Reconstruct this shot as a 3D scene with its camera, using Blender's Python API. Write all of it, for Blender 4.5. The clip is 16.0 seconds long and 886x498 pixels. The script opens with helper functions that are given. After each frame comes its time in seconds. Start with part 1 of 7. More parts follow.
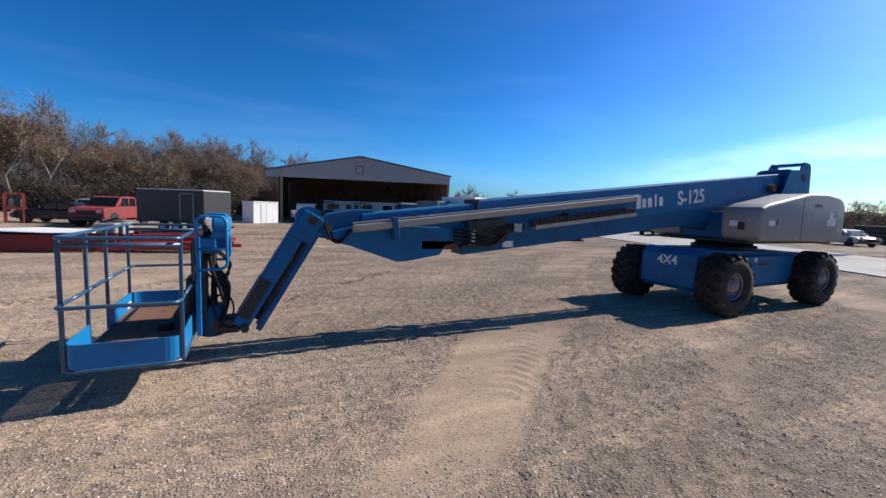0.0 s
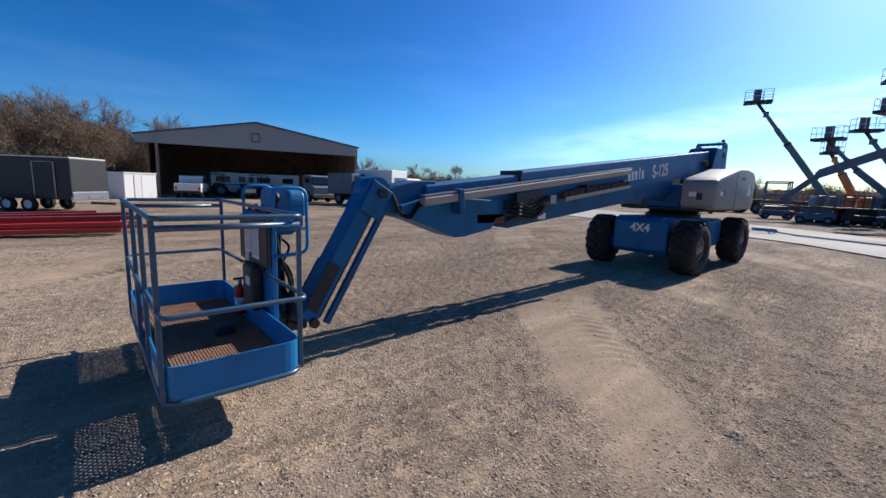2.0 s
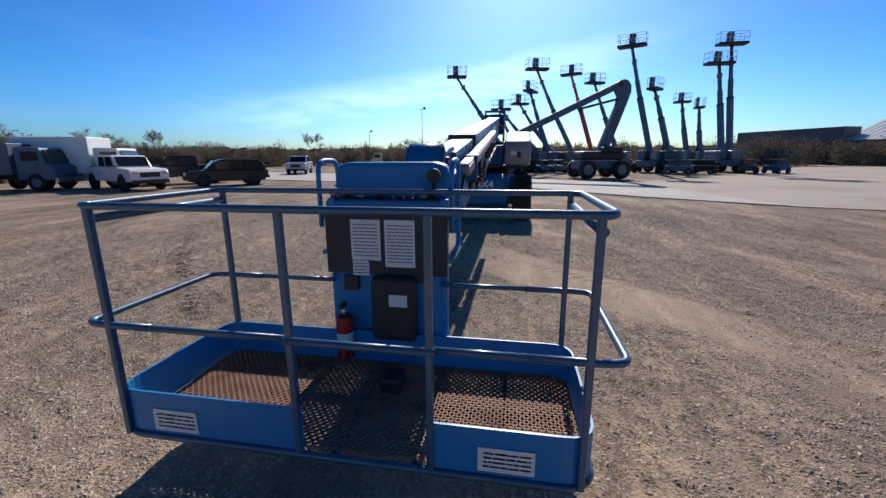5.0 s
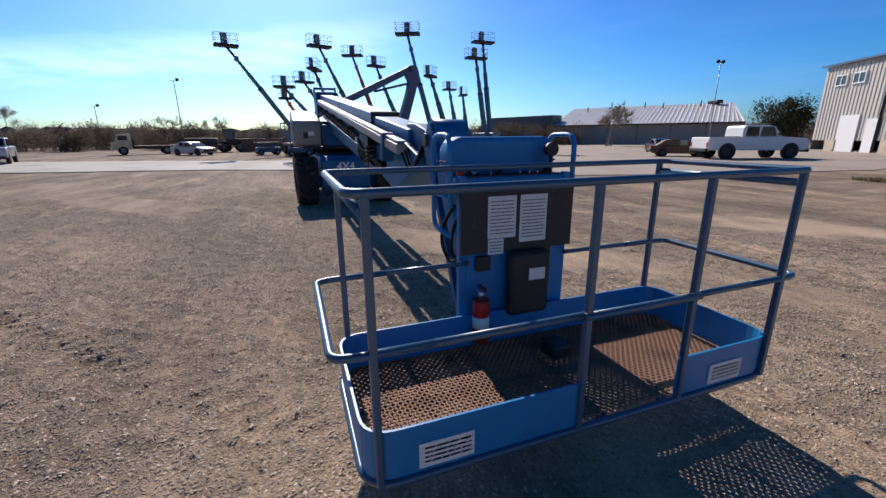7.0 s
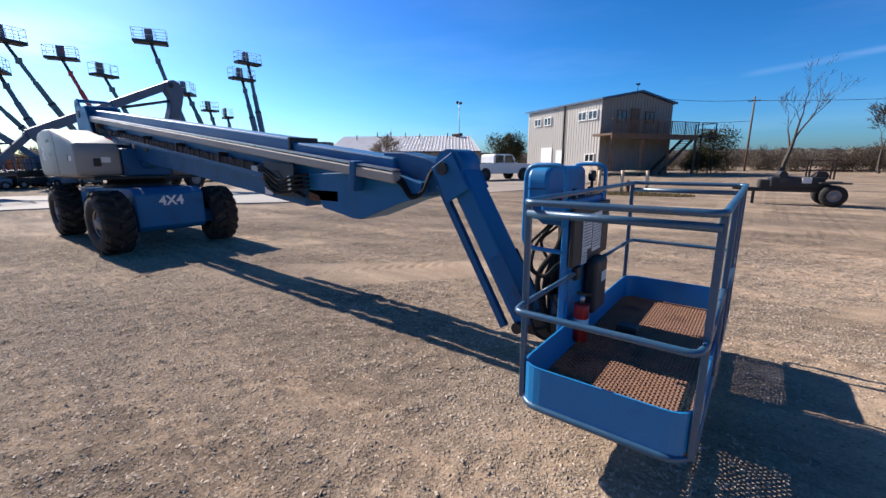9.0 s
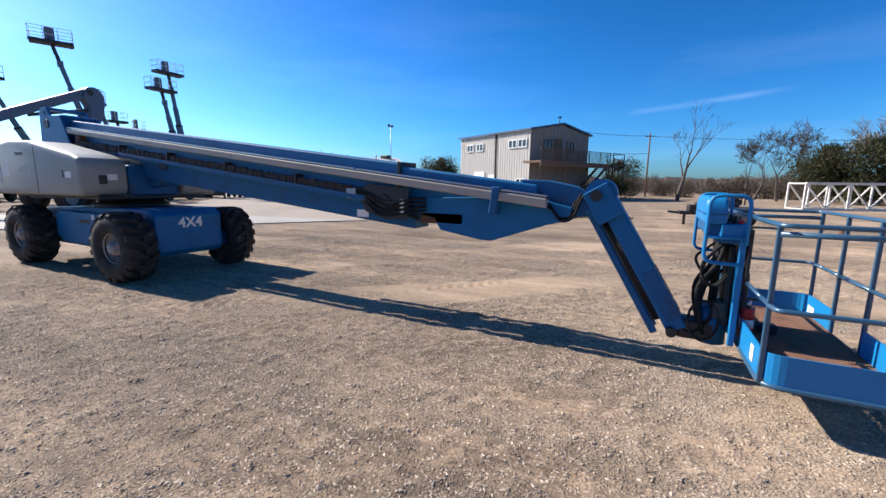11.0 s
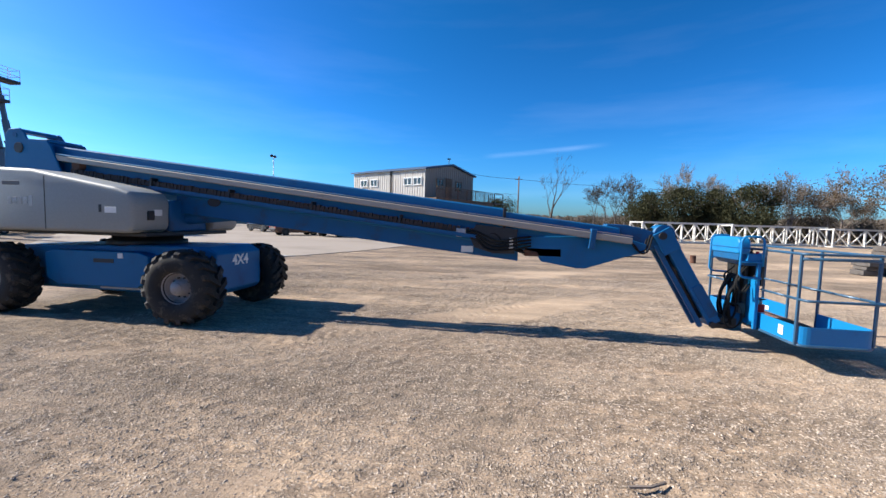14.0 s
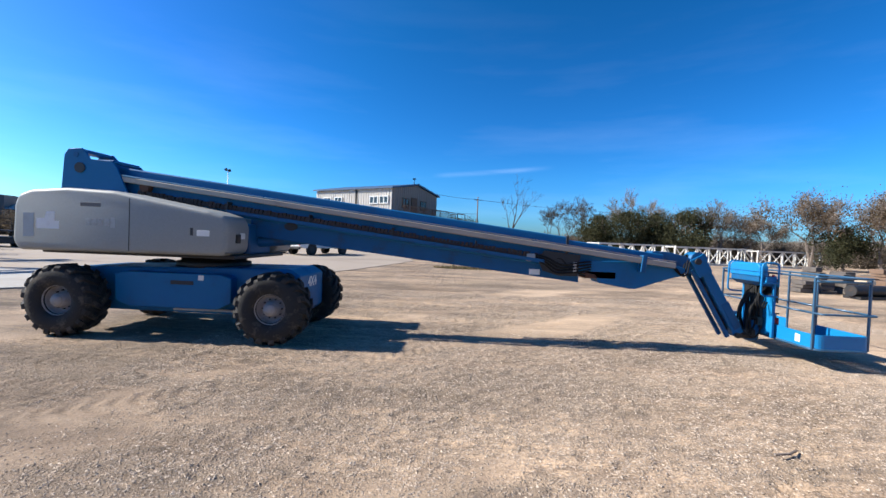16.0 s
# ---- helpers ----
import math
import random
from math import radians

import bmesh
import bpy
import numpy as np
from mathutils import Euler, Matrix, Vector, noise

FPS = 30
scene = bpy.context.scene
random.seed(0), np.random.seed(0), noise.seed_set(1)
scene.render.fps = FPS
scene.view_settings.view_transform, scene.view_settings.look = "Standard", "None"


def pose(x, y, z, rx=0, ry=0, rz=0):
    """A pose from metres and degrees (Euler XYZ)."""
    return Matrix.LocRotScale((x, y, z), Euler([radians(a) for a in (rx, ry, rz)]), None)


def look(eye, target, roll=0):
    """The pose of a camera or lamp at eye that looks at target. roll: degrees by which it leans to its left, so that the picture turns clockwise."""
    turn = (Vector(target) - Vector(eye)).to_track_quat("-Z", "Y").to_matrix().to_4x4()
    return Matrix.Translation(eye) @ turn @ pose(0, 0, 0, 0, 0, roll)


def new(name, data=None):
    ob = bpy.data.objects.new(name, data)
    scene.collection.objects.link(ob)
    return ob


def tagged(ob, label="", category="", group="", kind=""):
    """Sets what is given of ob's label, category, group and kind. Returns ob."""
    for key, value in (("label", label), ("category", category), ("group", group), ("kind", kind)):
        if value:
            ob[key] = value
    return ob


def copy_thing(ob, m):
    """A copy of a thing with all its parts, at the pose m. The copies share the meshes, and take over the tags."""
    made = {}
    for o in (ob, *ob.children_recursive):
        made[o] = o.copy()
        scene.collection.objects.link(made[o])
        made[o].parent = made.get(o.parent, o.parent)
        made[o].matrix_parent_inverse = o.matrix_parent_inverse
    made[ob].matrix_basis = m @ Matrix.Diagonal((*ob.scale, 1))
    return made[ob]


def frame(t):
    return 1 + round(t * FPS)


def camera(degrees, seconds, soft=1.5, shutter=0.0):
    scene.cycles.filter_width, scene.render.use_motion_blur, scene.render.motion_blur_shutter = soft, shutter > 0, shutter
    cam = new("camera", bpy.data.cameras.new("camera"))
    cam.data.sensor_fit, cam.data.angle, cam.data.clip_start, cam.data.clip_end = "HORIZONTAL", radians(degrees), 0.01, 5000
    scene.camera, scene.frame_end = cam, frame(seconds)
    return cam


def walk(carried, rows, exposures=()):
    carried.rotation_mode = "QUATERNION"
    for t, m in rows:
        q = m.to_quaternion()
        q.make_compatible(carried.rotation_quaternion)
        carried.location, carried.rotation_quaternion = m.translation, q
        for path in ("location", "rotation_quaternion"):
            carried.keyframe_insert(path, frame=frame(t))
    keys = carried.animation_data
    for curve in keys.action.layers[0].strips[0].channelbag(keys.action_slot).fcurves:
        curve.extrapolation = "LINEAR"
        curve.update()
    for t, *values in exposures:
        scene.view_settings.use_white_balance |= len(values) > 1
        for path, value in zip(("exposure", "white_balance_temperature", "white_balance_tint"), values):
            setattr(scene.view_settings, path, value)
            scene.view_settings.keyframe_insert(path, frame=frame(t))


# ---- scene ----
cam = camera(95.5, 16.0)
ROWS = [
    (0.0, -0.418, -5.700, 1.914, -25.81, -5.66, -2.14),
    (0.5, -0.907, -5.349, 1.887, -29.61, -5.90, -2.15),
    (1.0, -1.374, -4.934, 1.852, -33.92, -6.76, -2.06),
    (1.5, -1.800, -4.554, 1.826, -37.78, -7.40, -2.26),
    (2.0, -2.182, -4.103, 1.796, -41.38, -8.78, -2.16),
    (2.5, -2.538, -3.650, 1.782, -45.58, -9.60, -1.53),
    (3.0, -2.862, -3.167, 1.783, -51.29, -10.08, -0.91),
    (3.5, -3.123, -2.611, 1.781, -57.46, -10.77, 0.03),
    (4.0, -3.376, -2.004, 1.792, -65.14, -11.58, 0.41),
    (6.5, -3.468, 0.828, 1.693, -101.85, -14.92, 0.14),
    (7.0, -3.234, 1.354, 1.721, -110.33, -15.50, 0.38),
    (7.5, -3.060, 1.884, 1.736, -120.57, -14.34, 0.97),
    (8.0, -2.758, 2.313, 1.736, -130.63, -13.00, 1.27),
    (8.5, -2.400, 2.745, 1.733, -137.80, -12.57, -0.14),
    (9.0, -2.003, 3.200, 1.762, -141.99, -12.22, 0.38),
    (9.5, -1.530, 3.595, 1.789, -144.88, -11.80, 0.73),
    (12.0, 0.805, 5.572, 1.820, -158.84, -7.01, -1.84),
    (12.5, 1.288, 5.936, 1.850, -161.65, -6.08, -1.99),
    (13.0, 1.753, 6.287, 1.866, -164.60, -5.80, -1.82),
    (13.5, 2.271, 6.646, 1.859, -167.86, -4.93, -1.80),
    (14.0, 2.827, 6.999, 1.855, -171.21, -4.09, -1.55),
    (14.5, 3.330, 7.368, 1.857, -173.88, -3.57, -2.03),
    (15.0, 3.834, 7.628, 1.873, -175.30, -3.21, -2.54),
    (15.5, 4.404, 7.832, 1.902, -176.66, -2.59, -2.66),
    (16.0, 5.005, 7.969, 1.930, -178.36, -1.33, -2.22),
]
EXPOSURES = [(0.0, 0.46, 6400, 13), (2.0, 0.34, 6450, 13), (3.5, 0.28, 6450, 13), (5.0, 0.23, 6500, 14), (7.0, 0.28, 6650, 16), (8.0, 0.47, 6700, 15), (9.5, 0.78, 6650, 14), (12.0, 0.88, 6500, 11), (14.0, 0.95, 6450, 10), (16.0, 0.97, 6400, 10)]
walk(cam, [(t, pose(x, y, z, 90 + pitch, roll, yaw)) for t, x, y, z, yaw, pitch, roll in ROWS], EXPOSURES)

# ---- world, sun ----
SUN_EL, SUN_AZ = 35.0, 0.0   # degrees; the sun stands over the +x end of the yard
world = bpy.data.worlds.new("world")
scene.world = world
world.use_nodes = True
wn, wl = world.node_tree.nodes, world.node_tree.links
wn.clear()
sky = wn.new("ShaderNodeTexSky")
sky.sky_type = "NISHITA"
sky.sun_disc = False
sky.sun_elevation = radians(SUN_EL)
sky.sun_rotation = radians(90.0 - SUN_AZ)
sky.altitude = 200
sky.air_density, sky.dust_density, sky.ozone_density = 1.0, 0.8, 2.0
bgn = wn.new("ShaderNodeBackground")
bgn.inputs[1].default_value = 0.045
won = wn.new("ShaderNodeOutputWorld")
# thin high cirrus, spread over the whole sky
wtc = wn.new("ShaderNodeTexCoord")
wmap = wn.new("ShaderNodeMapping")
wmap.inputs["Scale"].default_value = (1.2, 2.2, 9.0)
wmap.inputs["Rotation"].default_value = (0.1, 0.12, 0.3)
wnoise = wn.new("ShaderNodeTexNoise")
wnoise.inputs["Scale"].default_value = 1.6
wnoise.inputs["Detail"].default_value = 6
wnoise.inputs["Roughness"].default_value = 0.55
wramp = wn.new("ShaderNodeValToRGB")
wramp.color_ramp.elements[0].position, wramp.color_ramp.elements[1].position = 0.47, 0.8
wramp.color_ramp.elements[1].color = (0.22, 0.22, 0.22, 1)
wmix = wn.new("ShaderNodeMixRGB")
wmix.blend_type = "ADD"
wmix.inputs[2].default_value = (4.5, 4.7, 5.0, 1)
wl.new(wtc.outputs["Generated"], wmap.inputs["Vector"])
wl.new(wmap.outputs["Vector"], wnoise.inputs["Vector"])
wl.new(wnoise.outputs["Fac"], wramp.inputs["Fac"])
# clear winter air: deeper blue towards the horizon than overhead
wsep = wn.new("ShaderNodeSeparateXYZ")
wl.new(wtc.outputs["Generated"], wsep.inputs[0])
wdeep = wn.new("ShaderNodeValToRGB")
wdeep.color_ramp.elements[0].position, wdeep.color_ramp.elements[1].position = 0.0, 0.55
wdeep.color_ramp.elements[0].color, wdeep.color_ramp.elements[1].color = (0.26, 0.49, 1.0, 1), (0.21, 0.94, 1.0, 1)
wdeep.color_ramp.elements.new(0.95).color = (0.28, 0.40, 0.38, 1)
wdeep.color_ramp.elements.new(0.75).color = (0.25, 0.55, 0.54, 1)
wdeep.color_ramp.elements.new(0.15).color = (0.27, 0.70, 1.0, 1)
wl.new(wsep.outputs["Z"], wdeep.inputs["Fac"])
wtint = wn.new("ShaderNodeMixRGB")
wtint.blend_type = "MULTIPLY"
wtint.inputs[0].default_value = 1.0
wgam = wn.new("ShaderNodeGamma")
wgam.inputs["Gamma"].default_value = 1.45
whsv = wn.new("ShaderNodeHueSaturation")
whsv.inputs["Saturation"].default_value = 1.22
wl.new(sky.outputs["Color"], whsv.inputs["Color"])
wl.new(whsv.outputs["Color"], wgam.inputs["Color"])
wl.new(wgam.outputs["Color"], wtint.inputs[1])
# paler air round the sun
wdot = wn.new("ShaderNodeVectorMath")
wdot.operation = "DOT_PRODUCT"
wdot.inputs[1].default_value = (math.cos(radians(SUN_EL)) * math.cos(radians(SUN_AZ)), math.cos(radians(SUN_EL)) * math.sin(radians(SUN_AZ)), math.sin(radians(SUN_EL)))
wl.new(wtc.outputs["Generated"], wdot.inputs[0])
wpale = wn.new("ShaderNodeMapRange")
wpale.inputs["From Min"].default_value, wpale.inputs["From Max"].default_value = 0.4, 0.95
wpale.inputs["To Min"].default_value, wpale.inputs["To Max"].default_value = 0.0, 0.9
wl.new(wdot.outputs["Value"], wpale.inputs["Value"])
wair = wn.new("ShaderNodeMixRGB")
wair.inputs[2].default_value = (0.42, 0.64, 0.97, 1)
wl.new(wpale.outputs[0], wair.inputs[0])
wl.new(wdeep.outputs["Color"], wair.inputs[1])
wl.new(wair.outputs[0], wtint.inputs[2])
wlow = wn.new("ShaderNodeMapRange")
wlow.inputs["From Min"].default_value, wlow.inputs["From Max"].default_value = 0.02, 0.5
wlow.inputs["To Min"].default_value, wlow.inputs["To Max"].default_value = 1.0, 0.15
wl.new(wsep.outputs["Z"], wlow.inputs["Value"])
wthin = wn.new("ShaderNodeMath")
wthin.operation = "MULTIPLY"
wl.new(wramp.outputs["Color"], wthin.inputs[0])
wl.new(wlow.outputs[0], wthin.inputs[1])
wl.new(wthin.outputs[0], wmix.inputs[0])
wl.new(wtint.outputs["Color"], wmix.inputs[1])
# a long thin cirrus streak low over the far end of the yard


def sky_math(op, a, b):
    m = wn.new("ShaderNodeMath")
    m.operation = op
    for k, v in enumerate((a, b)):
        if isinstance(v, (int, float)):
            m.inputs[k].default_value = v
        else:
            wl.new(v, m.inputs[k])
    return m.outputs[0]


def sky_range(src, a, b, c, d):
    m = wn.new("ShaderNodeMapRange")
    m.interpolation_type = "SMOOTHSTEP"
    for nm, v in (("From Min", a), ("From Max", b), ("To Min", c), ("To Max", d)):
        m.inputs[nm].default_value = v
    wl.new(src, m.inputs["Value"])
    return m.outputs[0]


wfine = wn.new("ShaderNodeTexNoise")
wfine.inputs["Scale"].default_value = 5.0
wfine.inputs["Detail"].default_value = 5
wl.new(wmap.outputs["Vector"], wfine.inputs["Vector"])
mid_line = sky_math("SUBTRACT", 0.185, sky_math("MULTIPLY", wsep.outputs["Y"], 0.155))
ragged = sky_math("MULTIPLY", sky_math("SUBTRACT", wfine.outputs["Fac"], 0.5), 0.06)
off_line = sky_math("ADD", sky_math("SUBTRACT", wsep.outputs["Z"], mid_line), ragged)
streak = sky_math("MULTIPLY", sky_range(off_line, 0.012, 0.05, 1, 0), sky_range(off_line, -0.055, -0.005, 0, 1))
streak = sky_math("MULTIPLY", streak, sky_range(wsep.outputs["Y"], 0.35, 0.74, 1, 0))
streak = sky_math("MULTIPLY", streak, sky_range(wsep.outputs["Y"], -0.42, 0.05, 0, 1))
streak = sky_math("MULTIPLY", streak, sky_range(wsep.outputs["X"], 0.2, 0.6, 0, 1))
streak = sky_math("MULTIPLY", streak, sky_range(wfine.outputs["Fac"], 0.3, 0.65, 0.35, 0.95))
wcir = wn.new("ShaderNodeMixRGB")
wcir.blend_type = "ADD"
wcir.inputs[2].default_value = (5.6, 5.3, 4.7, 1)
wl.new(streak, wcir.inputs[0])
wl.new(wmix.outputs["Color"], wcir.inputs[1])
# a faint condensation trail low over the office side
trail_off = sky_math("ABSOLUTE", sky_math("SUBTRACT", wsep.outputs["Z"], sky_math("SUBTRACT", 0.160, sky_math("MULTIPLY", wsep.outputs["X"], 0.085))), 0)
trail = sky_math("MULTIPLY", sky_range(trail_off, 0.0, 0.009, 1, 0), sky_range(wsep.outputs["Y"], -0.6, -0.5, 1, 0))
trail = sky_math("MULTIPLY", trail, sky_math("MULTIPLY", sky_range(wsep.outputs["X"], -0.24, -0.14, 0, 1), sky_range(wsep.outputs["X"], 0.0, 0.07, 1, 0)))
trail = sky_math("MULTIPLY", trail, sky_range(wfine.outputs["Fac"], 0.3, 0.65, 0.1, 0.35))
wtrail = wn.new("ShaderNodeMixRGB")
wtrail.blend_type = "ADD"
wtrail.inputs[2].default_value = (4.3, 4.2, 4.0, 1)
wl.new(trail, wtrail.inputs[0])
wl.new(wcir.outputs["Color"], wtrail.inputs[1])
wl.new(wtrail.outputs["Color"], bgn.inputs[0])
wl.new(bgn.outputs[0], won.inputs[0])
sun = new("sun", bpy.data.lights.new("sun", "SUN"))
sun.data.energy, sun.data.angle, sun.data.color = 5.0, radians(0.55), (1.0, 0.935, 0.84)
ce, se = math.cos(radians(SUN_EL)), math.sin(radians(SUN_EL))
ca, sa = math.cos(radians(SUN_AZ)), math.sin(radians(SUN_AZ))
sun.matrix_world = look((60 * ce * ca, 60 * ce * sa, 60 * se), (0, 0, 0))

# ---- materials ----
MATS = {}


def mat(name, color, rough=0.6, metal=0.0, spots=None, amount=0.5, scale=3.0, grain=40.0, bump=0.15, tint=0.12, spec=0.5):
    """A painted or raw surface: two scales of colour change, stains of their own colour, and fine relief."""
    if name in MATS:
        return MATS[name]
    m = bpy.data.materials.new(name)
    m.use_nodes = True
    n, l = m.node_tree.nodes, m.node_tree.links
    b = n["Principled BSDF"]
    tc = n.new("ShaderNodeTexCoord")
    info = n.new("ShaderNodeObjectInfo")
    shift = n.new("ShaderNodeVectorMath")
    shift.operation = "ADD"
    l.new(tc.outputs["Object"], shift.inputs[0])
    l.new(info.outputs["Random"], shift.inputs[1])
    big = n.new("ShaderNodeTexNoise")
    big.inputs["Scale"].default_value, big.inputs["Detail"].default_value = scale, 5
    fine = n.new("ShaderNodeTexNoise")
    fine.inputs["Scale"].default_value, fine.inputs["Detail"].default_value = grain, 3
    for t in (big, fine):
        l.new(shift.outputs[0], t.inputs["Vector"])
    c1 = n.new("ShaderNodeMixRGB")
    c1.inputs[1].default_value = (*[max(0, v * (1 - tint)) for v in color], 1)
    c1.inputs[2].default_value = (*[min(1, v * (1 + tint)) for v in color], 1)
    l.new(fine.outputs["Fac"], c1.inputs[0])
    last = c1.outputs[0]
    if spots:
        ramp = n.new("ShaderNodeValToRGB")
        ramp.color_ramp.elements[0].position = 0.72 - 0.35 * amount
        ramp.color_ramp.elements[1].position = 0.86 - 0.3 * amount
        mul = n.new("ShaderNodeMath")
        mul.operation = "MULTIPLY_ADD"
        mul.inputs[1].default_value, mul.inputs[2].default_value = 0.3, 0.0
        l.new(fine.outputs["Fac"], mul.inputs[0])
        add = n.new("ShaderNodeMath")
        add.operation = "MULTIPLY_ADD"
        add.inputs[1].default_value = 0.75
        l.new(big.outputs["Fac"], add.inputs[0])
        l.new(mul.outputs[0], add.inputs[2])
        l.new(add.outputs[0], ramp.inputs["Fac"])
        c2 = n.new("ShaderNodeMixRGB")
        c2.inputs[2].default_value = (*spots, 1)
        l.new(ramp.outputs["Color"], c2.inputs[0])
        l.new(last, c2.inputs[1])
        last = c2.outputs[0]
    l.new(last, b.inputs["Base Color"])
    rr = n.new("ShaderNodeMapRange")
    rr.inputs["To Min"].default_value, rr.inputs["To Max"].default_value = max(0.02, rough - 0.12), min(1, rough + 0.15)
    l.new(big.outputs["Fac"], rr.inputs["Value"])
    l.new(rr.outputs[0], b.inputs["Roughness"])
    b.inputs["Metallic"].default_value = metal
    b.inputs["Specular IOR Level"].default_value = spec
    if bump:
        bp = n.new("ShaderNodeBump")
        bp.inputs["Strength"].default_value, bp.inputs["Distance"].default_value = bump, 0.01
        l.new(fine.outputs["Fac"], bp.inputs["Height"])
        l.new(bp.outputs[0], b.inputs["Normal"])
    MATS[name] = m
    return m


BLUE = mat("blue_paint", (0.003, 0.12, 0.285), 0.48, 0, (0.012, 0.085, 0.19), 0.45, 2.2, 60, 0.06, spec=0.3)
BLUE_BRIGHT = mat("bright_blue_paint", (0.006, 0.185, 0.43), 0.42, 0, (0.014, 0.12, 0.27), 0.4, 2.6, 60, 0.05, spec=0.4)
BLUE_RAIL = mat("worn_rail_paint", (0.03, 0.095, 0.17), 0.34, 0.1, (0.10, 0.12, 0.14), 0.4, 4, 60, 0.08, spec=0.7)
# darker blue base for under, inner and small parts, with grey worn spots
BLUE_DARK = mat("dark_blue_paint_worn", (0.006, 0.09, 0.22), 0.5, 0, (0.03, 0.045, 0.07), 0.45, 2.5, 50, 0.08, spec=0.3)
GREY_HOOD = mat("grey_fibreglass", (0.25, 0.262, 0.252), 0.5, 0, (0.265, 0.265, 0.255), 0.3, 1.6, 45, 0.05)
GREY_RAIL = mat("galvanised_tube", (0.36, 0.36, 0.36), 0.45, 0.3, (0.22, 0.19, 0.15), 0.4, 2.0, 50, 0.06)
TUBE_GREY = mat("weathered_galvanised", (0.37, 0.325, 0.275), 0.55, 0.15, (0.20, 0.16, 0.12), 0.4, 2.0, 50, 0.06)
CARRIER = mat("carrier_links", (0.05, 0.035, 0.028), 0.8, 0.1, (0.11, 0.065, 0.045), 0.4, 3, 60, 0.2)
WHITE = mat("white_paint", (0.75, 0.75, 0.73), 0.5, 0, (0.5, 0.46, 0.4), 0.25, 1.8, 50, 0.05)
LATTICE = mat("cream_white_paint", (0.70, 0.67, 0.6), 0.5, 0, (0.5, 0.42, 0.33), 0.25, 1.5, 40, 0.05)
CREAM = mat("white_sheet_metal", (0.66, 0.66, 0.63), 0.5, 0, (0.45, 0.4, 0.33), 0.3, 1.0, 30, 0.05)
HOSE = mat("black_rubber_hose", (0.014, 0.014, 0.014), 0.8, 0, (0.05, 0.045, 0.04), 0.3, 5, 60, 0.1, spec=0.2)
BLACK = mat("black_plastic", (0.02, 0.02, 0.022), 0.55, 0, (0.06, 0.055, 0.05), 0.3, 4, 60, 0.08)
RUBBER = mat("tyre_rubber", (0.016, 0.0155, 0.015), 0.85, 0, (0.085, 0.07, 0.055), 0.45, 5, 35, 0.3)
RIM = mat("grey_wheel_paint", (0.27, 0.255, 0.25), 0.65, 0, (0.17, 0.13, 0.1), 0.45, 6, 60, 0.1)
RUST = mat("rusty_steel", (0.13, 0.058, 0.034), 0.85, 0.1, (0.065, 0.038, 0.029), 0.55, 5, 80, 0.3, 0.3)
DARK_STEEL = mat("dark_oily_steel", (0.035, 0.034, 0.034), 0.5, 0.4, (0.10, 0.06, 0.035), 0.4, 5, 60, 0.12)
STEEL = mat("bright_steel", (0.5, 0.5, 0.5), 0.3, 0.9, (0.3, 0.28, 0.26), 0.3, 5, 60, 0.05)
OLD_RED = mat("weathered_red_paint", (0.24, 0.03, 0.03), 0.65, 0, (0.10, 0.05, 0.04), 0.5, 2, 40, 0.1)
RED = mat("red_paint", (0.45, 0.035, 0.03), 0.45, 0, (0.2, 0.05, 0.04), 0.35, 2, 50, 0.06)
ORANGE = mat("orange_paint", (0.62, 0.17, 0.03), 0.5, 0, (0.3, 0.1, 0.05), 0.35, 2, 50, 0.06)
YELLOW = mat("faded_yellow_paint", (0.60, 0.48, 0.31), 0.6, 0, (0.4, 0.27, 0.17), 0.4, 3, 50, 0.08)
# distance haze is put into these three machine paints: paler and greyer
TEAL = mat("hazed_grey_green_paint", (0.085, 0.145, 0.155), 0.5, 0, (0.05, 0.06, 0.06), 0.4, 2, 50, 0.06)
HAZED_NAVY = mat("hazed_navy_paint", (0.065, 0.10, 0.155), 0.6, 0, (0.06, 0.065, 0.07), 0.4, 1, 30, 0.05)
FAR_BLUE = mat("hazed_blue_paint", (0.075, 0.13, 0.195), 0.55, 0, (0.06, 0.075, 0.09), 0.4, 1, 30, 0.05)
BROWN = mat("brown_machine_paint", (0.12, 0.06, 0.035), 0.7, 0, (0.05, 0.035, 0.03), 0.5, 2, 40, 0.1)
DULL_WALL = mat("dull_panel_wall", (0.33, 0.30, 0.265), 0.7, 0, (0.24, 0.21, 0.18), 0.35, 0.5, 15, 0.05)
SLATE = mat("slate_sheet_metal", (0.085, 0.092, 0.1), 0.6, 0, (0.06, 0.06, 0.065), 0.35, 0.5, 20, 0.05)
DECK_RUST = mat("rusty_deck_mesh", (0.27, 0.145, 0.095), 0.8, 0.05, (0.13, 0.07, 0.05), 0.5, 4, 80, 0.2, 0.3)
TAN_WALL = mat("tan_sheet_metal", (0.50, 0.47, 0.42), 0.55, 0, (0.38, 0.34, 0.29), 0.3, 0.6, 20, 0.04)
# the office gable's shade is put into this grey; the warehouse uses it too
SHADE_GREY_WALL = mat("shade_grey_sheet_metal", (0.21, 0.19, 0.165), 0.6, 0, (0.14, 0.12, 0.105), 0.35, 0.6, 20, 0.04)
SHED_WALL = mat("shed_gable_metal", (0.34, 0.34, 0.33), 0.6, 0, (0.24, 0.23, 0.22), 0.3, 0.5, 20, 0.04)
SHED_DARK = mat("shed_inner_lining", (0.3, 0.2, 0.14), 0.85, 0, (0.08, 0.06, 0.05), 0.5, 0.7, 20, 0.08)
ROOF = mat("pale_roof_sheet", (0.55, 0.54, 0.52), 0.45, 0.2, (0.36, 0.28, 0.21), 0.35, 0.9, 20, 0.05)
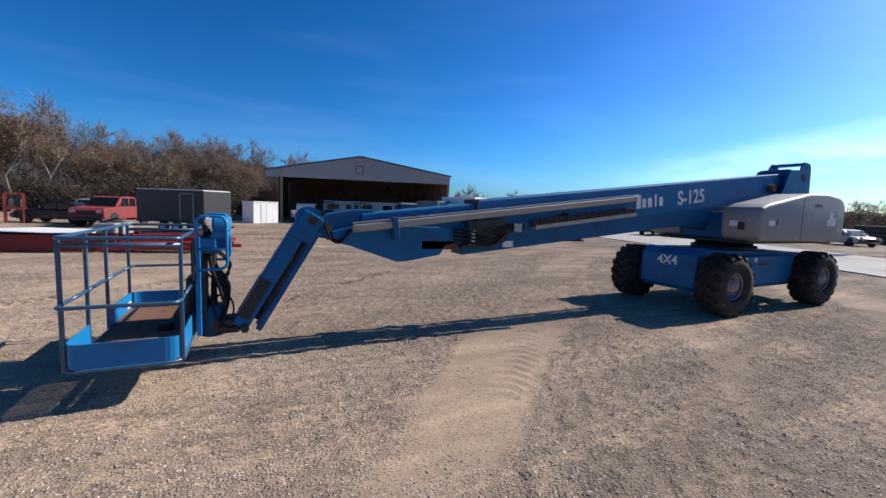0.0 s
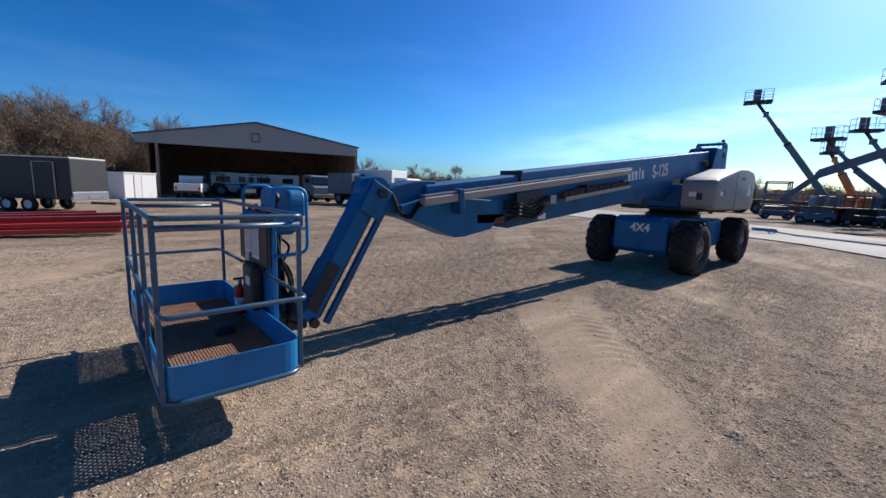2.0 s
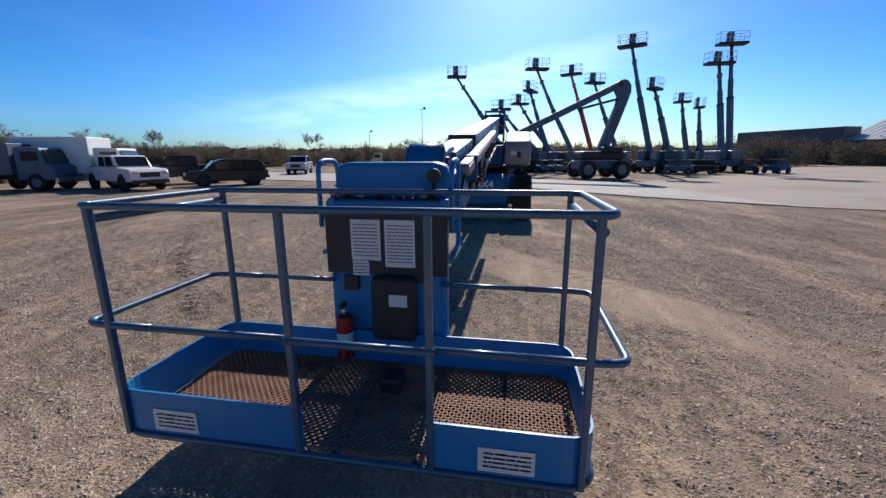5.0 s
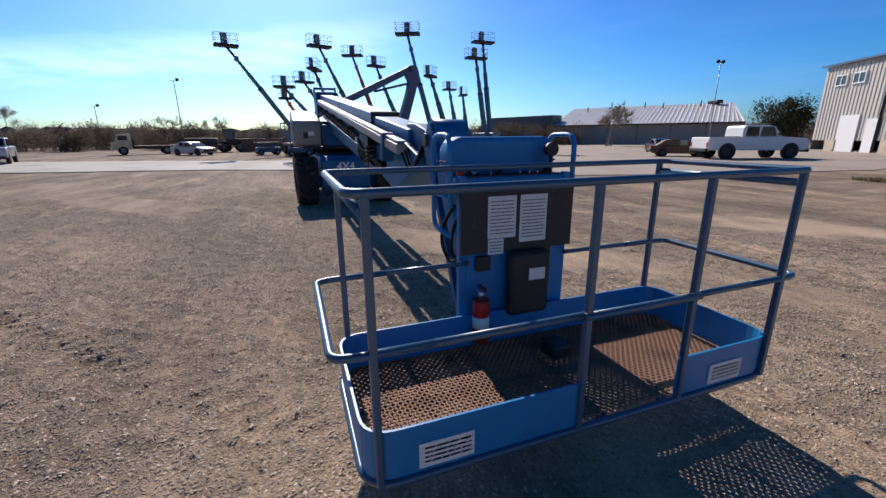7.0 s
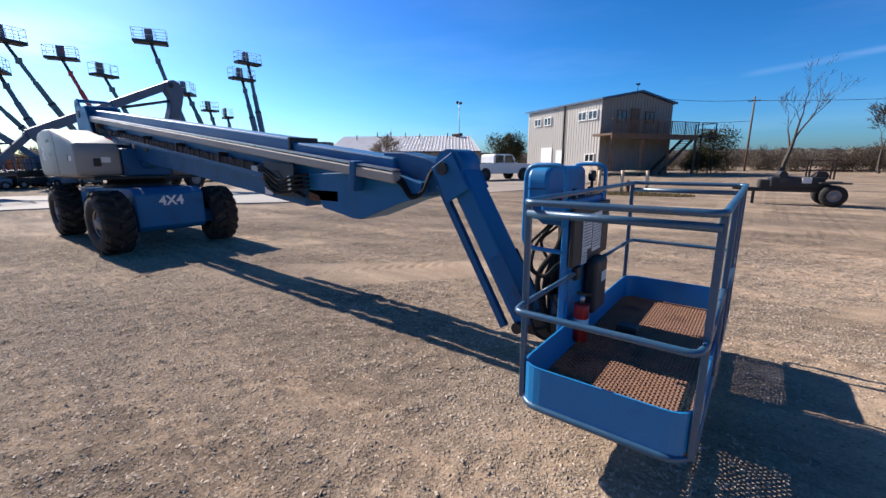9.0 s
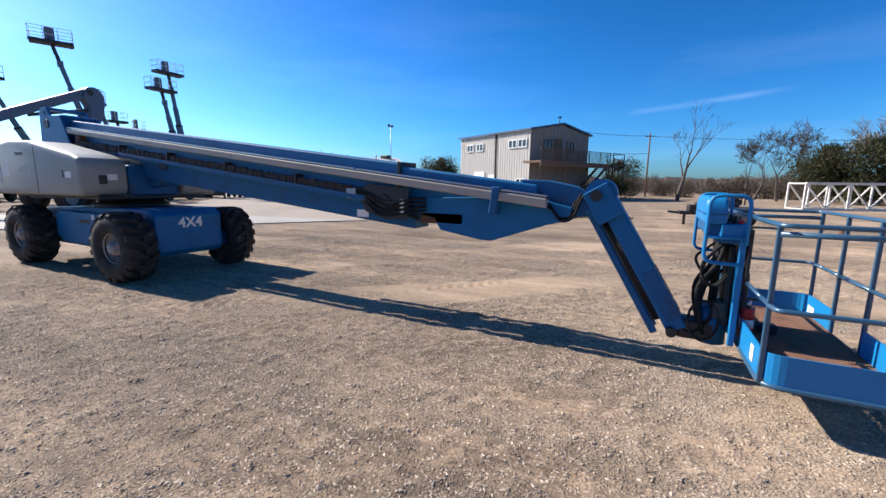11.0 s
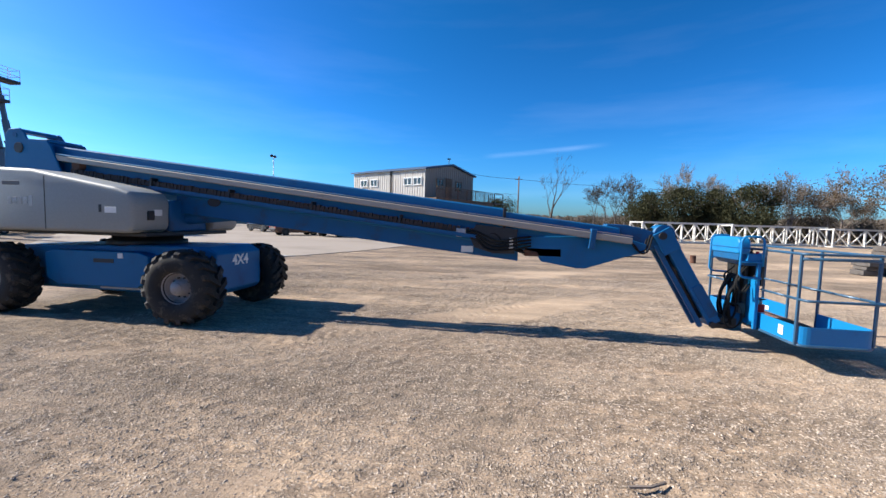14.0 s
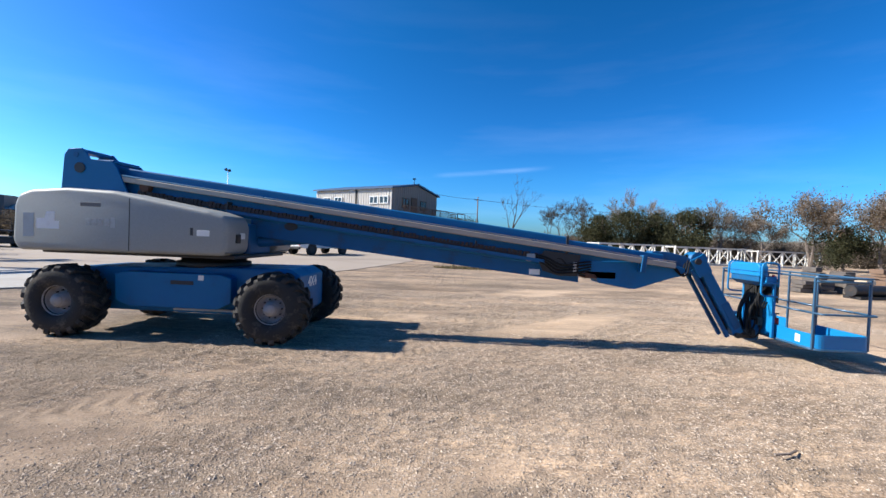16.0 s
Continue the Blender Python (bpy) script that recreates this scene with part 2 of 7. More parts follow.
TRIM_BLUE = mat("blue_roof_trim", (0.035, 0.08, 0.16), 0.5, 0, (0.05, 0.06, 0.07), 0.3, 1, 30, 0.04)
CONCRETE = mat("worn_concrete", (0.33, 0.315, 0.29), 0.9, 0, (0.25, 0.23, 0.195), 0.5, 0.35, 9, 0.25)
APRON = mat("packed_caliche", (0.30, 0.25, 0.2), 0.95, 0, (0.23, 0.19, 0.15), 0.55, 0.25, 12, 0.3, 0.2)
STONE = mat("limestone_wainscot", (0.50, 0.42, 0.32), 0.85, 0, (0.33, 0.25, 0.18), 0.5, 2.5, 25, 0.5)
OLD_WOOD = mat("grey_old_timber", (0.105, 0.09, 0.078), 0.9, 0, (0.05, 0.043, 0.037), 0.5, 2.5, 30, 0.4, 0.25)
WOOD = mat("weathered_timber", (0.16, 0.10, 0.065), 0.85, 0, (0.08, 0.055, 0.04), 0.5, 3, 40, 0.3)
FAR_WOODS = mat("far_woodland", (0.09, 0.075, 0.055), 0.95, 0, (0.05, 0.05, 0.035), 0.5, 0.12, 1.2, 0.5, 0.35)
# blue-grey because the haze of distance is put into the colour
FAR_HILLS = mat("far_hills", (0.10, 0.105, 0.11), 0.95, 0, (0.075, 0.085, 0.095), 0.5, 0.02, 0.3, 0.3, 0.2)
DARK_BARK = mat("dark_oak_bark", (0.075, 0.062, 0.052), 0.9, 0, (0.04, 0.033, 0.028), 0.5, 4, 30, 0.4)
BARK = mat("grey_brown_bark", (0.20, 0.16, 0.13), 0.9, 0, (0.07, 0.05, 0.04), 0.5, 4, 30, 0.4)
PAPER = mat("faded_paper_label", (0.72, 0.72, 0.69), 0.6, 0, (0.55, 0.53, 0.48), 0.3, 9, 60, 0.02)
INK = mat("printed_ink", (0.12, 0.12, 0.12), 0.6, 0, None, 0, 5, 40, 0)
CAR_DARK = mat("dark_car_paint", (0.018, 0.02, 0.026), 0.22, 0.2, (0.06, 0.055, 0.05), 0.25, 1, 60, 0.01)
CAR_SILVER = mat("silver_car_paint", (0.42, 0.43, 0.44), 0.28, 0.4, (0.3, 0.28, 0.26), 0.25, 1, 60, 0.01)
CAR_WHITE = mat("white_car_paint", (0.72, 0.72, 0.70), 0.3, 0, (0.5, 0.46, 0.4), 0.25, 1, 60, 0.01)
EXT_RED = mat("extinguisher_red", (0.5, 0.02, 0.02), 0.3, 0, (0.25, 0.03, 0.03), 0.2, 9, 60, 0.02)
GLASS_DARK = mat("tinted_glass", (0.012, 0.014, 0.016), 0.08, 0, None, 0, 3, 40, 0, spec=0.8)


def leaf_mat(name, lo, hi, thin=0.0):
    m = bpy.data.materials.new(name)
    m.use_nodes = True
    n, l = m.node_tree.nodes, m.node_tree.links
    g = n.new("ShaderNodeNewGeometry")
    mx = n.new("ShaderNodeMixRGB")
    mx.inputs[1].default_value, mx.inputs[2].default_value = (*lo, 1), (*hi, 1)
    l.new(g.outputs["Random Per Island"], mx.inputs[0])
    b = n["Principled BSDF"]
    l.new(mx.outputs[0], b.inputs["Base Color"])
    b.inputs["Roughness"].default_value = 0.8
    b.inputs["Specular IOR Level"].default_value = 0.2
    if thin:
        tr_ = n.new("ShaderNodeBsdfTranslucent")
        l.new(mx.outputs[0], tr_.inputs["Color"])
        both = n.new("ShaderNodeMixShader")
        both.inputs[0].default_value = thin
        l.new(b.outputs[0], both.inputs[1])
        l.new(tr_.outputs[0], both.inputs[2])
        l.new(both.outputs[0], n["Material Output"].inputs["Surface"])
    return m


TWIG = leaf_mat("bare_twigs", (0.17, 0.14, 0.115), (0.30, 0.25, 0.21), 0.2)
DRY_LEAF = leaf_mat("dry_oak_leaves", (0.155, 0.098, 0.055), (0.285, 0.18, 0.108), 0.4)
CEDAR_LEAF = leaf_mat("cedar_foliage", (0.034, 0.038, 0.018), (0.072, 0.071, 0.034), 0.3)
GRASS = leaf_mat("dry_grass", (0.12, 0.10, 0.05), (0.24, 0.19, 0.10), 0.3)
OAK_LEAF = leaf_mat("dark_oak_twigs", (0.045, 0.04, 0.035), (0.10, 0.085, 0.07))
RUSSET_LEAF = leaf_mat("russet_oak_leaves", (0.085, 0.062, 0.036), (0.17, 0.118, 0.072), 0.35)
BRUSH_LEAF = leaf_mat("brown_brush", (0.07, 0.057, 0.043), (0.145, 0.118, 0.088), 0.4)


def ground_mat():
    m = bpy.data.materials.new("gravel_ground")
    m.use_nodes = True
    n, l = m.node_tree.nodes, m.node_tree.links
    b = n["Principled BSDF"]
    b.inputs["Roughness"].default_value = 0.9
    b.inputs["Specular IOR Level"].default_value = 0.14
    tc = n.new("ShaderNodeTexCoord")

    def tex(kind, scale, detail=4, stretch=None):
        t = n.new(kind)
        t.inputs["Scale"].default_value = scale
        if kind == "ShaderNodeTexNoise":
            t.inputs["Detail"].default_value = detail
            t.inputs["Roughness"].default_value = 0.6
        src = tc.outputs["Object"]
        if stretch:
            mp = n.new("ShaderNodeMapping")
            mp.inputs["Scale"].default_value = stretch
            mp.inputs["Rotation"].default_value = (0, 0, 0.75)
            l.new(src, mp.inputs["Vector"])
            src = mp.outputs["Vector"]
        l.new(src, t.inputs["Vector"])
        return t

    def ramp(src, p0, p1, c0=(0, 0, 0), c1=(1, 1, 1)):
        r = n.new("ShaderNodeValToRGB")
        r.color_ramp.elements[0].position, r.color_ramp.elements[1].position = p0, p1
        r.color_ramp.elements[0].color, r.color_ramp.elements[1].color = (*c0, 1), (*c1, 1)
        l.new(src, r.inputs["Fac"])
        return r.outputs["Color"]

    def mix(fac, a, c, kind="MIX"):
        x = n.new("ShaderNodeMixRGB")
        x.blend_type = kind
        for k, v in ((0, fac), (1, a), (2, c)):
            if isinstance(v, (int, float)):
                x.inputs[k].default_value = v
            elif isinstance(v, tuple):
                x.inputs[k].default_value = (*v, 1)
            else:
                l.new(v, x.inputs[k])
        return x.outputs[0]

    b.inputs["Diffuse Roughness"].default_value = 0.35
    patches = tex("ShaderNodeTexNoise", 0.2, 5)
    lanes = tex("ShaderNodeTexNoise", 0.55, 5, (0.4, 2.1, 1))
    streaks = tex("ShaderNodeTexNoise", 3.2, 5, (0.35, 2.4, 1))
    clods = tex("ShaderNodeTexNoise", 7.0, 6)
    mottle = tex("ShaderNodeTexNoise", 4.5, 9, (0.6, 1.5, 1))
    mottle.inputs["Roughness"].default_value = 0.72
    crumbs = tex("ShaderNodeTexNoise", 14.0, 5, (0.7, 1.5, 1))
    grit = tex("ShaderNodeTexNoise", 45.0, 4)
    stones = tex("ShaderNodeTexVoronoi", 30.0)
    pebbles = tex("ShaderNodeTexVoronoi", 75.0)
    tracks = tex("ShaderNodeTexNoise", 0.5, 4, (0.25, 3.0, 1))
    chips = tex("ShaderNodeTexVoronoi", 17.0, 4, (0.8, 1.5, 1))
    fleck = tex("ShaderNodeTexNoise", 19.0, 2)
    gravelly = ramp(lanes.outputs["Fac"], 0.36, 0.54)
    base = mix(ramp(patches.outputs["Fac"], 0.36, 0.62), (0.40, 0.31, 0.235), (0.74, 0.565, 0.40))
    base = mix(ramp(streaks.outputs["Fac"], 0.48, 0.66), base, (0.29, 0.23, 0.18))
    base = mix(ramp(mottle.outputs["Fac"], 0.44, 0.56), base, mix(1.0, base, (1.28, 1.26, 1.22), "MULTIPLY"))
    base = mix(ramp(mottle.outputs["Fac"], 0.40, 0.47, (1, 1, 1), (0, 0, 0)), base, (0.37, 0.285, 0.21))
    base = mix(ramp(clods.outputs["Fac"], 0.5, 0.78), base, (0.64, 0.51, 0.38))
    base = mix(0.6, base, mix(1.0, base, ramp(grit.outputs["Fac"], 0.3, 0.7, (0.2, 0.2, 0.2), (1.6, 1.6, 1.6)), "MULTIPLY"))
    base = mix(ramp(crumbs.outputs["Fac"], 0.57, 0.66), base, (0.25, 0.20, 0.155))
    base = mix(mix(1.0, gravelly, (0.6, 0.6, 0.6), "MULTIPLY"), base, (0.38, 0.32, 0.255))
    lane = n.new("ShaderNodeAttribute")
    lane.attribute_name = "packed"
    wornin = ramp(mix(0.22, lane.outputs["Fac"], clods.outputs["Fac"]), 0.3, 0.75)
    loose = ramp(wornin, 0.0, 1.0, (1, 1, 1), (0.22, 0.22, 0.22))
    fine_tan = mix(ramp(tracks.outputs["Fac"], 0.4, 0.62), (0.60, 0.46, 0.335), (0.71, 0.56, 0.41))
    fine_tan = mix(0.35, fine_tan, mix(1.0, fine_tan, ramp(grit.outputs["Fac"], 0.3, 0.7, (0.5, 0.5, 0.5), (1.3, 1.3, 1.3)), "MULTIPLY"))
    base = mix(mix(1.0, wornin, (0.8, 0.8, 0.8), "MULTIPLY"), base, fine_tan)
    chip_on = ramp(chips.outputs["Color"], 0.42, 0.46)
    chip_mask = mix(1.0, chip_on, ramp(chips.outputs["Distance"], 0.30, 0.36, (1, 1, 1), (0, 0, 0)), "MULTIPLY")
    chip_col = ramp(fleck.outputs["Fac"], 0.38, 0.62, (0.26, 0.205, 0.155), (0.78, 0.63, 0.47))
    chip_mask = mix(1.0, chip_mask, loose, "MULTIPLY")
    base = mix(mix(1.0, chip_mask, (0.75, 0.75, 0.75), "MULTIPLY"), base, chip_col)
    stone_col = ramp(stones.outputs["Color"], 0.15, 0.9, (0.23, 0.20, 0.17), (0.66, 0.58, 0.49))
    stone_fac = mix(1.0, ramp(stones.outputs["Distance"], 0.2, 0.34, (1, 1, 1), (0, 0, 0)), gravelly, "MULTIPLY")
    base = mix(stone_fac, base, stone_col)
    swathe = tex("ShaderNodeTexNoise", 0.42, 6, (0.45, 1.5, 1))
    swathe.inputs["Roughness"].default_value = 0.68
    base = mix(1.0, base, ramp(swathe.outputs["Fac"], 0.36, 0.62, (0.66, 0.65, 0.645), (1.24, 1.21, 1.17)), "MULTIPLY")
    base = mix(1.0, base, (0.645, 0.625, 0.605), "MULTIPLY")
    l.new(base, b.inputs["Base Color"])
    rough_h = mix(0.5, clods.outputs["Fac"], streaks.outputs["Fac"])
    rough_h = mix(0.25, rough_h, grit.outputs["Fac"])
    stone_h = mix(0.4, ramp(stones.outputs["Distance"], 0.0, 0.45, (1, 1, 1), (0, 0, 0)), ramp(pebbles.outputs["Distance"], 0.0, 0.5, (1, 1, 1), (0, 0, 0)))
    h = mix(mix(1.0, gravelly, (0.45, 0.45, 0.45), "MULTIPLY"), rough_h, stone_h)
    h = mix(1.0, h, loose, "MULTIPLY")
    h = mix(0.22, h, chip_mask, "ADD")
    bp = n.new("ShaderNodeBump")
    bp.inputs["Strength"].default_value, bp.inputs["Distance"].default_value = 1.0, 0.04
    l.new(h, bp.inputs["Height"])
    l.new(bp.outputs[0], b.inputs["Normal"])
    return m


GROUND = ground_mat()


# ---- mesh helpers ----
def part(name, bm, material, parent=None, label="", smooth=False):
    me = bpy.data.meshes.new(name)
    bm.normal_update()
    bm.to_mesh(me)
    bm.free()
    me.materials.append(material)
    if smooth:
        me.shade_smooth()
    ob = new(name, me)
    if parent is not None:
        ob.parent = parent
    if label:
        ob["label"] = label
    return ob


def thing(name, label, category, loc=(0, 0, 0), turn=0.0, group="", kind=""):
    ob = new(name)
    ob.empty_display_size = 0.2
    ob.matrix_world = pose(*loc, 0, 0, turn)
    return tagged(ob, label, category, group, kind)


def box(bm, c, s, m=None, bevel=0.0, seg=2):
    """Adds a box of size s round c, turned by m."""
    t = Matrix.Translation(c) @ (m or Matrix()) @ Matrix.Diagonal((*s, 1))
    r = bmesh.ops.create_cube(bm, size=1, matrix=t)
    if bevel:
        es = list({e for v in r["verts"] for e in v.link_edges})
        bmesh.ops.bevel(bm, geom=es, offset=bevel, segments=seg, affect="EDGES", profile=0.5)


def boxed(*args, **kw):
    bm = bmesh.new()
    box(bm, *args, **kw)
    return bm


def prism(bm, poly, lo, hi, axis="y", bevel=0.0, seg=2):
    """Pushes a polygon out along one axis: (x, z) points for y, (x, y) for z, (y, z) for x."""
    def at(p, q):
        return {"y": (p[0], q, p[1]), "z": (p[0], p[1], q), "x": (q, p[0], p[1])}[axis]
    a = [bm.verts.new(at(p, lo)) for p in poly]
    b = [bm.verts.new(at(p, hi)) for p in poly]
    fs = [bm.faces.new(a), bm.faces.new(b[::-1])]
    k = len(poly)
    for i in range(k):
        fs.append(bm.faces.new((a[i], b[i], b[(i + 1) % k], a[(i + 1) % k])))
    bmesh.ops.recalc_face_normals(bm, faces=fs)
    if bevel:
        es = list({e for f in fs for e in f.edges})
        bmesh.ops.bevel(bm, geom=es, offset=bevel, segments=seg, affect="EDGES", profile=0.5)


def prismed(*args, **kw):
    bm = bmesh.new()
    prism(bm, *args, **kw)
    return bm


def tube(bm, pts, r, n=8, closed=False, r_end=None):
    """A round bar along points; r_end tapers it."""
    pts = [Vector(p) for p in pts]
    k = len(pts)
    rings = []
    up = Vector((0, 0, 1))
    side = None
    for i, p in enumerate(pts):
        a = pts[(i - 1) % k] if closed or i else p
        b = pts[(i + 1) % k] if closed or i < k - 1 else p
        d = (b - a).normalized()
        if side is None:
            side = d.cross(up if abs(d.z) < 0.95 else Vector((1, 0, 0))).normalized()
        side = (side - d * side.dot(d)).normalized()
        w = d.cross(side)
        rr = r if r_end is None else r + (r_end - r) * i / max(1, k - 1)
        rings.append([bm.verts.new(p + rr * (math.cos(q) * side + math.sin(q) * w)) for q in [2 * math.pi * j / n for j in range(n)]])
    for i in range(k if closed else k - 1):
        u, v = rings[i], rings[(i + 1) % k]
        for j in range(n):
            f = bm.faces.new((u[j], v[j], v[(j + 1) % n], u[(j + 1) % n]))
            f.smooth = n > 5
    if not closed:
        bm.faces.new(rings[0])
        bm.faces.new(rings[-1][::-1])


def tubed(*args, **kw):
    bm = bmesh.new()
    tube(bm, *args, **kw)
    return bm


def rounded(pts, r, seg=4):
    """The points of a polyline with its inner corners rounded."""
    pts = [Vector(p) for p in pts]
    out = [pts[0]]
    for a, b, c in zip(pts, pts[1:], pts[2:]):
        u, v = (a - b), (c - b)
        q = min(r, u.length * 0.49, v.length * 0.49)
        s, e = b + u.normalized() * q, b + v.normalized() * q
        for i in range(seg + 1):
            t = i / seg
            out.append((1 - t) ** 2 * s + 2 * t * (1 - t) * b + t * t * e)
    out.append(pts[-1])
    return out


def round_rect(x0, x1, y0, y1, r, seg=5):
    out = []
    for cx, cy, a0 in ((x1 - r, y1 - r, 0), (x0 + r, y1 - r, 90), (x0 + r, y0 + r, 180), (x1 - r, y0 + r, 270)):
        for i in range(seg + 1):
            a = radians(a0 + 90 * i / seg)
            out.append((cx + r * math.cos(a), cy + r * math.sin(a)))
    return out


def revolve(bm, prof, n=32, axis="y"):
    """Turns (radius, offset) points round an axis."""
    rings = []
    for i in range(n):
        a = 2 * math.pi * i / n
        ring = []
        for r, o in prof:
            p = {"y": (r * math.cos(a), o, r * math.sin(a)), "z": (r * math.cos(a), r * math.sin(a), o), "x": (o, r * math.cos(a), r * math.sin(a))}[axis]
            ring.append(bm.verts.new(p))
        rings.append(ring)
    fs = []
    for i in range(n):
        u, v = rings[i], rings[(i + 1) % n]
        for j in range(len(prof) - 1):
            f = bm.faces.new((u[j], u[j + 1], v[j + 1], v[j]))
            f.smooth = True
            fs.append(f)
    bmesh.ops.recalc_face_normals(bm, faces=fs)


def lettering(name, text, size, material, parent, m, depth=0.004, bold=0.0):
    """Letters as a thin mesh; m places them (x along the line, y up)."""
    cu = bpy.data.curves.new(name, "FONT")
    cu.body, cu.size, cu.extrude, cu.offset = text, size, depth, bold
    cu.align_x, cu.align_y = "CENTER", "CENTER"
    tmp = bpy.data.objects.new(name, cu)
    scene.collection.objects.link(tmp)
    me = bpy.data.meshes.new_from_object(tmp.evaluated_get(bpy.context.evaluated_depsgraph_get()))
    bpy.data.objects.remove(tmp)
    me.materials.clear()
    me.materials.append(material)
    me.transform(m)
    ob = new(name, me)
    ob.parent = parent
    return ob


def bars(bm, lo, hi, rows, m, gap=0.45, seed=1, depth=0.002):
    """Rows of unreadable print as short bars in the rectangle lo..hi of the frame m."""
    rng = random.Random(seed)
    h = (hi[1] - lo[1]) / rows
    for i in range(rows):
        x = lo[0]
        while x < hi[0] - 0.01:
            w = min(hi[0] - x, rng.uniform(0.06, 0.3) * (hi[0] - lo[0]))
            box(bm, m @ Vector((x + w / 2, lo[1] + (i + 0.5) * h, depth)), (w, h * gap, depth), m.to_3x3().to_4x4())
            x += w + 0.03 * (hi[0] - lo[0])

# ---- ground and road ----
def spaced(lo, hi, step):
    """Coordinates that are dense from lo to hi and stretch to the horizon on both sides."""
    out = [lo + step * i for i in range(int((hi - lo) / step) + 1)]
    s = step
    while out[-1] < 2500:
        s *= 1.3
        out.append(out[-1] + s)
        out.insert(0, out[0] - s)
    return out


def drive(x, y):
    """Coordinates along and across the way the machines drive."""
    return x * 0.75 + y * 0.66, y * 0.75 - x * 0.66


def packed(x, y):
    """1 where wheels have packed the dirt smooth, 0 where it is loose gravel."""
    u, v = drive(x, y)
    m = 0.2 + 1.0 * noise.noise((u * 0.13, v * 0.55, 21)) + 0.5 * noise.noise((u * 0.45, v * 1.7, 22)) + 0.22 * noise.noise((x * 2.1, y * 2.1, 23))
    return max(0.0, min(1.0, 1.6 * m - 0.3))


def relief(x, y):
    """Height of the churned dirt: ruts along the drive, clods in the loose patches, lug prints in the packed lanes."""
    u, v = drive(x, y)
    loose = 1.0 - packed(x, y)
    z = 0.014 * noise.noise((x * 0.4, y * 0.4, 0)) + 0.008 * noise.noise((u * 0.6, v * 2.0, 3))
    clod = 0.45 * noise.noise((u * 1.9, v * 5.6, 7)) + 0.6 * noise.noise((u * 4.5, v * 9.0, 9)) + 0.5 * noise.noise((x * 10, y * 10, 4))
    z += (0.004 + 0.026 * loose) * max(-0.4, clod - 0.1)
    for v0, bend in ((-3.1, 0.3), (-1.2, -0.2), (1.7, 0.4), (3.9, 0.1), (5.6, -0.3), (-5.2, 0.2)):
        d = v - v0 - bend * math.sin(u * 0.3)
        if abs(d) < 0.26:
            fade = max(0.0, noise.noise((u * 0.5, v0, 31)) + 0.25)
            z += fade * 0.028 * (1 - (d / 0.26) ** 2) * (math.sin(2 * math.pi * (u + 0.5 * abs(d)) / 0.2) - 0.6)
    return z


def build_ground():
    xs = spaced(-7.0, 12.0, 0.046)
    ys = spaced(-8.0, 10.5, 0.046)
    vs = []
    for y in ys:
        for x in xs:
            d = math.hypot(x - 3, y)
            z = relief(x, y) * min(1, (45 - d) / 12) if d < 45 else 0.0
            vs.append((x, y, z - 0.008))
    w = len(xs)
    fs = [(j * w + i, j * w + i + 1, (j + 1) * w + i + 1, (j + 1) * w + i) for j in range(len(ys) - 1) for i in range(w - 1)]
    me = bpy.data.meshes.new("ground")
    me.from_pydata(vs, [], fs)
    mask = me.attributes.new("packed", "FLOAT", "POINT")
    mask.data.foreach_set("value", [packed(x, y) for x, y, z in vs])
    me.shade_smooth()
    me.materials.append(GROUND)
    return tagged(new("ground", me), "tan crushed gravel and dirt yard with tyre ruts", "ground", kind="structure")


build_ground()


def slab(name, poly, lo, hi, material, label, category="road"):
    ob = part(name, prismed(poly, lo, hi, "z"), material)
    return tagged(ob, label, category, kind="structure")


# the concrete drive curves past the far end of the big lift
slab("road", [(12.4, -10.4), (15.4, -6.2), (19.8, -1.6), (23.2, 5.4), (25.0, 13.5), (28.5, 26), (40, 60), (52, 57), (41, 26), (36.5, 12), (31.0, 0.5), (25.0, -8.2)], -0.05, 0.035, CONCRETE, "pale worn concrete drive across the gravel yard")
slab("pavement", [(8.4, -26), (9.6, -20), (10.7, -15), (12.4, -10.4), (25.0, -8.2), (40, -22), (78, -52), (52, -76), (27, -56), (14, -47.6), (10.5, -37)], -0.05, 0.02, APRON, "dusty packed apron before the warehouse and office", "pavement")


# ---- the big boom lift ----
def zt(x):
    return 1.74 + 0.118 * x


lift = thing("boom_lift", "large blue telescopic boom lift with grey covers, parked on gravel", "boom lift", (9.8, 0, 0))
LX = 9.8


def lp(name, bm, material, label="", parent=None, smooth=False):
    """A part of the big lift, given in yard coordinates."""
    bm.transform(Matrix.Translation((-LX, 0, 0)))
    return part(name, bm, material, parent or lift, label, smooth)


# chassis
bm = bmesh.new()
prism(bm, [(7.82, 0.48), (7.93, 0.38), (12.1, 0.4), (12.3, 0.55), (12.3, 1.1), (12.1, 1.17), (9.6, 1.25), (8.02, 1.27), (7.82, 1.15)], -0.64, 0.64, "y", 0.03)
chassis = lp("chassis", bm, BLUE, "blue welded steel chassis with scuffed paint")
for s in (-1, 1):
    bm = bmesh.new()
    prism(bm, [(9.0, 0.62), (9.25, 0.5), (10.9, 0.5), (11.15, 0.62), (11.15, 1.08), (10.95, 1.14), (9.2, 1.14), (9.0, 1.08)], min(s * 0.61, s * 0.84), max(s * 0.61, s * 0.84), "y", 0.02)
    lp("side_tank", bm, BLUE)
    bm = boxed((9.9, s * 0.845, 0.97), (0.42, 0.006, 0.07))
    lp("label_plate", bm, BLACK)
    bm = boxed((9.55, s * 0.848, 1.07), (0.1, 0.006, 0.09))
    lp("label_plate", bm, PAPER)
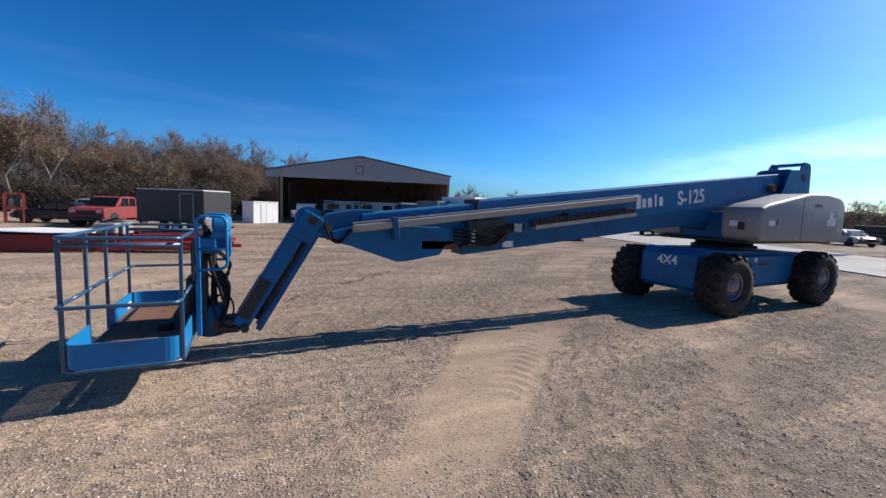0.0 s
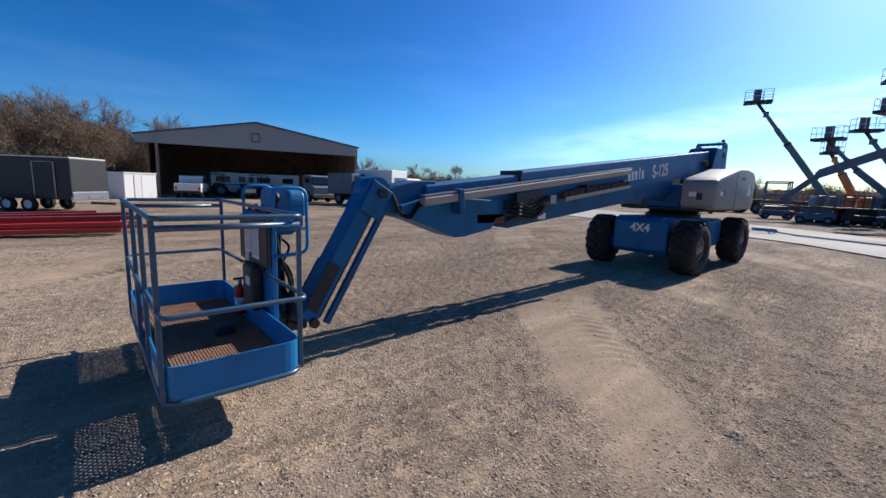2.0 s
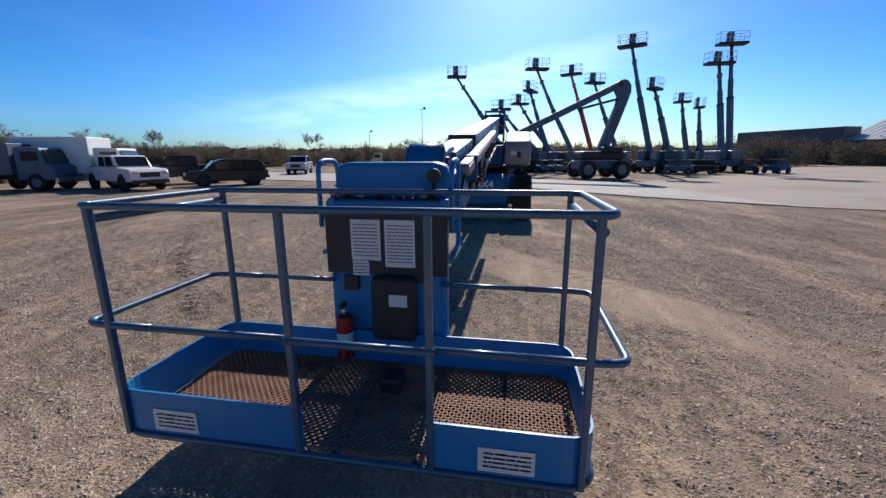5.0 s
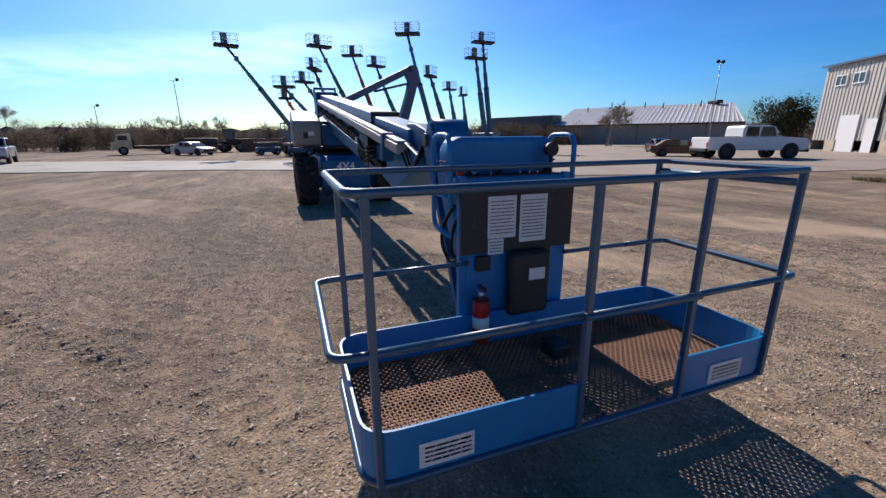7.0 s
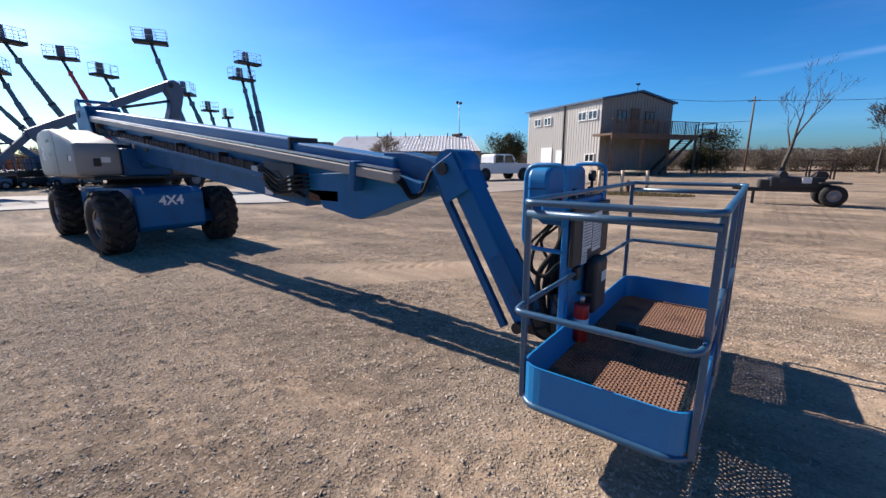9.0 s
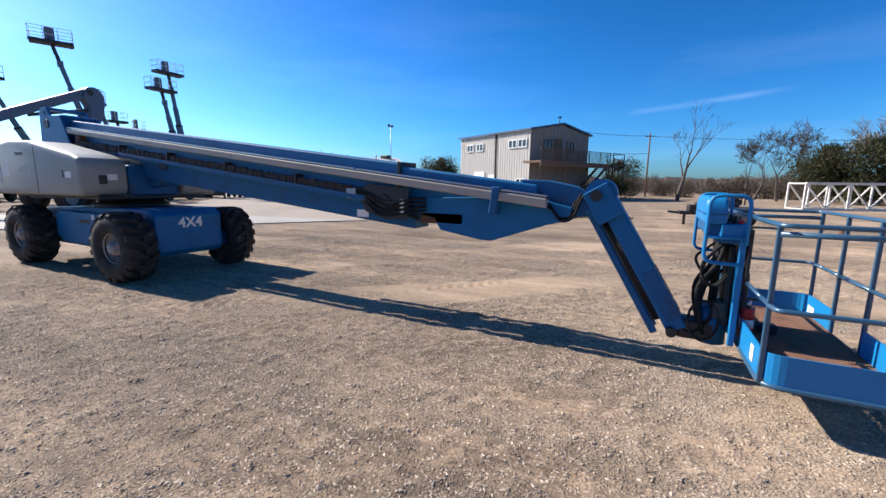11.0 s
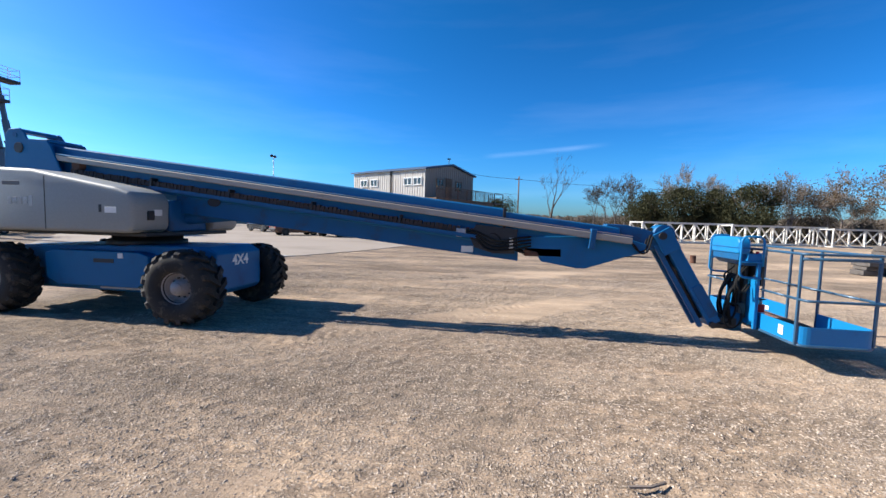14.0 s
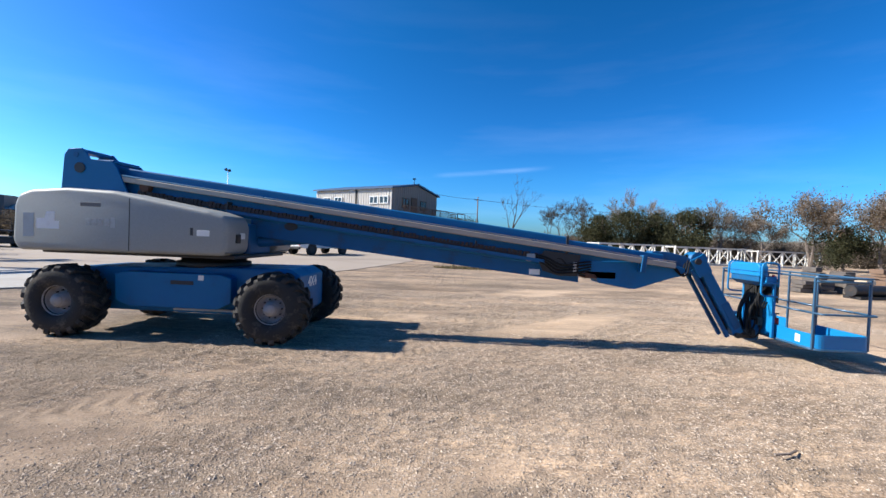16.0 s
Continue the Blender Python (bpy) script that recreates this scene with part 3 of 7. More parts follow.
for x in (8.13, 11.78):
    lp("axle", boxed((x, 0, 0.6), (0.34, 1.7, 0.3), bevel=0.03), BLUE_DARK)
# pale strip stands in for sunlit ground seen through under the chassis
lp("belly_plate", boxed((9.6, 0.3, 0.46), (1.1, 0.8, 0.04)), GREY_RAIL)
lettering("lettering", "4X4", 0.27, WHITE, lift, Matrix.Translation((7.815 - LX, 0, 1.0)) @ Matrix(((0, 0, -1, 0), (-1, 0, 0, 0), (0, 1, 0, 0), (0, 0, 0, 1))), bold=0.006)


def make_wheel(R=0.63, W=0.48):
    """A lug tyre on a grey rim, axis along y, outside towards +y."""
    w = new("wheel")
    bm = bmesh.new()
    h = W / 2
    revolve(bm, [(0.24, -h + 0.08), (0.28, -h + 0.01), (0.36, -h - 0.02), (R - 0.13, -h - 0.02), (R - 0.065, -h + 0.03), (R - 0.05, 0), (R - 0.065, h - 0.03), (R - 0.13, h + 0.02), (0.36, h + 0.02), (0.28, h - 0.01), (0.24, h - 0.08)], 36)
    tyre = part("tyre", bm, RUBBER, w, "black lug tyre caked with dust")
    # slanting lugs: over the crown, round the shoulder, down the side wall
    n = 17
    for s in (-1, 1):
        bm = bmesh.new()
        rings = []
        for y, r0, r1, da, wd in ((-0.02, R - 0.09, R, 0.26, 0.052), (0.11, R - 0.09, R, 0.14, 0.058), (h - 0.035, R - 0.1, R - 0.006, 0.02, 0.066), (h + 0.01, R - 0.14, R - 0.06, -0.01, 0.06), (h + 0.012, R - 0.17, R - 0.13, -0.025, 0.035)):
            ring = []
            for rr, k in ((r0, -1), (r0, 1), (r1, 0.8), (r1, -0.8)):
                q = da + k * wd / R
                ring.append(bm.verts.new((rr * math.cos(q), s * y, rr * math.sin(q))))
            rings.append(ring)
        for u, v in zip(rings, rings[1:]):
            for j in range(4):
                bm.faces.new((u[j], u[(j + 1) % 4], v[(j + 1) % 4], v[j]))
        bm.faces.new(rings[0]), bm.faces.new(rings[-1])
        bmesh.ops.recalc_face_normals(bm, faces=bm.faces)
        lug = part("lug", bm, RUBBER, w)
        for i in range(n):
            o = lug if i == 0 else new("lug", lug.data)
            o.parent = w
            o.matrix_basis = Matrix.Rotation(-2 * math.pi * (i + (0.5 if s > 0 else 0)) / n, 4, "Y")
    bm = bmesh.new()
    revolve(bm, [(0.275, -0.1), (0.275, h - 0.05), (0.258, h - 0.035), (0.235, h - 0.12), (0.205, h - 0.19), (0.13, h - 0.18), (0.12, h - 0.05), (0.0, h - 0.05)], 32)
    part("rim", bm, RIM, w)
    bm = bmesh.new()
    revolve(bm, [(0.0, h - 0.01), (0.085, h - 0.01), (0.10, h - 0.04), (0.10, h - 0.1)], 20)
    hub = part("hub", bm, RIM, w)
    for i in range(10):
        a = 2 * math.pi * i / 10
        part("wheel_nut", tubed([(0.165 * math.cos(a), h - 0.19, 0.165 * math.sin(a)), (0.165 * math.cos(a), h - 0.15, 0.165 * math.sin(a))], 0.014, 6), DARK_STEEL, w)
    return w


wheel0 = make_wheel()
spots = [(8.12, 1.02, 4), (11.85, 1.02, 2), (8.15, -1.02, 178), (11.7, -1.02, 178)]
for i, (x, y, a) in enumerate(spots):
    m = Matrix.Translation((x - LX, y, 0.622)) @ Matrix.Rotation(radians(a), 4, "Z") @ Matrix.Rotation(0.4 * i, 4, "Y")
    if i == 0:
        wheel0.matrix_basis = m
        wheel0.parent = lift
    else:
        copy_thing(wheel0, m)

# turntable and covers
bm = bmesh.new()
revolve(bm, [(0.0, 1.23), (0.66, 1.23), (0.66, 1.33), (0.58, 1.34), (0.58, 1.46), (0.0, 1.46)], 32, "z")
bm.transform(Matrix.Translation((9.8, 0, 0)))
lp("slew_ring", bm, DARK_STEEL)
lp("turntable_deck", boxed((10.6, 0, 1.47), (3.5, 2.0, 0.07), bevel=0.02), BLACK)
for s in (-1, 1):
    f, r = (8.86, 12.62) if s > 0 else (8.75, 12.3)
    k = (r - f) / 3.3
    side = [(f + 0.1, 1.5), (f + 0.02, 1.6), (f, 2.02), (f + 0.06, 2.18), (f + 0.3 * k, 2.27), (f + 1.3 * k, 2.46), (f + 1.75 * k, 2.55), (f + 2.5 * k, 2.58), (r - 0.3, 2.53), (r - 0.08, 2.44), (r, 2.26), (r + 0.02, 1.62), (r - 0.08, 1.48)]
    bm = prismed(side, min(s * 0.48, s * 1.24), max(s * 0.48, s * 1.24), "y", 0.07, 4)
    hood = lp("engine_cover" if s > 0 else "tank_cover", bm, GREY_HOOD, "faded grey fibreglass side cover", smooth=False)
    hood.data.shade_smooth()
    for x, z, w, h, material in ((r - 0.28, 1.92, 0.2, 0.42, GREY_RAIL), (f + 0.42, 1.88, 0.22, 0.1, PAPER), (f + 0.62, 1.9, 0.05, 0.13, BLACK)):
        lp("access_panel" if material is GREY_RAIL else "sticker", boxed((x, s * 1.242, z), (w, 0.008, h), bevel=0.003), material, parent=lift)
    lp("seam", boxed((f + 1.5 * k, s * 1.2385, 1.98), (0.012, 0.012, 0.9)), BLACK)
    lp("vent", boxed((f + 2.1 * k, s * 1.238, 2.3), (0.36, 0.012, 0.07), bevel=0.004), INK)
    bm = bmesh.new()
    for q in range(5):
        box(bm, (f + 1.75 * k + 0.11 * q, s * 1.241, 2.0), (0.08, 0.006, 0.12 if q else 0.18), bevel=0.002)
    lp("maker_mark", bm, GREY_RAIL)
    lp("faded_patch", prismed([(r - 0.82, 1.86), (r - 0.42, 1.86), (r - 0.42, 2.04), (r - 0.56, 2.04), (r - 0.6, 2.16), (r - 0.74, 2.16), (r - 0.74, 2.0), (r - 0.82, 2.0)], min(s * 1.236, s * 1.243), max(s * 1.236, s * 1.243), "y"), PAPER, "pale patch where a decal has peeled")
    lp("latch", boxed((f, s * 0.9, 1.8), (0.05, 0.12, 0.16), bevel=0.01), BLACK)
    lp("hazard_sticker", boxed((f - 0.002, s * 0.75, 1.85), (0.008, 0.16, 0.11)), PAPER)
lp("counterweight", boxed((11.9, 0, 1.9), (0.55, 0.98, 0.75), bevel=0.05), BLUE_DARK)
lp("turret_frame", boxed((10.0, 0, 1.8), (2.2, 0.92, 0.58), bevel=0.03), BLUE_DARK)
lp("boom_roller", tubed([(11.05, -0.33, 2.72), (11.05, 0.33, 2.72)], 0.09, 14), RUST)
# tower plates that carry the boom foot
for s in (-1, 1):
    bm = prismed([(10.9, 1.54), (12.5, 1.54), (12.66, 2.5), (12.6, 3.3), (12.52, 3.41), (12.26, 3.43), (12.16, 3.33), (12.1, 3.22), (11.66, 3.2), (11.56, 3.07), (11.2, 2.3)], min(s * 0.33, s * 0.37), max(s * 0.33, s * 0.37), "y", 0.008)
    lp("riser_plate", bm, BLUE)
    # solid black disc drawn in place of the dark hole through the plate
    lp("pivot_pin", tubed([(12.28, s * 0.32, 3.05), (12.28, s * 0.39, 3.05)], 0.1, 16), BLACK)
    lp("plate_boss", tubed([(12.36, s * 0.32, 3.3), (12.36, s * 0.385, 3.3)], 0.05, 12), BLUE_DARK)
lp("riser_block", boxed((12.1, 0, 2.86), (0.86, 0.64, 0.6), bevel=0.02), BLUE_DARK)
lp("riser_cap", boxed((11.88, 0, 3.19), (0.46, 0.64, 0.06), bevel=0.01), BLUE)
lp("riser_cap", boxed((12.4, 0, 3.39), (0.28, 0.64, 0.06), bevel=0.01), BLUE)
lp("lift_cylinder", tubed([(10.3, 0, 1.62), (7.9, 0, 1.86)], 0.12, 16), BLUE_DARK)
lp("lift_rod", tubed([(7.95, 0, 1.855), (6.9, 0, 1.95)], 0.07, 12), STEEL)


def sloped(x0, x1, o0, o1):
    """A side outline along the boom: o0 and o1 are depths below its top line."""
    return [(x0, zt(x0) - o1), (x1, zt(x1) - o1), (x1, zt(x1) - o0), (x0, zt(x0) - o0)]


boom = lp("base_boom", prismed(sloped(2.85, 11.9, 0.0, 0.62), -0.2, 0.2, "y", 0.025), BLUE, "blue outer boom tube with scratched flanks")
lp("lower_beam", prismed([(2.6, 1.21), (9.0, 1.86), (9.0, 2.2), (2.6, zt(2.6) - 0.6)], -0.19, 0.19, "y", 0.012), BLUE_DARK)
lp("inner_boom", prismed(sloped(1.0, 2.9, 0.05, 0.48), -0.175, 0.175, "y", 0.02), BLUE)
lp("boom_collar", prismed(sloped(2.82, 2.87, -0.012, 0.5), -0.212, 0.212, "y", 0.008), BLACK)
lp("boom_nose", prismed([(2.62, 1.62), (2.6, 1.42), (2.3, 1.36), (2.22, 1.22), (1.66, 1.13), (1.52, 1.13), (0.86, 1.36), (0.62, 1.42), (0.6, 1.56), (1.05, 1.68)], -0.21, 0.21, "y", 0.012), BLUE)
lp("tip_section", prismed([(1.2, 1.87), (1.2, 1.5), (0.85, 1.42), (0.45, 1.47), (0.28, 1.5), (0.25, 1.66), (0.6, 1.8), (0.9, 1.86)], -0.13, 0.13, "y", 0.012), BLUE_DARK)
lp("wear_pad", boxed((2.2, 0, 1.37), (0.6, 0.42, 0.14), bevel=0.01), RUST)
for s, x1 in ((1, 11.5), (-1, 6.3)):
    lo, hi = (0.235, 0.345) if s > 0 else (-0.345, -0.235)
    lp("hose_tube", prismed(sloped(0.85, x1, 0.18, 0.285), lo, hi, "y", 0.015), TUBE_GREY, "long pale galvanised tube along the boom")
    lp("tube_lip", prismed(sloped(0.85, x1, 0.15, 0.166), min(s * 0.24, s * 0.335), max(s * 0.24, s * 0.335), "y"), STEEL)
    x0, x2 = (3.3, 11.2) if s > 0 else (3.9, 6.3)
    lp("track_tray", prismed(sloped(x0, x2 if s < 0 else 9.4, 0.535, 0.565), lo, hi, "y"), TUBE_GREY if s < 0 else BLUE_DARK)
    lp("tray_lip", prismed(sloped(x0, x2 if s < 0 else 9.4, 0.5, 0.565), s * 0.348 - 0.003, s * 0.348 + 0.003, "y"), TUBE_GREY if s < 0 else BLUE_DARK)
    bm = bmesh.new()
    x = x0
    rng = random.Random(4)
    tilt = Matrix.Rotation(-math.atan(0.118), 4, "Y")
    while x < x2 - 0.05:
        zc = zt(x) - 0.46 + rng.uniform(-0.008, 0.008)
        box(bm, (x, s * 0.285 + rng.uniform(-0.008, 0.008), zc), (0.056, 0.07, rng.uniform(0.095, 0.13)), tilt)
        box(bm, (x + 0.034, s * 0.285, zc - 0.01), (0.03, 0.055, 0.05), tilt)
        x += rng.uniform(0.066, 0.082)
    tagged(lp("cable_carrier", bm, CARRIER, "dark rusty chain of cable carrier links"), kind="stuff")
    for x in ((4.6, 6.2, 7.8, 9.4) if s > 0 else (4.6,)):
        lp("bracket", boxed((x, s * 0.27, zt(x) - 0.45), (0.03, 0.15, 0.2), tilt, 0.005), DARK_STEEL)
# sheave and hose drum near the front of the boom
for s in (1, -1):
    lp("sheave", tubed([(3.12, s * 0.2, 1.62), (3.12, s * 0.3, 1.62)], 0.15, 20), BLACK)
    lp("guard", prismed([(2.62, 1.74), (3.3, 1.8), (3.42, 1.62), (3.32, 1.42), (3.0, 1.33), (2.66, 1.34)], min(s * 0.3, s * 0.315), max(s * 0.3, s * 0.315), "y", 0.004), DARK_STEEL if s < 0 else BLACK)
    for k in range(4):
        lp("hose", tubed(rounded([(3.7, s * 0.29, 1.72 - 0.03 * k), (3.3, s * (0.325 + 0.008 * k), 1.7 - 0.04 * k), (2.95 + 0.05 * k, s * 0.335, 1.52 - 0.05 * k), (2.62, s * 0.325, 1.6 - 0.06 * k), (2.4, s * 0.26, 1.62 - 0.05 * k)], 0.14), 0.018, 6), HOSE)
    lp("clip_plate", boxed((2.72, s * 0.325, 1.5), (0.06, 0.02, 0.2), bevel=0.004), STEEL)
    lp("white_bracket", boxed((3.55, s * 0.31, 1.66), (0.16, 0.06, 0.14), bevel=0.01), GREY_RAIL)
    lp("sticker", boxed((3.45, s * 0.205, 1.38), (0.2, 0.01, 0.1)), PAPER)
    lp("clamp", boxed((1.45, s * 0.3, 1.62), (0.09, 0.14, 0.32), tilt, 0.01), BLUE_DARK)
    pts = rounded([(1.0, s * 0.29, 1.58), (0.82, s * 0.29, 1.58), (0.7, s * 0.27, 1.4), (0.58, s * 0.24, 1.44), (0.5, s * 0.16, 1.7), (0.4, s * 0.08, 1.74)], 0.1)
    for k in range(4):
        lp("hose", tubed([p + Vector((0.022 * k, -s * 0.035 * k, 0.025 * k)) for p in pts], 0.014, 6), HOSE)
    lp("hose", tubed(rounded([(3.3, s * 0.28, 1.5), (3.0, s * 0.3, 1.7), (2.8, s * 0.3, 1.45), (2.5, s * 0.26, 1.35)], 0.12), 0.022, 6), HOSE)
# model number and plain bars where the maker's name stands, on both flanks
tiltm = math.atan(0.118)
mneg = Matrix.Translation((8.12 - LX, -0.206, zt(8.12) - 0.34)) @ Matrix.Rotation(-tiltm, 4, "Y") @ Matrix.Rotation(radians(90), 4, "X")
lettering("model_number", "S-125", 0.4, WHITE, lift, mneg, bold=0.008)
bm = bmesh.new()
for k, (w, h) in enumerate(((0.12, 0.26), (0.1, 0.18), (0.11, 0.18), (0.05, 0.24), (0.1, 0.18))):
    x = 6.5 + 0.165 * k
    box(bm, (x, -0.205, zt(x) - 0.36 + h / 2 - 0.08), (w, 0.008, h), Matrix.Rotation(-tiltm, 4, "Y"), 0.002)
lp("maker_mark", bm, WHITE, "plain white bars")
bm = bmesh.new()
prism(bm, [(8.2 + 0.13 * math.cos(a), 2.07 + 0.08 * math.sin(a)) for a in [2 * math.pi * i / 20 for i in range(20)]], 0.203, 0.209, "y")
lp("maker_mark", bm, BLACK)

# jib
JA, JB = Vector((0.36, 0, 1.70)), Vector((-0.46, 0, 0.30))
jd = (JB - JA).normalized()
jn = Vector((jd.z, 0, -jd.x))
jn = jn if jn.x < 0 else -jn


def along(a, b, w0, w1):
    """A bar's side outline from a to b between two offsets across it."""
    return [tuple((p + jn * w)[k] for k in (0, 2)) for p, w in ((a, w0), (b, w0), (b, w1), (a, w1))]


lp("jib_arm", prismed(along(JA, JB, -0.03, 0.165), -0.14, 0.14, "y", 0.02), BLUE, "blue boxed jib arm")
for s in (-1, 1):
    lp("jib_side_plate", prismed(along(JA - jd * 0.08, JA + jd * 0.3, -0.12, 0.16), min(s * 0.15, s * 0.18), max(s * 0.15, s * 0.18), "y", 0.01), BLUE)
    lp("jib_link", prismed(along(JA + jd * 0.1, JB - jd * 0.06, -0.18, -0.11), min(s * 0.09, s * 0.15), max(s * 0.09, s * 0.15), "y", 0.008), BLUE_DARK)
    lp("pin", tubed([tuple(JA + Vector((0, s * 0.16, 0))), tuple(JA + Vector((0, s * 0.21, 0)))], 0.06, 14), DARK_STEEL)
    lp("pin", tubed([tuple(JB + Vector((0, s * 0.14, 0.02))), tuple(JB + Vector((0, s * 0.2, 0.02)))], 0.05, 14), DARK_STEEL)
for s in (-1, 1):
    lp("wear_cover", prismed(along(JA + jd * 0.95, JB - jd * 0.12, 0.02, 0.172), min(s * 0.135, s * 0.15), max(s * 0.135, s * 0.15), "y", 0.004), BLACK if s < 0 else BLUE_DARK)
lp("jib_cylinder", tubed([tuple(JA + jd * 0.2 - jn * 0.06), tuple(JB - jd * 0.15 - jn * 0.06)], 0.05, 12), DARK_STEEL)
lp("elbow_cap", tubed([(0.32, -0.15, 1.72), (0.32, 0.15, 1.72)], 0.16, 18), BLUE)
lp("rotator", boxed((-0.68, 0, 0.36), (0.34, 0.26, 0.2), bevel=0.03), DARK_STEEL)
lp("rotator_head", tubed([(-0.82, 0, 0.24), (-0.82, 0, 0.62)], 0.13, 18), BLUE_DARK)
for k in range(7):
    y = -0.14 + 0.045 * k
    lp("hose", tubed(rounded([(-0.45, y * 0.6, 0.5), (-0.6, y, 0.3 + 0.02 * (k % 3)), (-0.78, y, 0.45), (-0.82 + 0.015 * (k % 3), y * 1.1, 0.8), (-0.78, y, 1.3)], 0.12), 0.016, 6), HOSE)

# ---- the platform ----
platform = lift
X0, X1, Y0, Y1, ZT, ZF = -1.9, -1.0, -1.2, 1.2, 1.545, 0.345


def pp(name, bm, material, label="", parent=None):
    return lp(name, bm, material, label, parent)


ym, yg = 0.17, -0.48   # posts of the entry gate
outer = round_rect(X0, X1, Y0, Y1, 0.13)


def toe_ring(d):
    """The toe board's plan, open at the gate, set in by d."""
    pts = [(X0 + d, ym - 0.02, 0), (X0 + d, Y1 - d, 0), (X1 - d, Y1 - d, 0), (X1 - d, Y0 + d, 0), (X0 + d, Y0 + d, 0), (X0 + d, yg + 0.02, 0)]
    return rounded(pts, 0.14 - d, 6)


TOE = 0.25
bm = bmesh.new()
ro, ri = toe_ring(0.0), toe_ring(0.012)
k = len(ro)
rows4 = [[bm.verts.new((p.x, p.y, z)) for p in ring] for ring, z in ((ro, ZF), (ro, ZF + TOE), (ri, ZF + TOE), (ri, ZF))]
for a, b in ((0, 1), (1, 2), (2, 3), (3, 0)):
    for i in range(k - 1):
        bm.faces.new((rows4[a][i], rows4[a][i + 1], rows4[b][i + 1], rows4[b][i]))
for i in (0, k - 1):
    bm.faces.new([rows4[a][i] for a in range(4)])
bmesh.ops.recalc_face_normals(bm, faces=bm.faces)
pp("toe_board", bm, BLUE_BRIGHT, "bright blue steel toe board round the platform floor")
pp("floor_frame", tubed([(*p, ZF) for p in outer], 0.02, 8, True), BLUE_RAIL)
bm = bmesh.new()
for y in (-0.8, -0.4, 0.0, 0.4, 0.8):
    box(bm, ((X0 + X1) / 2, y, ZF + 0.005), (X1 - X0 - 0.03, 0.035, 0.03))
box(bm, ((X0 + X1) / 2, 0, ZF - 0.0), (0.05, Y1 - Y0 - 0.04, 0.04))
pp("floor_bearer", bm, BLUE_DARK)


def expanded_mesh(x0, x1, y0, y1, z, dx, dy, w=0.0045, h=0.005):
    """Diamond mesh: zigzag strands that touch at their turns."""
    vs, fs = [], []
    n = int((y1 - y0) / dy)
    rows = int((x1 - x0) / dx)
    for r in range(rows + 1):
        for s in (0, 1):
            base = len(vs)
            for i in range(n + 1):
                x = x0 + dx * r + (dx / 2 if i % 2 else dx * s)
                x = min(x, x1)
                y = y0 + dy * i
                vs += [(x - w, y, z), (x + w, y, z), (x + w, y, z + h), (x - w, y, z + h)]
            for i in range(n):
                a, b = base + 4 * i, base + 4 * i + 4
                for q in range(4):
                    fs.append((a + q, a + (q + 1) % 4, b + (q + 1) % 4, b + q))
    me = bpy.data.meshes.new("deck_mesh")
    me.from_pydata([(a - LX, b, c) for a, b, c in vs], [], fs)
    me.materials.append(DECK_RUST)
    ob = new("deck_mesh", me)
    ob.parent = lift
    ob["label"] = "rusty expanded metal floor"
    return tagged(ob, kind="stuff")


expanded_mesh(X0 + 0.015, X1 - 0.015, Y0 + 0.02, Y1 - 0.02, ZF + 0.022, 0.046, 0.02, 0.0076, 0.011)
# rails
R = 0.018
for x, y, top in ((X0, Y0 + 0.06, ZT), (X0, Y1 - 0.06, ZT), (X1, Y0 + 0.06, ZT), (X1, Y1 - 0.06, ZT), (X0, ym, ZT), (X0, yg, ZT)):
    pp("post", boxed((x, y, (ZF + top) / 2), (0.034, 0.032, top - ZF), bevel=0.006), BLUE_RAIL)
pp("top_rail", tubed([(x, y, ZT) for x, y in round_rect(X0 - 0.005, X1 + 0.005, Y0, Y1, 0.07)], R, 10, True), BLUE_RAIL, "blue tubular top rail with worn shine")
for s in (-1, 1):
    ye = Y1 if s > 0 else Y0
    pp("end_rail", tubed([(X0, ye - s * 0.05, ZT - 0.065), (X1, ye - s * 0.05, ZT - 0.065)], 0.021, 10), BLUE_RAIL)
    pp("end_rail_bow", tubed(rounded([(X0, ye - s * 0.3, 0.95), (X0, ye, 0.95), (X0 + 0.02, ye + s * 0.09, 0.95), (X1 - 0.02, ye + s * 0.09, 0.95), (X1, ye, 0.95), (X1, ye - s * 0.3, 0.95)], 0.1), R, 10), BLUE_RAIL)
    pp("mid_rail", tubed([(X1, ye - s * 0.3, 0.95), (X1, s * 0.36, 0.95)], 0.016, 8), BLUE_RAIL)
pp("mid_rail", tubed([(X0, Y1 - 0.3, 0.95), (X0, ym, 0.95)], 0.018, 8), BLUE_RAIL)
pp("mid_rail", tubed([(X0, Y0 + 0.3, 0.95), (X0, yg, 0.95)], 0.018, 8), BLUE_RAIL)
pp("gate_bar", tubed([(X0 - 0.01, ym + 0.03, 0.945), (X0 - 0.01, yg - 0.03, 0.945)], 0.02, 8), BLUE_RAIL)
for y in (0.85, -0.82):
    m = Matrix.Translation((X0 - 0.004, y, ZF + 0.1)) @ Matrix(((0, 0, -1, 0), (-1, 0, 0, 0), (0, 1, 0, 0), (0, 0, 0, 1)))
    lab = pp("capacity_label", boxed((X0 - 0.004, y, ZF + 0.1), (0.006, 0.25, 0.12)), PAPER)
    bm = bmesh.new()
    bars(bm, (-0.1, -0.045), (0.11, 0.045), 4, m, seed=3)
    pp("print", bm, INK, parent=lift)
for x, y in ((X0 + 0.06, Y0 + 0.17), (X0 + 0.06, Y1 - 0.17)):
    pp("label_strip", boxed(((X0 + 0.016), y, ZF + 0.1), (0.004, 0.22, 0.08)), PAPER)
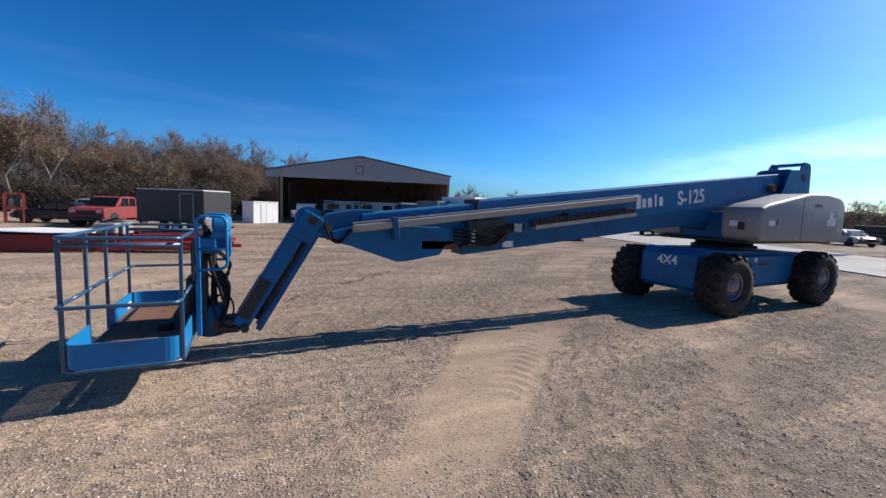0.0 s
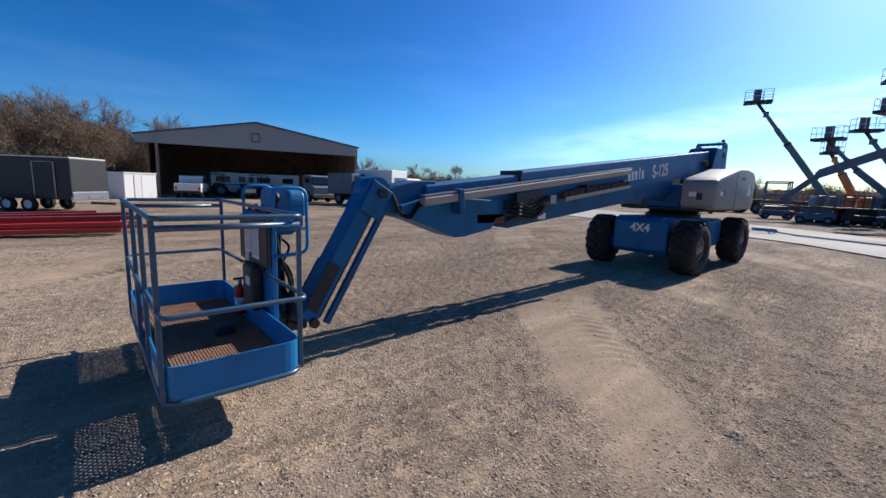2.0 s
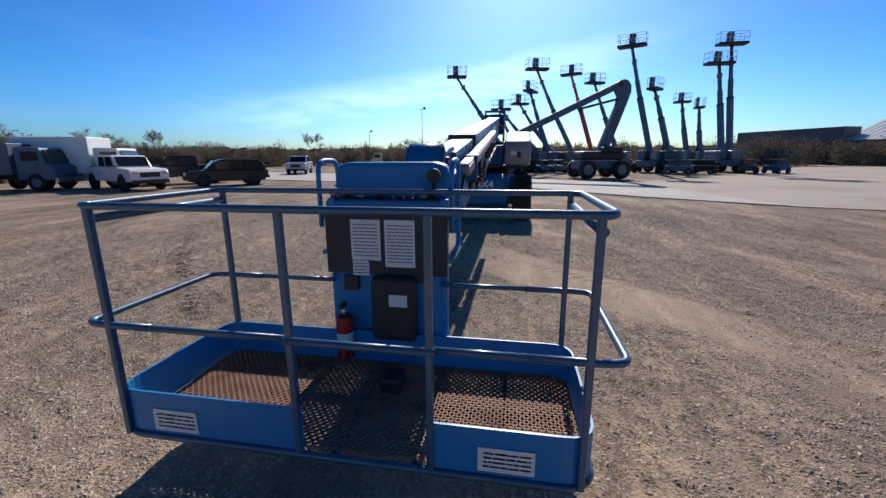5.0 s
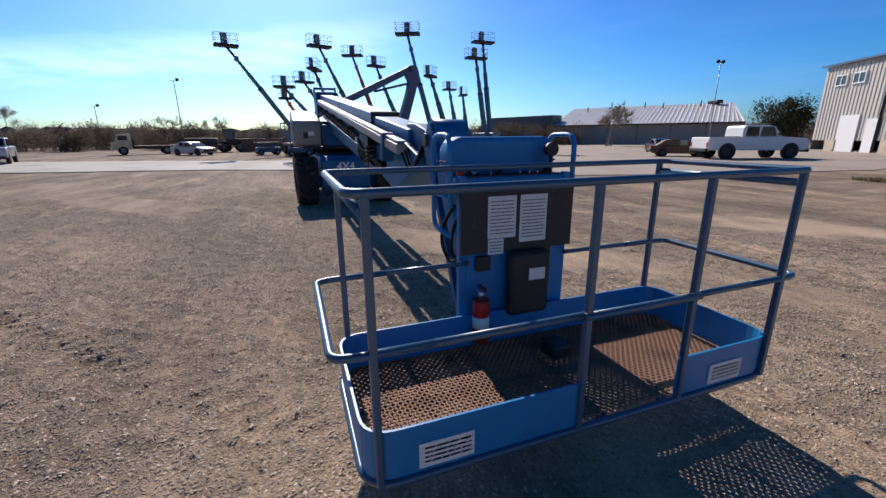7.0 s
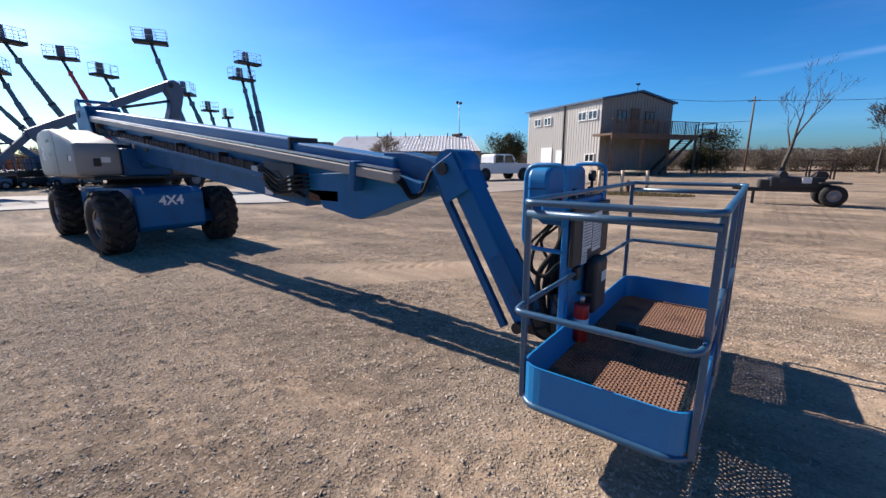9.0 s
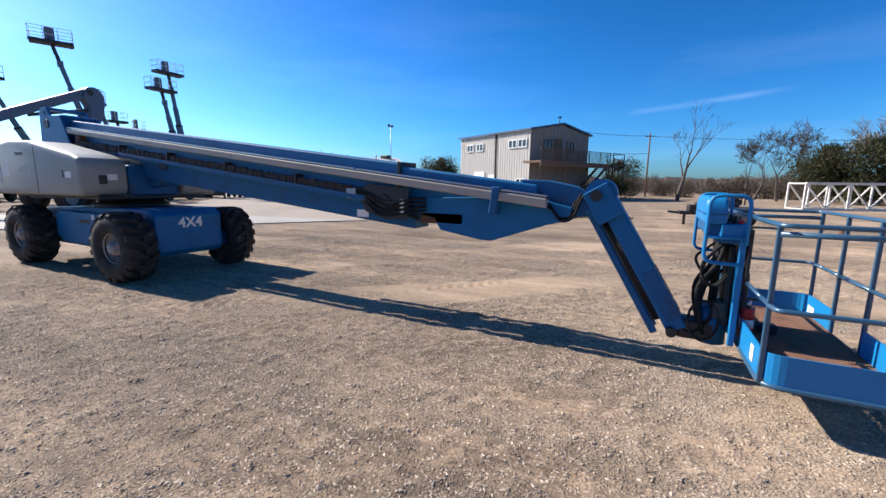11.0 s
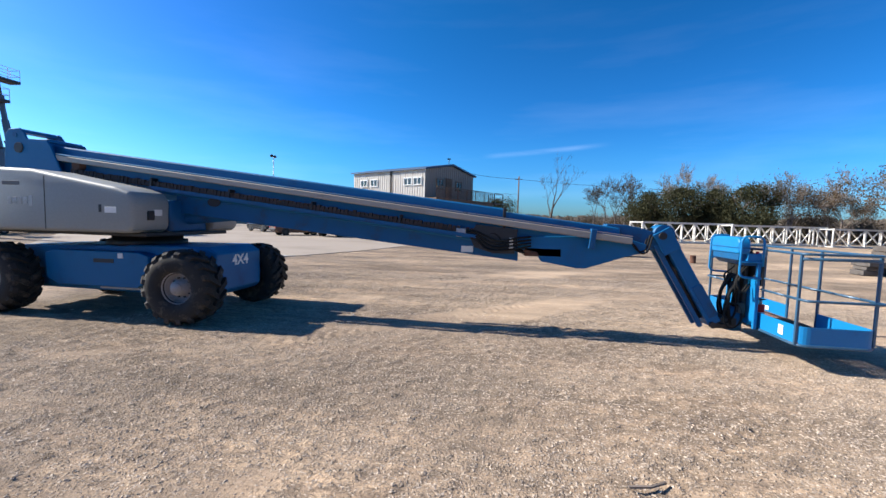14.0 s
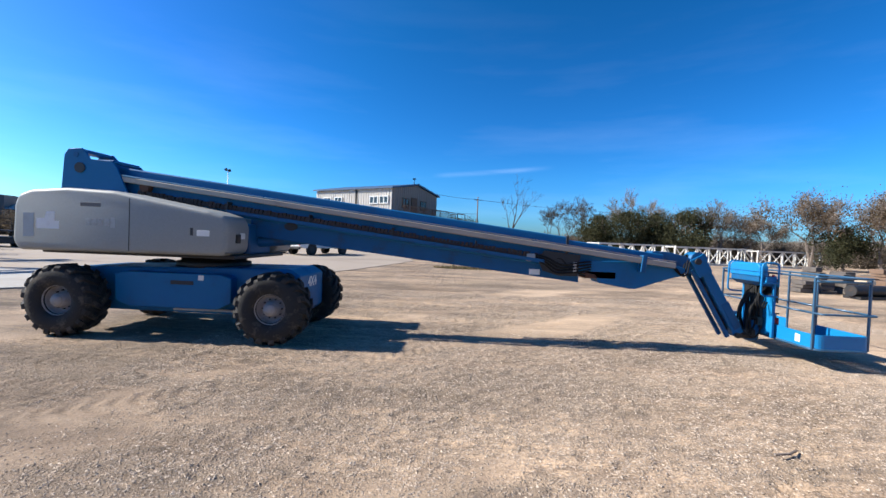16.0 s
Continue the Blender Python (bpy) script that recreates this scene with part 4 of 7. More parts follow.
# control column
pp("column_post", boxed((-0.93, 0.38, 0.92), (0.05, 0.05, 1.15), bevel=0.008), BLUE_BRIGHT)
pp("column_post", boxed((-0.93, -0.38, 0.92), (0.05, 0.05, 1.15), bevel=0.008), BLUE_BRIGHT)
pp("column_plate", boxed((-0.95, 0, 0.74), (0.025, 0.72, 0.72), bevel=0.006), BLUE_BRIGHT)
# black box added behind the hoses to fill out their dark mass
pp("hose_guard", boxed((-0.9, 0.0, 0.86), (0.06, 0.3, 0.8), bevel=0.015), BLACK)
for k in range(6):
    y = -0.16 + 0.065 * k
    pp("hose", tubed(rounded([(-0.74, y * 0.7, 0.34), (-0.66 - 0.02 * (k % 2), y, 0.55), (-0.72 + 0.05 * (k % 3), y * 1.3, 0.85), (-0.82, y * 1.1, 1.1), (-0.84, y, 1.4)], 0.16), 0.02 + 0.004 * (k % 2), 6), HOSE)
for k, dy in enumerate((0.0, 0.07, -0.24)):
    pp("cable_loop", tubed(rounded([(-0.8, 0.3 + dy, 1.3), (-0.66 + 0.03 * k, 0.33 + dy, 1.12), (-0.64, 0.34 + dy, 0.92 + 0.05 * k), (-0.76, 0.3 + dy, 0.86), (-0.86, 0.26 + dy, 1.0)], 0.1), 0.013, 6), HOSE)
pp("valve_block", boxed((-0.84, 0.1, 0.62), (0.1, 0.22, 0.16), bevel=0.01), DARK_STEEL)
pp("cable_loop", tubed([(-0.72 + 0.13 * math.cos(a), 0.2, 0.5 + 0.2 * math.sin(a)) for a in [6.2832 * q / 16 for q in range(16)]], 0.014, 6, True), HOSE)
pp("manual_panel", boxed((-0.985, 0.0, 1.22), (0.03, 0.82, 0.44), bevel=0.006), BLACK)
for y, w, h, z in ((0.13, 0.2, 0.27, 1.23), (-0.1, 0.2, 0.31, 1.21), (0.17, 0.11, 0.1, 1.04)):
    sheet = pp("notice_sheet", boxed((-1.003, y, z), (0.004, w, h)), PAPER)
    bm = bmesh.new()
    m = Matrix.Translation((-1.005, y, z)) @ Matrix(((0, 0, -1, 0), (-1, 0, 0, 0), (0, 1, 0, 0), (0, 0, 0, 1)))
    bars(bm, (-w * 0.42, -h * 0.42), (w * 0.42, h * 0.42), max(4, int(h / 0.025)), m, 0.3, seed=int(100 * z), depth=0.0015)
    pp("print", bm, INK)
pp("document_box", boxed((-1.03, -0.06, 0.78), (0.1, 0.3, 0.44), bevel=0.035, seg=3), BLACK, "black plastic manual box with a white sticker")
pp("sticker", boxed((-1.083, -0.1, 0.85), (0.004, 0.12, 0.08)), PAPER)
pp("switch_plate", boxed((-0.985, -0.19, 0.98), (0.03, 0.12, 0.06), bevel=0.004), BLACK)
pp("switch_plate", boxed((-0.985, 0.25, 0.93), (0.03, 0.1, 0.1), bevel=0.004), BLACK)
ext = pp("extinguisher", tubed([(-1.05, 0.29, 0.42), (-1.05, 0.29, 0.68), (-1.05, 0.29, 0.71)], 0.055, 16), EXT_RED, "red fire extinguisher with white sticker")
pp("valve", tubed([(-1.05, 0.29, 0.71), (-1.05, 0.29, 0.78)], 0.02, 8), STEEL)
pp("handle", boxed((-1.06, 0.29, 0.79), (0.1, 0.02, 0.02)), BLACK)
pp("sticker", tubed([(-1.05, 0.29, 0.52), (-1.05, 0.29, 0.6)], 0.0562, 16), PAPER)
pp("foot_switch", boxed((-1.3, -0.12, ZF + 0.07), (0.16, 0.13, 0.1), bevel=0.02), BLACK)
# console, with its lid standing open behind it
bm = prismed([(-0.39, 1.47), (-0.39, 1.64), (-0.365, 1.7), (-0.3, 1.725), (0.33, 1.725), (0.395, 1.7), (0.42, 1.64), (0.42, 1.47)], -0.79, -0.62, "x", 0.03, 3)
lid = pp("console_hood", bm, BLUE_BRIGHT, "rounded bright blue lid over the platform controls")
pp("hood_seam", boxed((-0.617, 0.015, 1.565), (0.008, 0.78, 0.012)), BLUE_DARK)
for y in (-0.393, 0.423):
    pp("hood_seam", boxed((-0.705, y, 1.565), (0.15, 0.008, 0.012)), BLUE_DARK)
for y in (-0.25, 0.28):
    pp("hinge_plate", boxed((-0.795, y, 1.49), (0.012, 0.12, 0.03), bevel=0.003), STEEL)
pp("console_box", boxed((-0.845, 0.015, 1.42), (0.2, 0.82, 0.12), bevel=0.015), BLUE_BRIGHT)
pp("console_bracket", prismed([(-0.64, 1.47), (-0.64, 1.38), (-0.75, 1.3), (-0.93, 1.3), (-0.93, 1.38), (-0.79, 1.38), (-0.74, 1.47)], -0.36, 0.39, "y", 0.008), BLUE_DARK)
pp("console_face", boxed((-0.86, 0.015, 1.483), (0.14, 0.74, 0.008)), BLACK)
for y in (0.3, 0.08, -0.27):
    pp("joystick", tubed([(-0.86, y, 1.49), (-0.865, y, 1.525)], 0.014, 8), BLACK)
    pp("knob", tubed([(-0.865, y, 1.525), (-0.865, y, 1.55)], 0.022, 10, r_end=0.016), BLACK)
    pp("boot", tubed([(-0.86, y, 1.486), (-0.86, y, 1.51)], 0.034, 10, r_end=0.016), BLACK)
pp("lamp_housing", tubed([(-0.85, -0.3, 1.64), (-0.89, -0.3, 1.64)], 0.045, 16), BLACK)
pp("lamp_stem", tubed([(-0.87, -0.3, 1.485), (-0.87, -0.3, 1.6)], 0.012, 8), BLACK)
for y in (0.17, -0.04, -0.11, -0.17):
    pp("toggle", tubed([(-0.91, y, 1.486), (-0.915, y, 1.512)], 0.008, 6), STEEL)
pp("stop_button", tubed([(-0.9, 0.38, 1.486), (-0.9, 0.38, 1.518)], 0.022, 12), EXT_RED)
# tubular guards round both ends of the console
for y in (0.46, -0.43):
    pp("guard_hoop", tubed(rounded([(-0.94, y, 1.3), (-0.94, y, 1.735), (-0.64, y, 1.735), (-0.63, y, 1.13), (-0.93, y, 1.12)], 0.09), 0.017, 8), BLUE_BRIGHT)
    pp("guard_brace", tubed([(-0.93, y, 1.36), (-0.64, y, 1.36)], 0.014, 8), BLUE_BRIGHT)
pp("load_sticker", boxed((X1 + 0.004, 0.86, ZF + 0.13), (0.006, 0.1, 0.13), bevel=0.002), PAPER, "white rounded sticker on the toe board")

# ---- buildings ----
def ribbed_wall(bm, a, b, z0, z1, pitch=0.3, depth=0.035, z1b=None):
    """A ribbed metal sheet from a to b (x, y); its top runs from z1 to z1b."""
    a, b = Vector((*a, 0)), Vector((*b, 0))
    d = b - a
    n = max(1, int(d.length / pitch))
    nrm = Vector((d.y, -d.x, 0)).normalized()
    z1b = z1 if z1b is None else z1b
    pts = []
    for i in range(n):
        for f, o in ((0.0, 0), (0.62, 0), (0.72, depth), (0.9, depth)):
            pts.append(((i + f) / n, o))
    pts.append((1.0, 0))
    lo = [bm.verts.new(a + d * f + nrm * o + Vector((0, 0, z0))) for f, o in pts]
    hi = [bm.verts.new(a + d * f + nrm * o + Vector((0, 0, z1 + (z1b - z1) * f))) for f, o in pts]
    for i in range(len(pts) - 1):
        bm.faces.new((lo[i], lo[i + 1], hi[i + 1], hi[i]))


def between(bm, a, b, w, h, up=0.0):
    """A square bar from a to b."""
    a, b = Vector(a), Vector(b)
    d = b - a
    q = d.to_track_quat("Y", "Z").to_matrix().to_4x4()
    box(bm, (a + b) / 2, (w, d.length, h), q)


def bar(a, b, w, h):
    bm = bmesh.new()
    between(bm, a, b, w, h)
    return bm


# open shed with a broad gable
shed = thing("open_shed", "open-fronted metal shed with a shallow gable and dark interior", "shed", (10.5, 37.6, 0), -11.0)
SL, SR, SD, E0, PK = -9.4, 10.0, 20.0, 5.2, 7.1
for s, nm in ((-1, "roof"), (1, "roof")):
    bm = bmesh.new()
    x0, x1 = (SL - 0.1, 0) if s < 0 else (0, SR + 0.1)
    z0, z1 = (E0, PK) if s < 0 else (PK, E0 + 0.35)
    vs = [(x0, -0.3, z0), (x1, -0.3, z1), (x1, SD, z1), (x0, SD, z0)]
    lo = [bm.verts.new(v) for v in vs]
    hi = [bm.verts.new((v[0], v[1], v[2] + 0.12)) for v in vs]
    bm.faces.new(lo[::-1]), bm.faces.new(hi)
    for i in range(4):
        bm.faces.new((lo[i], lo[(i + 1) % 4], hi[(i + 1) % 4], hi[i]))
    part(nm, bm, TRIM_BLUE, shed)
part("gable_wall", prismed([(SL, E0 - 0.6), (SR, E0 - 0.5), (SR, E0 + 0.38), (0, PK + 0.04), (SL, E0 + 0.03)], -0.05, 0.05, "y"), SHED_WALL, shed, "grey sheet metal gable")
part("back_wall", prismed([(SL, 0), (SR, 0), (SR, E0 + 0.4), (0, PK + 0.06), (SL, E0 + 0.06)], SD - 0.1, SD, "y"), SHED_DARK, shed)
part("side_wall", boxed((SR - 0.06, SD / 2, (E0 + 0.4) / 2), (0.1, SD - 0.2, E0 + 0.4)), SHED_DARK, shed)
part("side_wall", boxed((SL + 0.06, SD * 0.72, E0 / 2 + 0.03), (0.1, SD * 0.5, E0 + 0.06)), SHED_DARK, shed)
for x in (SL + 1.5, SR - 0.12):
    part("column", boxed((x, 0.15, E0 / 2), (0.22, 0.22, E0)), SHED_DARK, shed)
part("gable_sign", boxed((-0.05, -0.09, E0 + 0.55), (0.62, 0.06, 0.7), bevel=0.1), GREY_RAIL, shed, "small pale sign on the gable")
part("sign_frame", boxed((-0.05, -0.07, E0 + 0.55), (0.8, 0.03, 0.88), bevel=0.012), SHED_DARK, shed)

# two-storey office with balcony
office = thing("office_building", "two-storey ribbed metal office with a balcony and outside stair", "building", (13.9, -47.8, 0), 0)
office.scale = (1.53, 1.53, 1.52)
OL = Vector((8.6, -4.85))
ol = OL.normalized()
OWd, OH, OP = 7.6, 5.8, 6.5


def o2(u, v, z):
    p = ol * u + Vector((ol.y, -ol.x)) * v
    return (p.x, p.y, z)


UL = OL.length
bm = bmesh.new()
ribbed_wall(bm, o2(UL, 0, 0)[:2], o2(0, 0, 0)[:2], 0.75, OH)
part("long_wall", bm, TAN_WALL, office, "tan ribbed sheet metal wall")
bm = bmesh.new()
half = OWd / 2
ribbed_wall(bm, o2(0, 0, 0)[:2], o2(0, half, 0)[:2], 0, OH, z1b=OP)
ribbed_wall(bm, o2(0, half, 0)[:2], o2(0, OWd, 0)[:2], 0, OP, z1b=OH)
part("gable_wall", bm, SHADE_GREY_WALL, office, "ribbed gable wall with its shade put into the grey")
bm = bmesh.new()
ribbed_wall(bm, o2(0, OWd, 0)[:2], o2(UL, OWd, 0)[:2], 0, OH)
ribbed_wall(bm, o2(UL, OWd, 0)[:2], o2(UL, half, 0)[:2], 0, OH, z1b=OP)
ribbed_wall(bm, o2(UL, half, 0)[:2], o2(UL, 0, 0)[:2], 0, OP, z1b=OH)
part("back_wall", bm, SHADE_GREY_WALL, office)
for v0, z0, v1, z1 in ((-0.25, OH - 0.02, half, OP + 0.05), (half, OP + 0.05, OWd + 0.25, OH - 0.02)):
    bm = bmesh.new()
    q = [o2(-0.25, v0, z0), o2(UL + 0.25, v0, z0), o2(UL + 0.25, v1, z1), o2(-0.25, v1, z1)]
    lo = [bm.verts.new(p) for p in q]
    hi = [bm.verts.new((p[0], p[1], p[2] + 0.14)) for p in q]
    bm.faces.new(lo), bm.faces.new(hi[::-1])
    for i in range(4):
        bm.faces.new((lo[i], hi[i], hi[(i + 1) % 4], lo[(i + 1) % 4]))
    bmesh.ops.recalc_face_normals(bm, faces=bm.faces)
    part("roof", bm, TRIM_BLUE, office)


def owin(u, z, w, h, gable=False):
    """A window with frame, pane and sill on the long wall or the gable."""
    win = new("window")
    win.parent = office
    off = 0.06
    c = o2(-off, u, z) if gable else o2(u, -off, z)
    d = Vector((ol.y, -ol.x, 0)) if gable else Vector((ol.x, ol.y, 0))
    win.matrix_basis = Matrix.Translation(c) @ Matrix.Rotation(math.atan2(d.y, d.x), 4, "Z")
    part("pane", boxed((0, 0, 0), (w, 0.02, h)), GLASS_DARK, win)
    for x in (-w / 2, 0, w / 2):
        part("frame", boxed((x, 0, 0), (0.07, 0.09, h + 0.1)), WOOD if gable else WHITE, win)
    for zz in (-h / 2, h / 2):
        part("sill" if zz < 0 else "frame", boxed((0, 0, zz), (w + 0.1, 0.1, 0.07)), WOOD if gable else WHITE, win)


for u in (6.7, 8.2):
    owin(u, 4.75, 0.95, 0.65)
for u in (2.1, 0.9):
    owin(u, 4.75, 0.95, 0.65)
owin(1.0, 1.4, 1.0, 0.6)
for v in (2.0, 5.0):
    owin(v, 4.6, 0.9, 0.9, True)
part("balcony_door", boxed(o2(-0.06, 3.4, 4.3), (0.1, 0.9, 1.9), Matrix.Rotation(math.atan2(ol.y, ol.x), 4, "Z")), WOOD, office, "brown balcony door")
rot = Matrix.Rotation(math.atan2(ol.y, ol.x), 4, "Z")
for u, w, h in ((6.7, 1.6, 2.4), (4.75, 0.95, 2.1)):
    part("door", boxed(o2(u, -0.05, h / 2), (w, 0.08, h), rot), WHITE, office, "white painted door")
part("downpipe", bar(o2(4.3, -0.09, 0), o2(4.3, -0.09, OH), 0.14, 0.1), BLACK, office)
part("wainscot", boxed(o2(1.85, -0.06, 0.4), (3.9, 0.16, 0.8), rot), STONE, office, "limestone wainscot")
part("wainscot", boxed(o2(7.9, -0.06, 0.4), (0.9, 0.16, 0.8), rot), STONE, office)
part("floor_slab", boxed(o2(UL / 2, half, 0.02), (UL, OWd, 0.1), rot), CONCRETE, office)
DK = 3.1
part("balcony_deck", boxed(o2(-1.0, half, DK), (2.0, OWd + 1.6, 0.16), rot), WOOD, office, "weathered timber balcony")
part("balcony_beam", boxed(o2(-1.95, half, DK - 0.2), (0.1, OWd + 1.6, 0.28), rot), WOOD, office)
for k in range(7):
    v = -0.75 + k * (OWd + 1.5) / 6
    part("balcony_post", bar(o2(-1.95, v, DK), o2(-1.95, v, DK + 1.05), 0.08, 0.08), WOOD, office)
for k in range(50):
    v = -0.7 + k * (OWd + 1.4) / 49
    part("baluster", bar(o2(-1.95, v, DK + 0.1), o2(-1.95, v, DK + 0.98), 0.045, 0.045), WOOD, office)
part("handrail", bar(o2(-1.95, -0.8, DK + 1.05), o2(-1.95, OWd + 0.8, DK + 1.05), 0.1, 0.06), WOOD, office)
for v in (-0.7, 2.4, 5.2, OWd + 0.7):
    part("deck_column", bar(o2(-1.9, v, 0), o2(-1.9, v, DK - 0.1), 0.16, 0.16), WOOD, office)
# outside stair with landing past the far corner
part("landing", boxed(o2(-1.0, OWd + 2.1, DK), (1.9, 1.8, 0.14), rot), DARK_STEEL, office)
for k in range(14):
    part("step", boxed(o2(-1.0 , OWd + 0.9 - 0.27 * k, DK - 0.18 - 0.2 * k), (0.9, 0.26, 0.04), rot), DARK_STEEL, office)
for u in (-1.5, -0.5):
    part("stringer", bar(o2(u, OWd + 1.1, DK - 0.05), o2(u, OWd - 2.7, 0.1), 0.05, 0.25), DARK_STEEL, office)
for u, v in ((-1.9, OWd + 1.3), (-1.9, OWd + 3.0), (-0.1, OWd + 3.0)):
    part("landing_post", bar(o2(u, v, 0), o2(u, v, DK + 1.05), 0.09, 0.09), DARK_STEEL, office)
for z in (DK + 0.55, DK + 1.05):
    part("landing_rail", bar(o2(-1.9, OWd + 1.3, z), o2(-1.9, OWd + 3.0, z), 0.05, 0.05), DARK_STEEL, office)
    part("landing_rail", bar(o2(-1.9, OWd + 3.0, z), o2(-0.1, OWd + 3.0, z), 0.05, 0.05), DARK_STEEL, office)
part("antenna", tubed([o2(0.3, half, OP), o2(0.3, half, OP + 0.75)], 0.03, 6), DARK_STEEL, office)
part("antenna_head", boxed(o2(0.3, half, OP + 0.7), (0.3, 0.1, 0.12)), DARK_STEEL, office)

# long low warehouse
wh = thing("warehouse", "long low warehouse with a pale ribbed metal roof", "warehouse", (78.7, -55.8, 0), -10.5)
wh.scale = (1.8, 1.8, 1.8)
A, B = Vector((0, 0)), Vector((-12.8, -13.6))
wd = (B - A).normalized()
wnv = Vector((-wd.y, wd.x)) * -1
wnv = wnv if wnv.x > 0 else -wnv
WL = 20.0


def w2(u, v, z):
    p = wd * u + wnv * v
    return (p.x, p.y, z)


bm = bmesh.new()
ribbed_wall(bm, w2(0, 0, 0)[:2], w2(WL, 0, 0)[:2], 0, 2.35, 0.6, 0.012)
part("front_wall", bm, DULL_WALL, wh, "dull grey-tan panel wall")
bm = bmesh.new()
n = 44
last = None
for i in range(n + 1):
    for f, zr in ((0.0, 0.0), (0.6, 0.0), (0.68, 0.035), (0.92, 0.035)):
        u = WL * min(1.0, (i + f) / n)
        pair = (bm.verts.new(w2(u, -0.4, 2.3 + zr)), bm.verts.new(w2(min(u, WL - 1.2), 9.0, 4.75 + zr)))
        if last:
            bm.faces.new((last[0], pair[0], pair[1], last[1]))
        last = pair
        if i == n:
            break
part("roof", bm, ROOF, wh, "pale ribbed roof with rust streaks")
bm = bmesh.new()
q = [w2(0, -0.4, 2.2), w2(WL, -0.4, 2.2), w2(WL, 18, 2.2), w2(0, 18, 2.2), w2(0, 9, 4.7), w2(WL - 1.2, 9, 4.7)]
v = [bm.verts.new(p) for p in q]
for f in ((0, 3, 4), (1, 5, 2), (2, 5, 4, 3)):
    bm.faces.new([v[i] for i in f])
part("roof_back", bm, SHADE_GREY_WALL, wh)
part("end_wall", prismed([w2(0, 0, 0)[:2], (9.5, 6.0), (10.5, 4.8), w2(0.5, 2, 0)[:2]], 0, 3.6, "z"), SLATE, wh, "dark slate grey end wing")
part("roof_vent", boxed(w2(WL - 3.0, 8.4, 4.85), (1.6, 0.8, 0.4), bevel=0.1), DARK_STEEL, wh)
for u in (3.3, 6.7, 10.0, 13.4, 16.7):
    part("panel_joint", boxed(w2(u, -0.03, 1.15), (0.09, 0.05, 2.3), Matrix.Rotation(math.atan2(wd.y, wd.x), 4, "Z")), SHADE_GREY_WALL, wh)
part("gutter", bar(w2(0, -0.46, 2.24), w2(WL, -0.46, 2.24), 0.16, 0.14), DARK_STEEL, wh)
for u, v in ((2.6, 6.5), (5.2, 8.6), (9.4, 8.0), (11.6, 7.2), (15.6, 7.6)):
    part("roof_pipe", tubed([w2(u, v, 2.3 + 0.26 * v), w2(u, v, 3.1 + 0.26 * v)], 0.07, 8), DARK_STEEL, wh)

# ---- things round the yard ----
def enclosed_trailer(loc, turn, L, W, H, body, name, label):
    t = thing(name, label, "trailer", loc, turn)
    part("body", boxed((0, 0, 0.58 + H / 2), (L, W, H), bevel=0.04), body, t)
    part("roof_cap", boxed((0, 0, 0.58 + H + 0.02), (L - 0.02, W - 0.02, 0.05), bevel=0.01), CREAM, t)
    for x in (-L / 2 + 0.02, L / 2 - 0.02):
        part("end_trim", boxed((x, 0, 0.62), (0.05, W + 0.03, 0.2)), GREY_RAIL, t)
    for x in (-0.5, 0.45):
        for s in (-1, 1):
            w = new("wheel")
            w.parent = t
            w.matrix_basis = Matrix.Translation((x, s * (W / 2 - 0.08), 0.33))
            bm = bmesh.new()
            revolve(bm, [(0.19, -0.1), (0.31, -0.1), (0.33, -0.07), (0.33, 0.07), (0.31, 0.1), (0.19, 0.1)], 20)
            part("tyre", bm, RUBBER, w)
            bm = bmesh.new()
            revolve(bm, [(0.0, s * 0.06), (0.12, s * 0.07), (0.2, s * 0.09)], 16)
            part("rim", bm, WHITE, w)
    part("fender", boxed((0, -W / 2 - 0.04, 0.72), (1.9, 0.1, 0.06), bevel=0.02), body, t)
    part("tongue", bar((L / 2, 0, 0.42), (L / 2 + 1.1, 0, 0.42), 0.1, 0.1), BLACK, t)
    return t


tr = enclosed_trailer((-3.8, 22.8, 0), -41, 4.9, 2.0, 1.85, BLACK, "enclosed_trailer", "black enclosed cargo trailer with a side door")
part("door", boxed((1.3, -1.01, 1.42), (0.92, 0.03, 1.6), bevel=0.01), BLACK, tr)
for a, b in (((0.83, -1.03, 0.65), (0.83, -1.03, 2.24)), ((1.77, -1.03, 0.65), (1.77, -1.03, 2.24)), ((0.83, -1.03, 2.24), (1.77, -1.03, 2.24))):
    part("door_trim", bar(a, b, 0.045, 0.03), GREY_RAIL, tr)
part("nose_guard", boxed((2.47, 0, 0.76), (0.04, 1.96, 0.36), bevel=0.01), STEEL, tr, "bright metal guard on the nose")
hut = thing("hut", "small white metal hut at the wood's edge", "hut", (0.7, 35.8, 0), 38)
hut.scale = (0.68, 0.68, 0.95)
part("wall", boxed((0, 0, 1.0), (4.0, 2.2, 2.0)), CAR_WHITE, hut)
part("roof", boxed((0, 0, 2.05), (4.16, 2.36, 0.1), bevel=0.02), CREAM, hut)
part("door", boxed((-0.4, -1.11, 0.95), (0.85, 0.04, 1.8), bevel=0.01), CREAM, hut)
for x in (-0.85, 0.05):
    part("door_post", boxed((x, -1.115, 0.95), (0.06, 0.05, 1.86)), GREY_RAIL, hut)

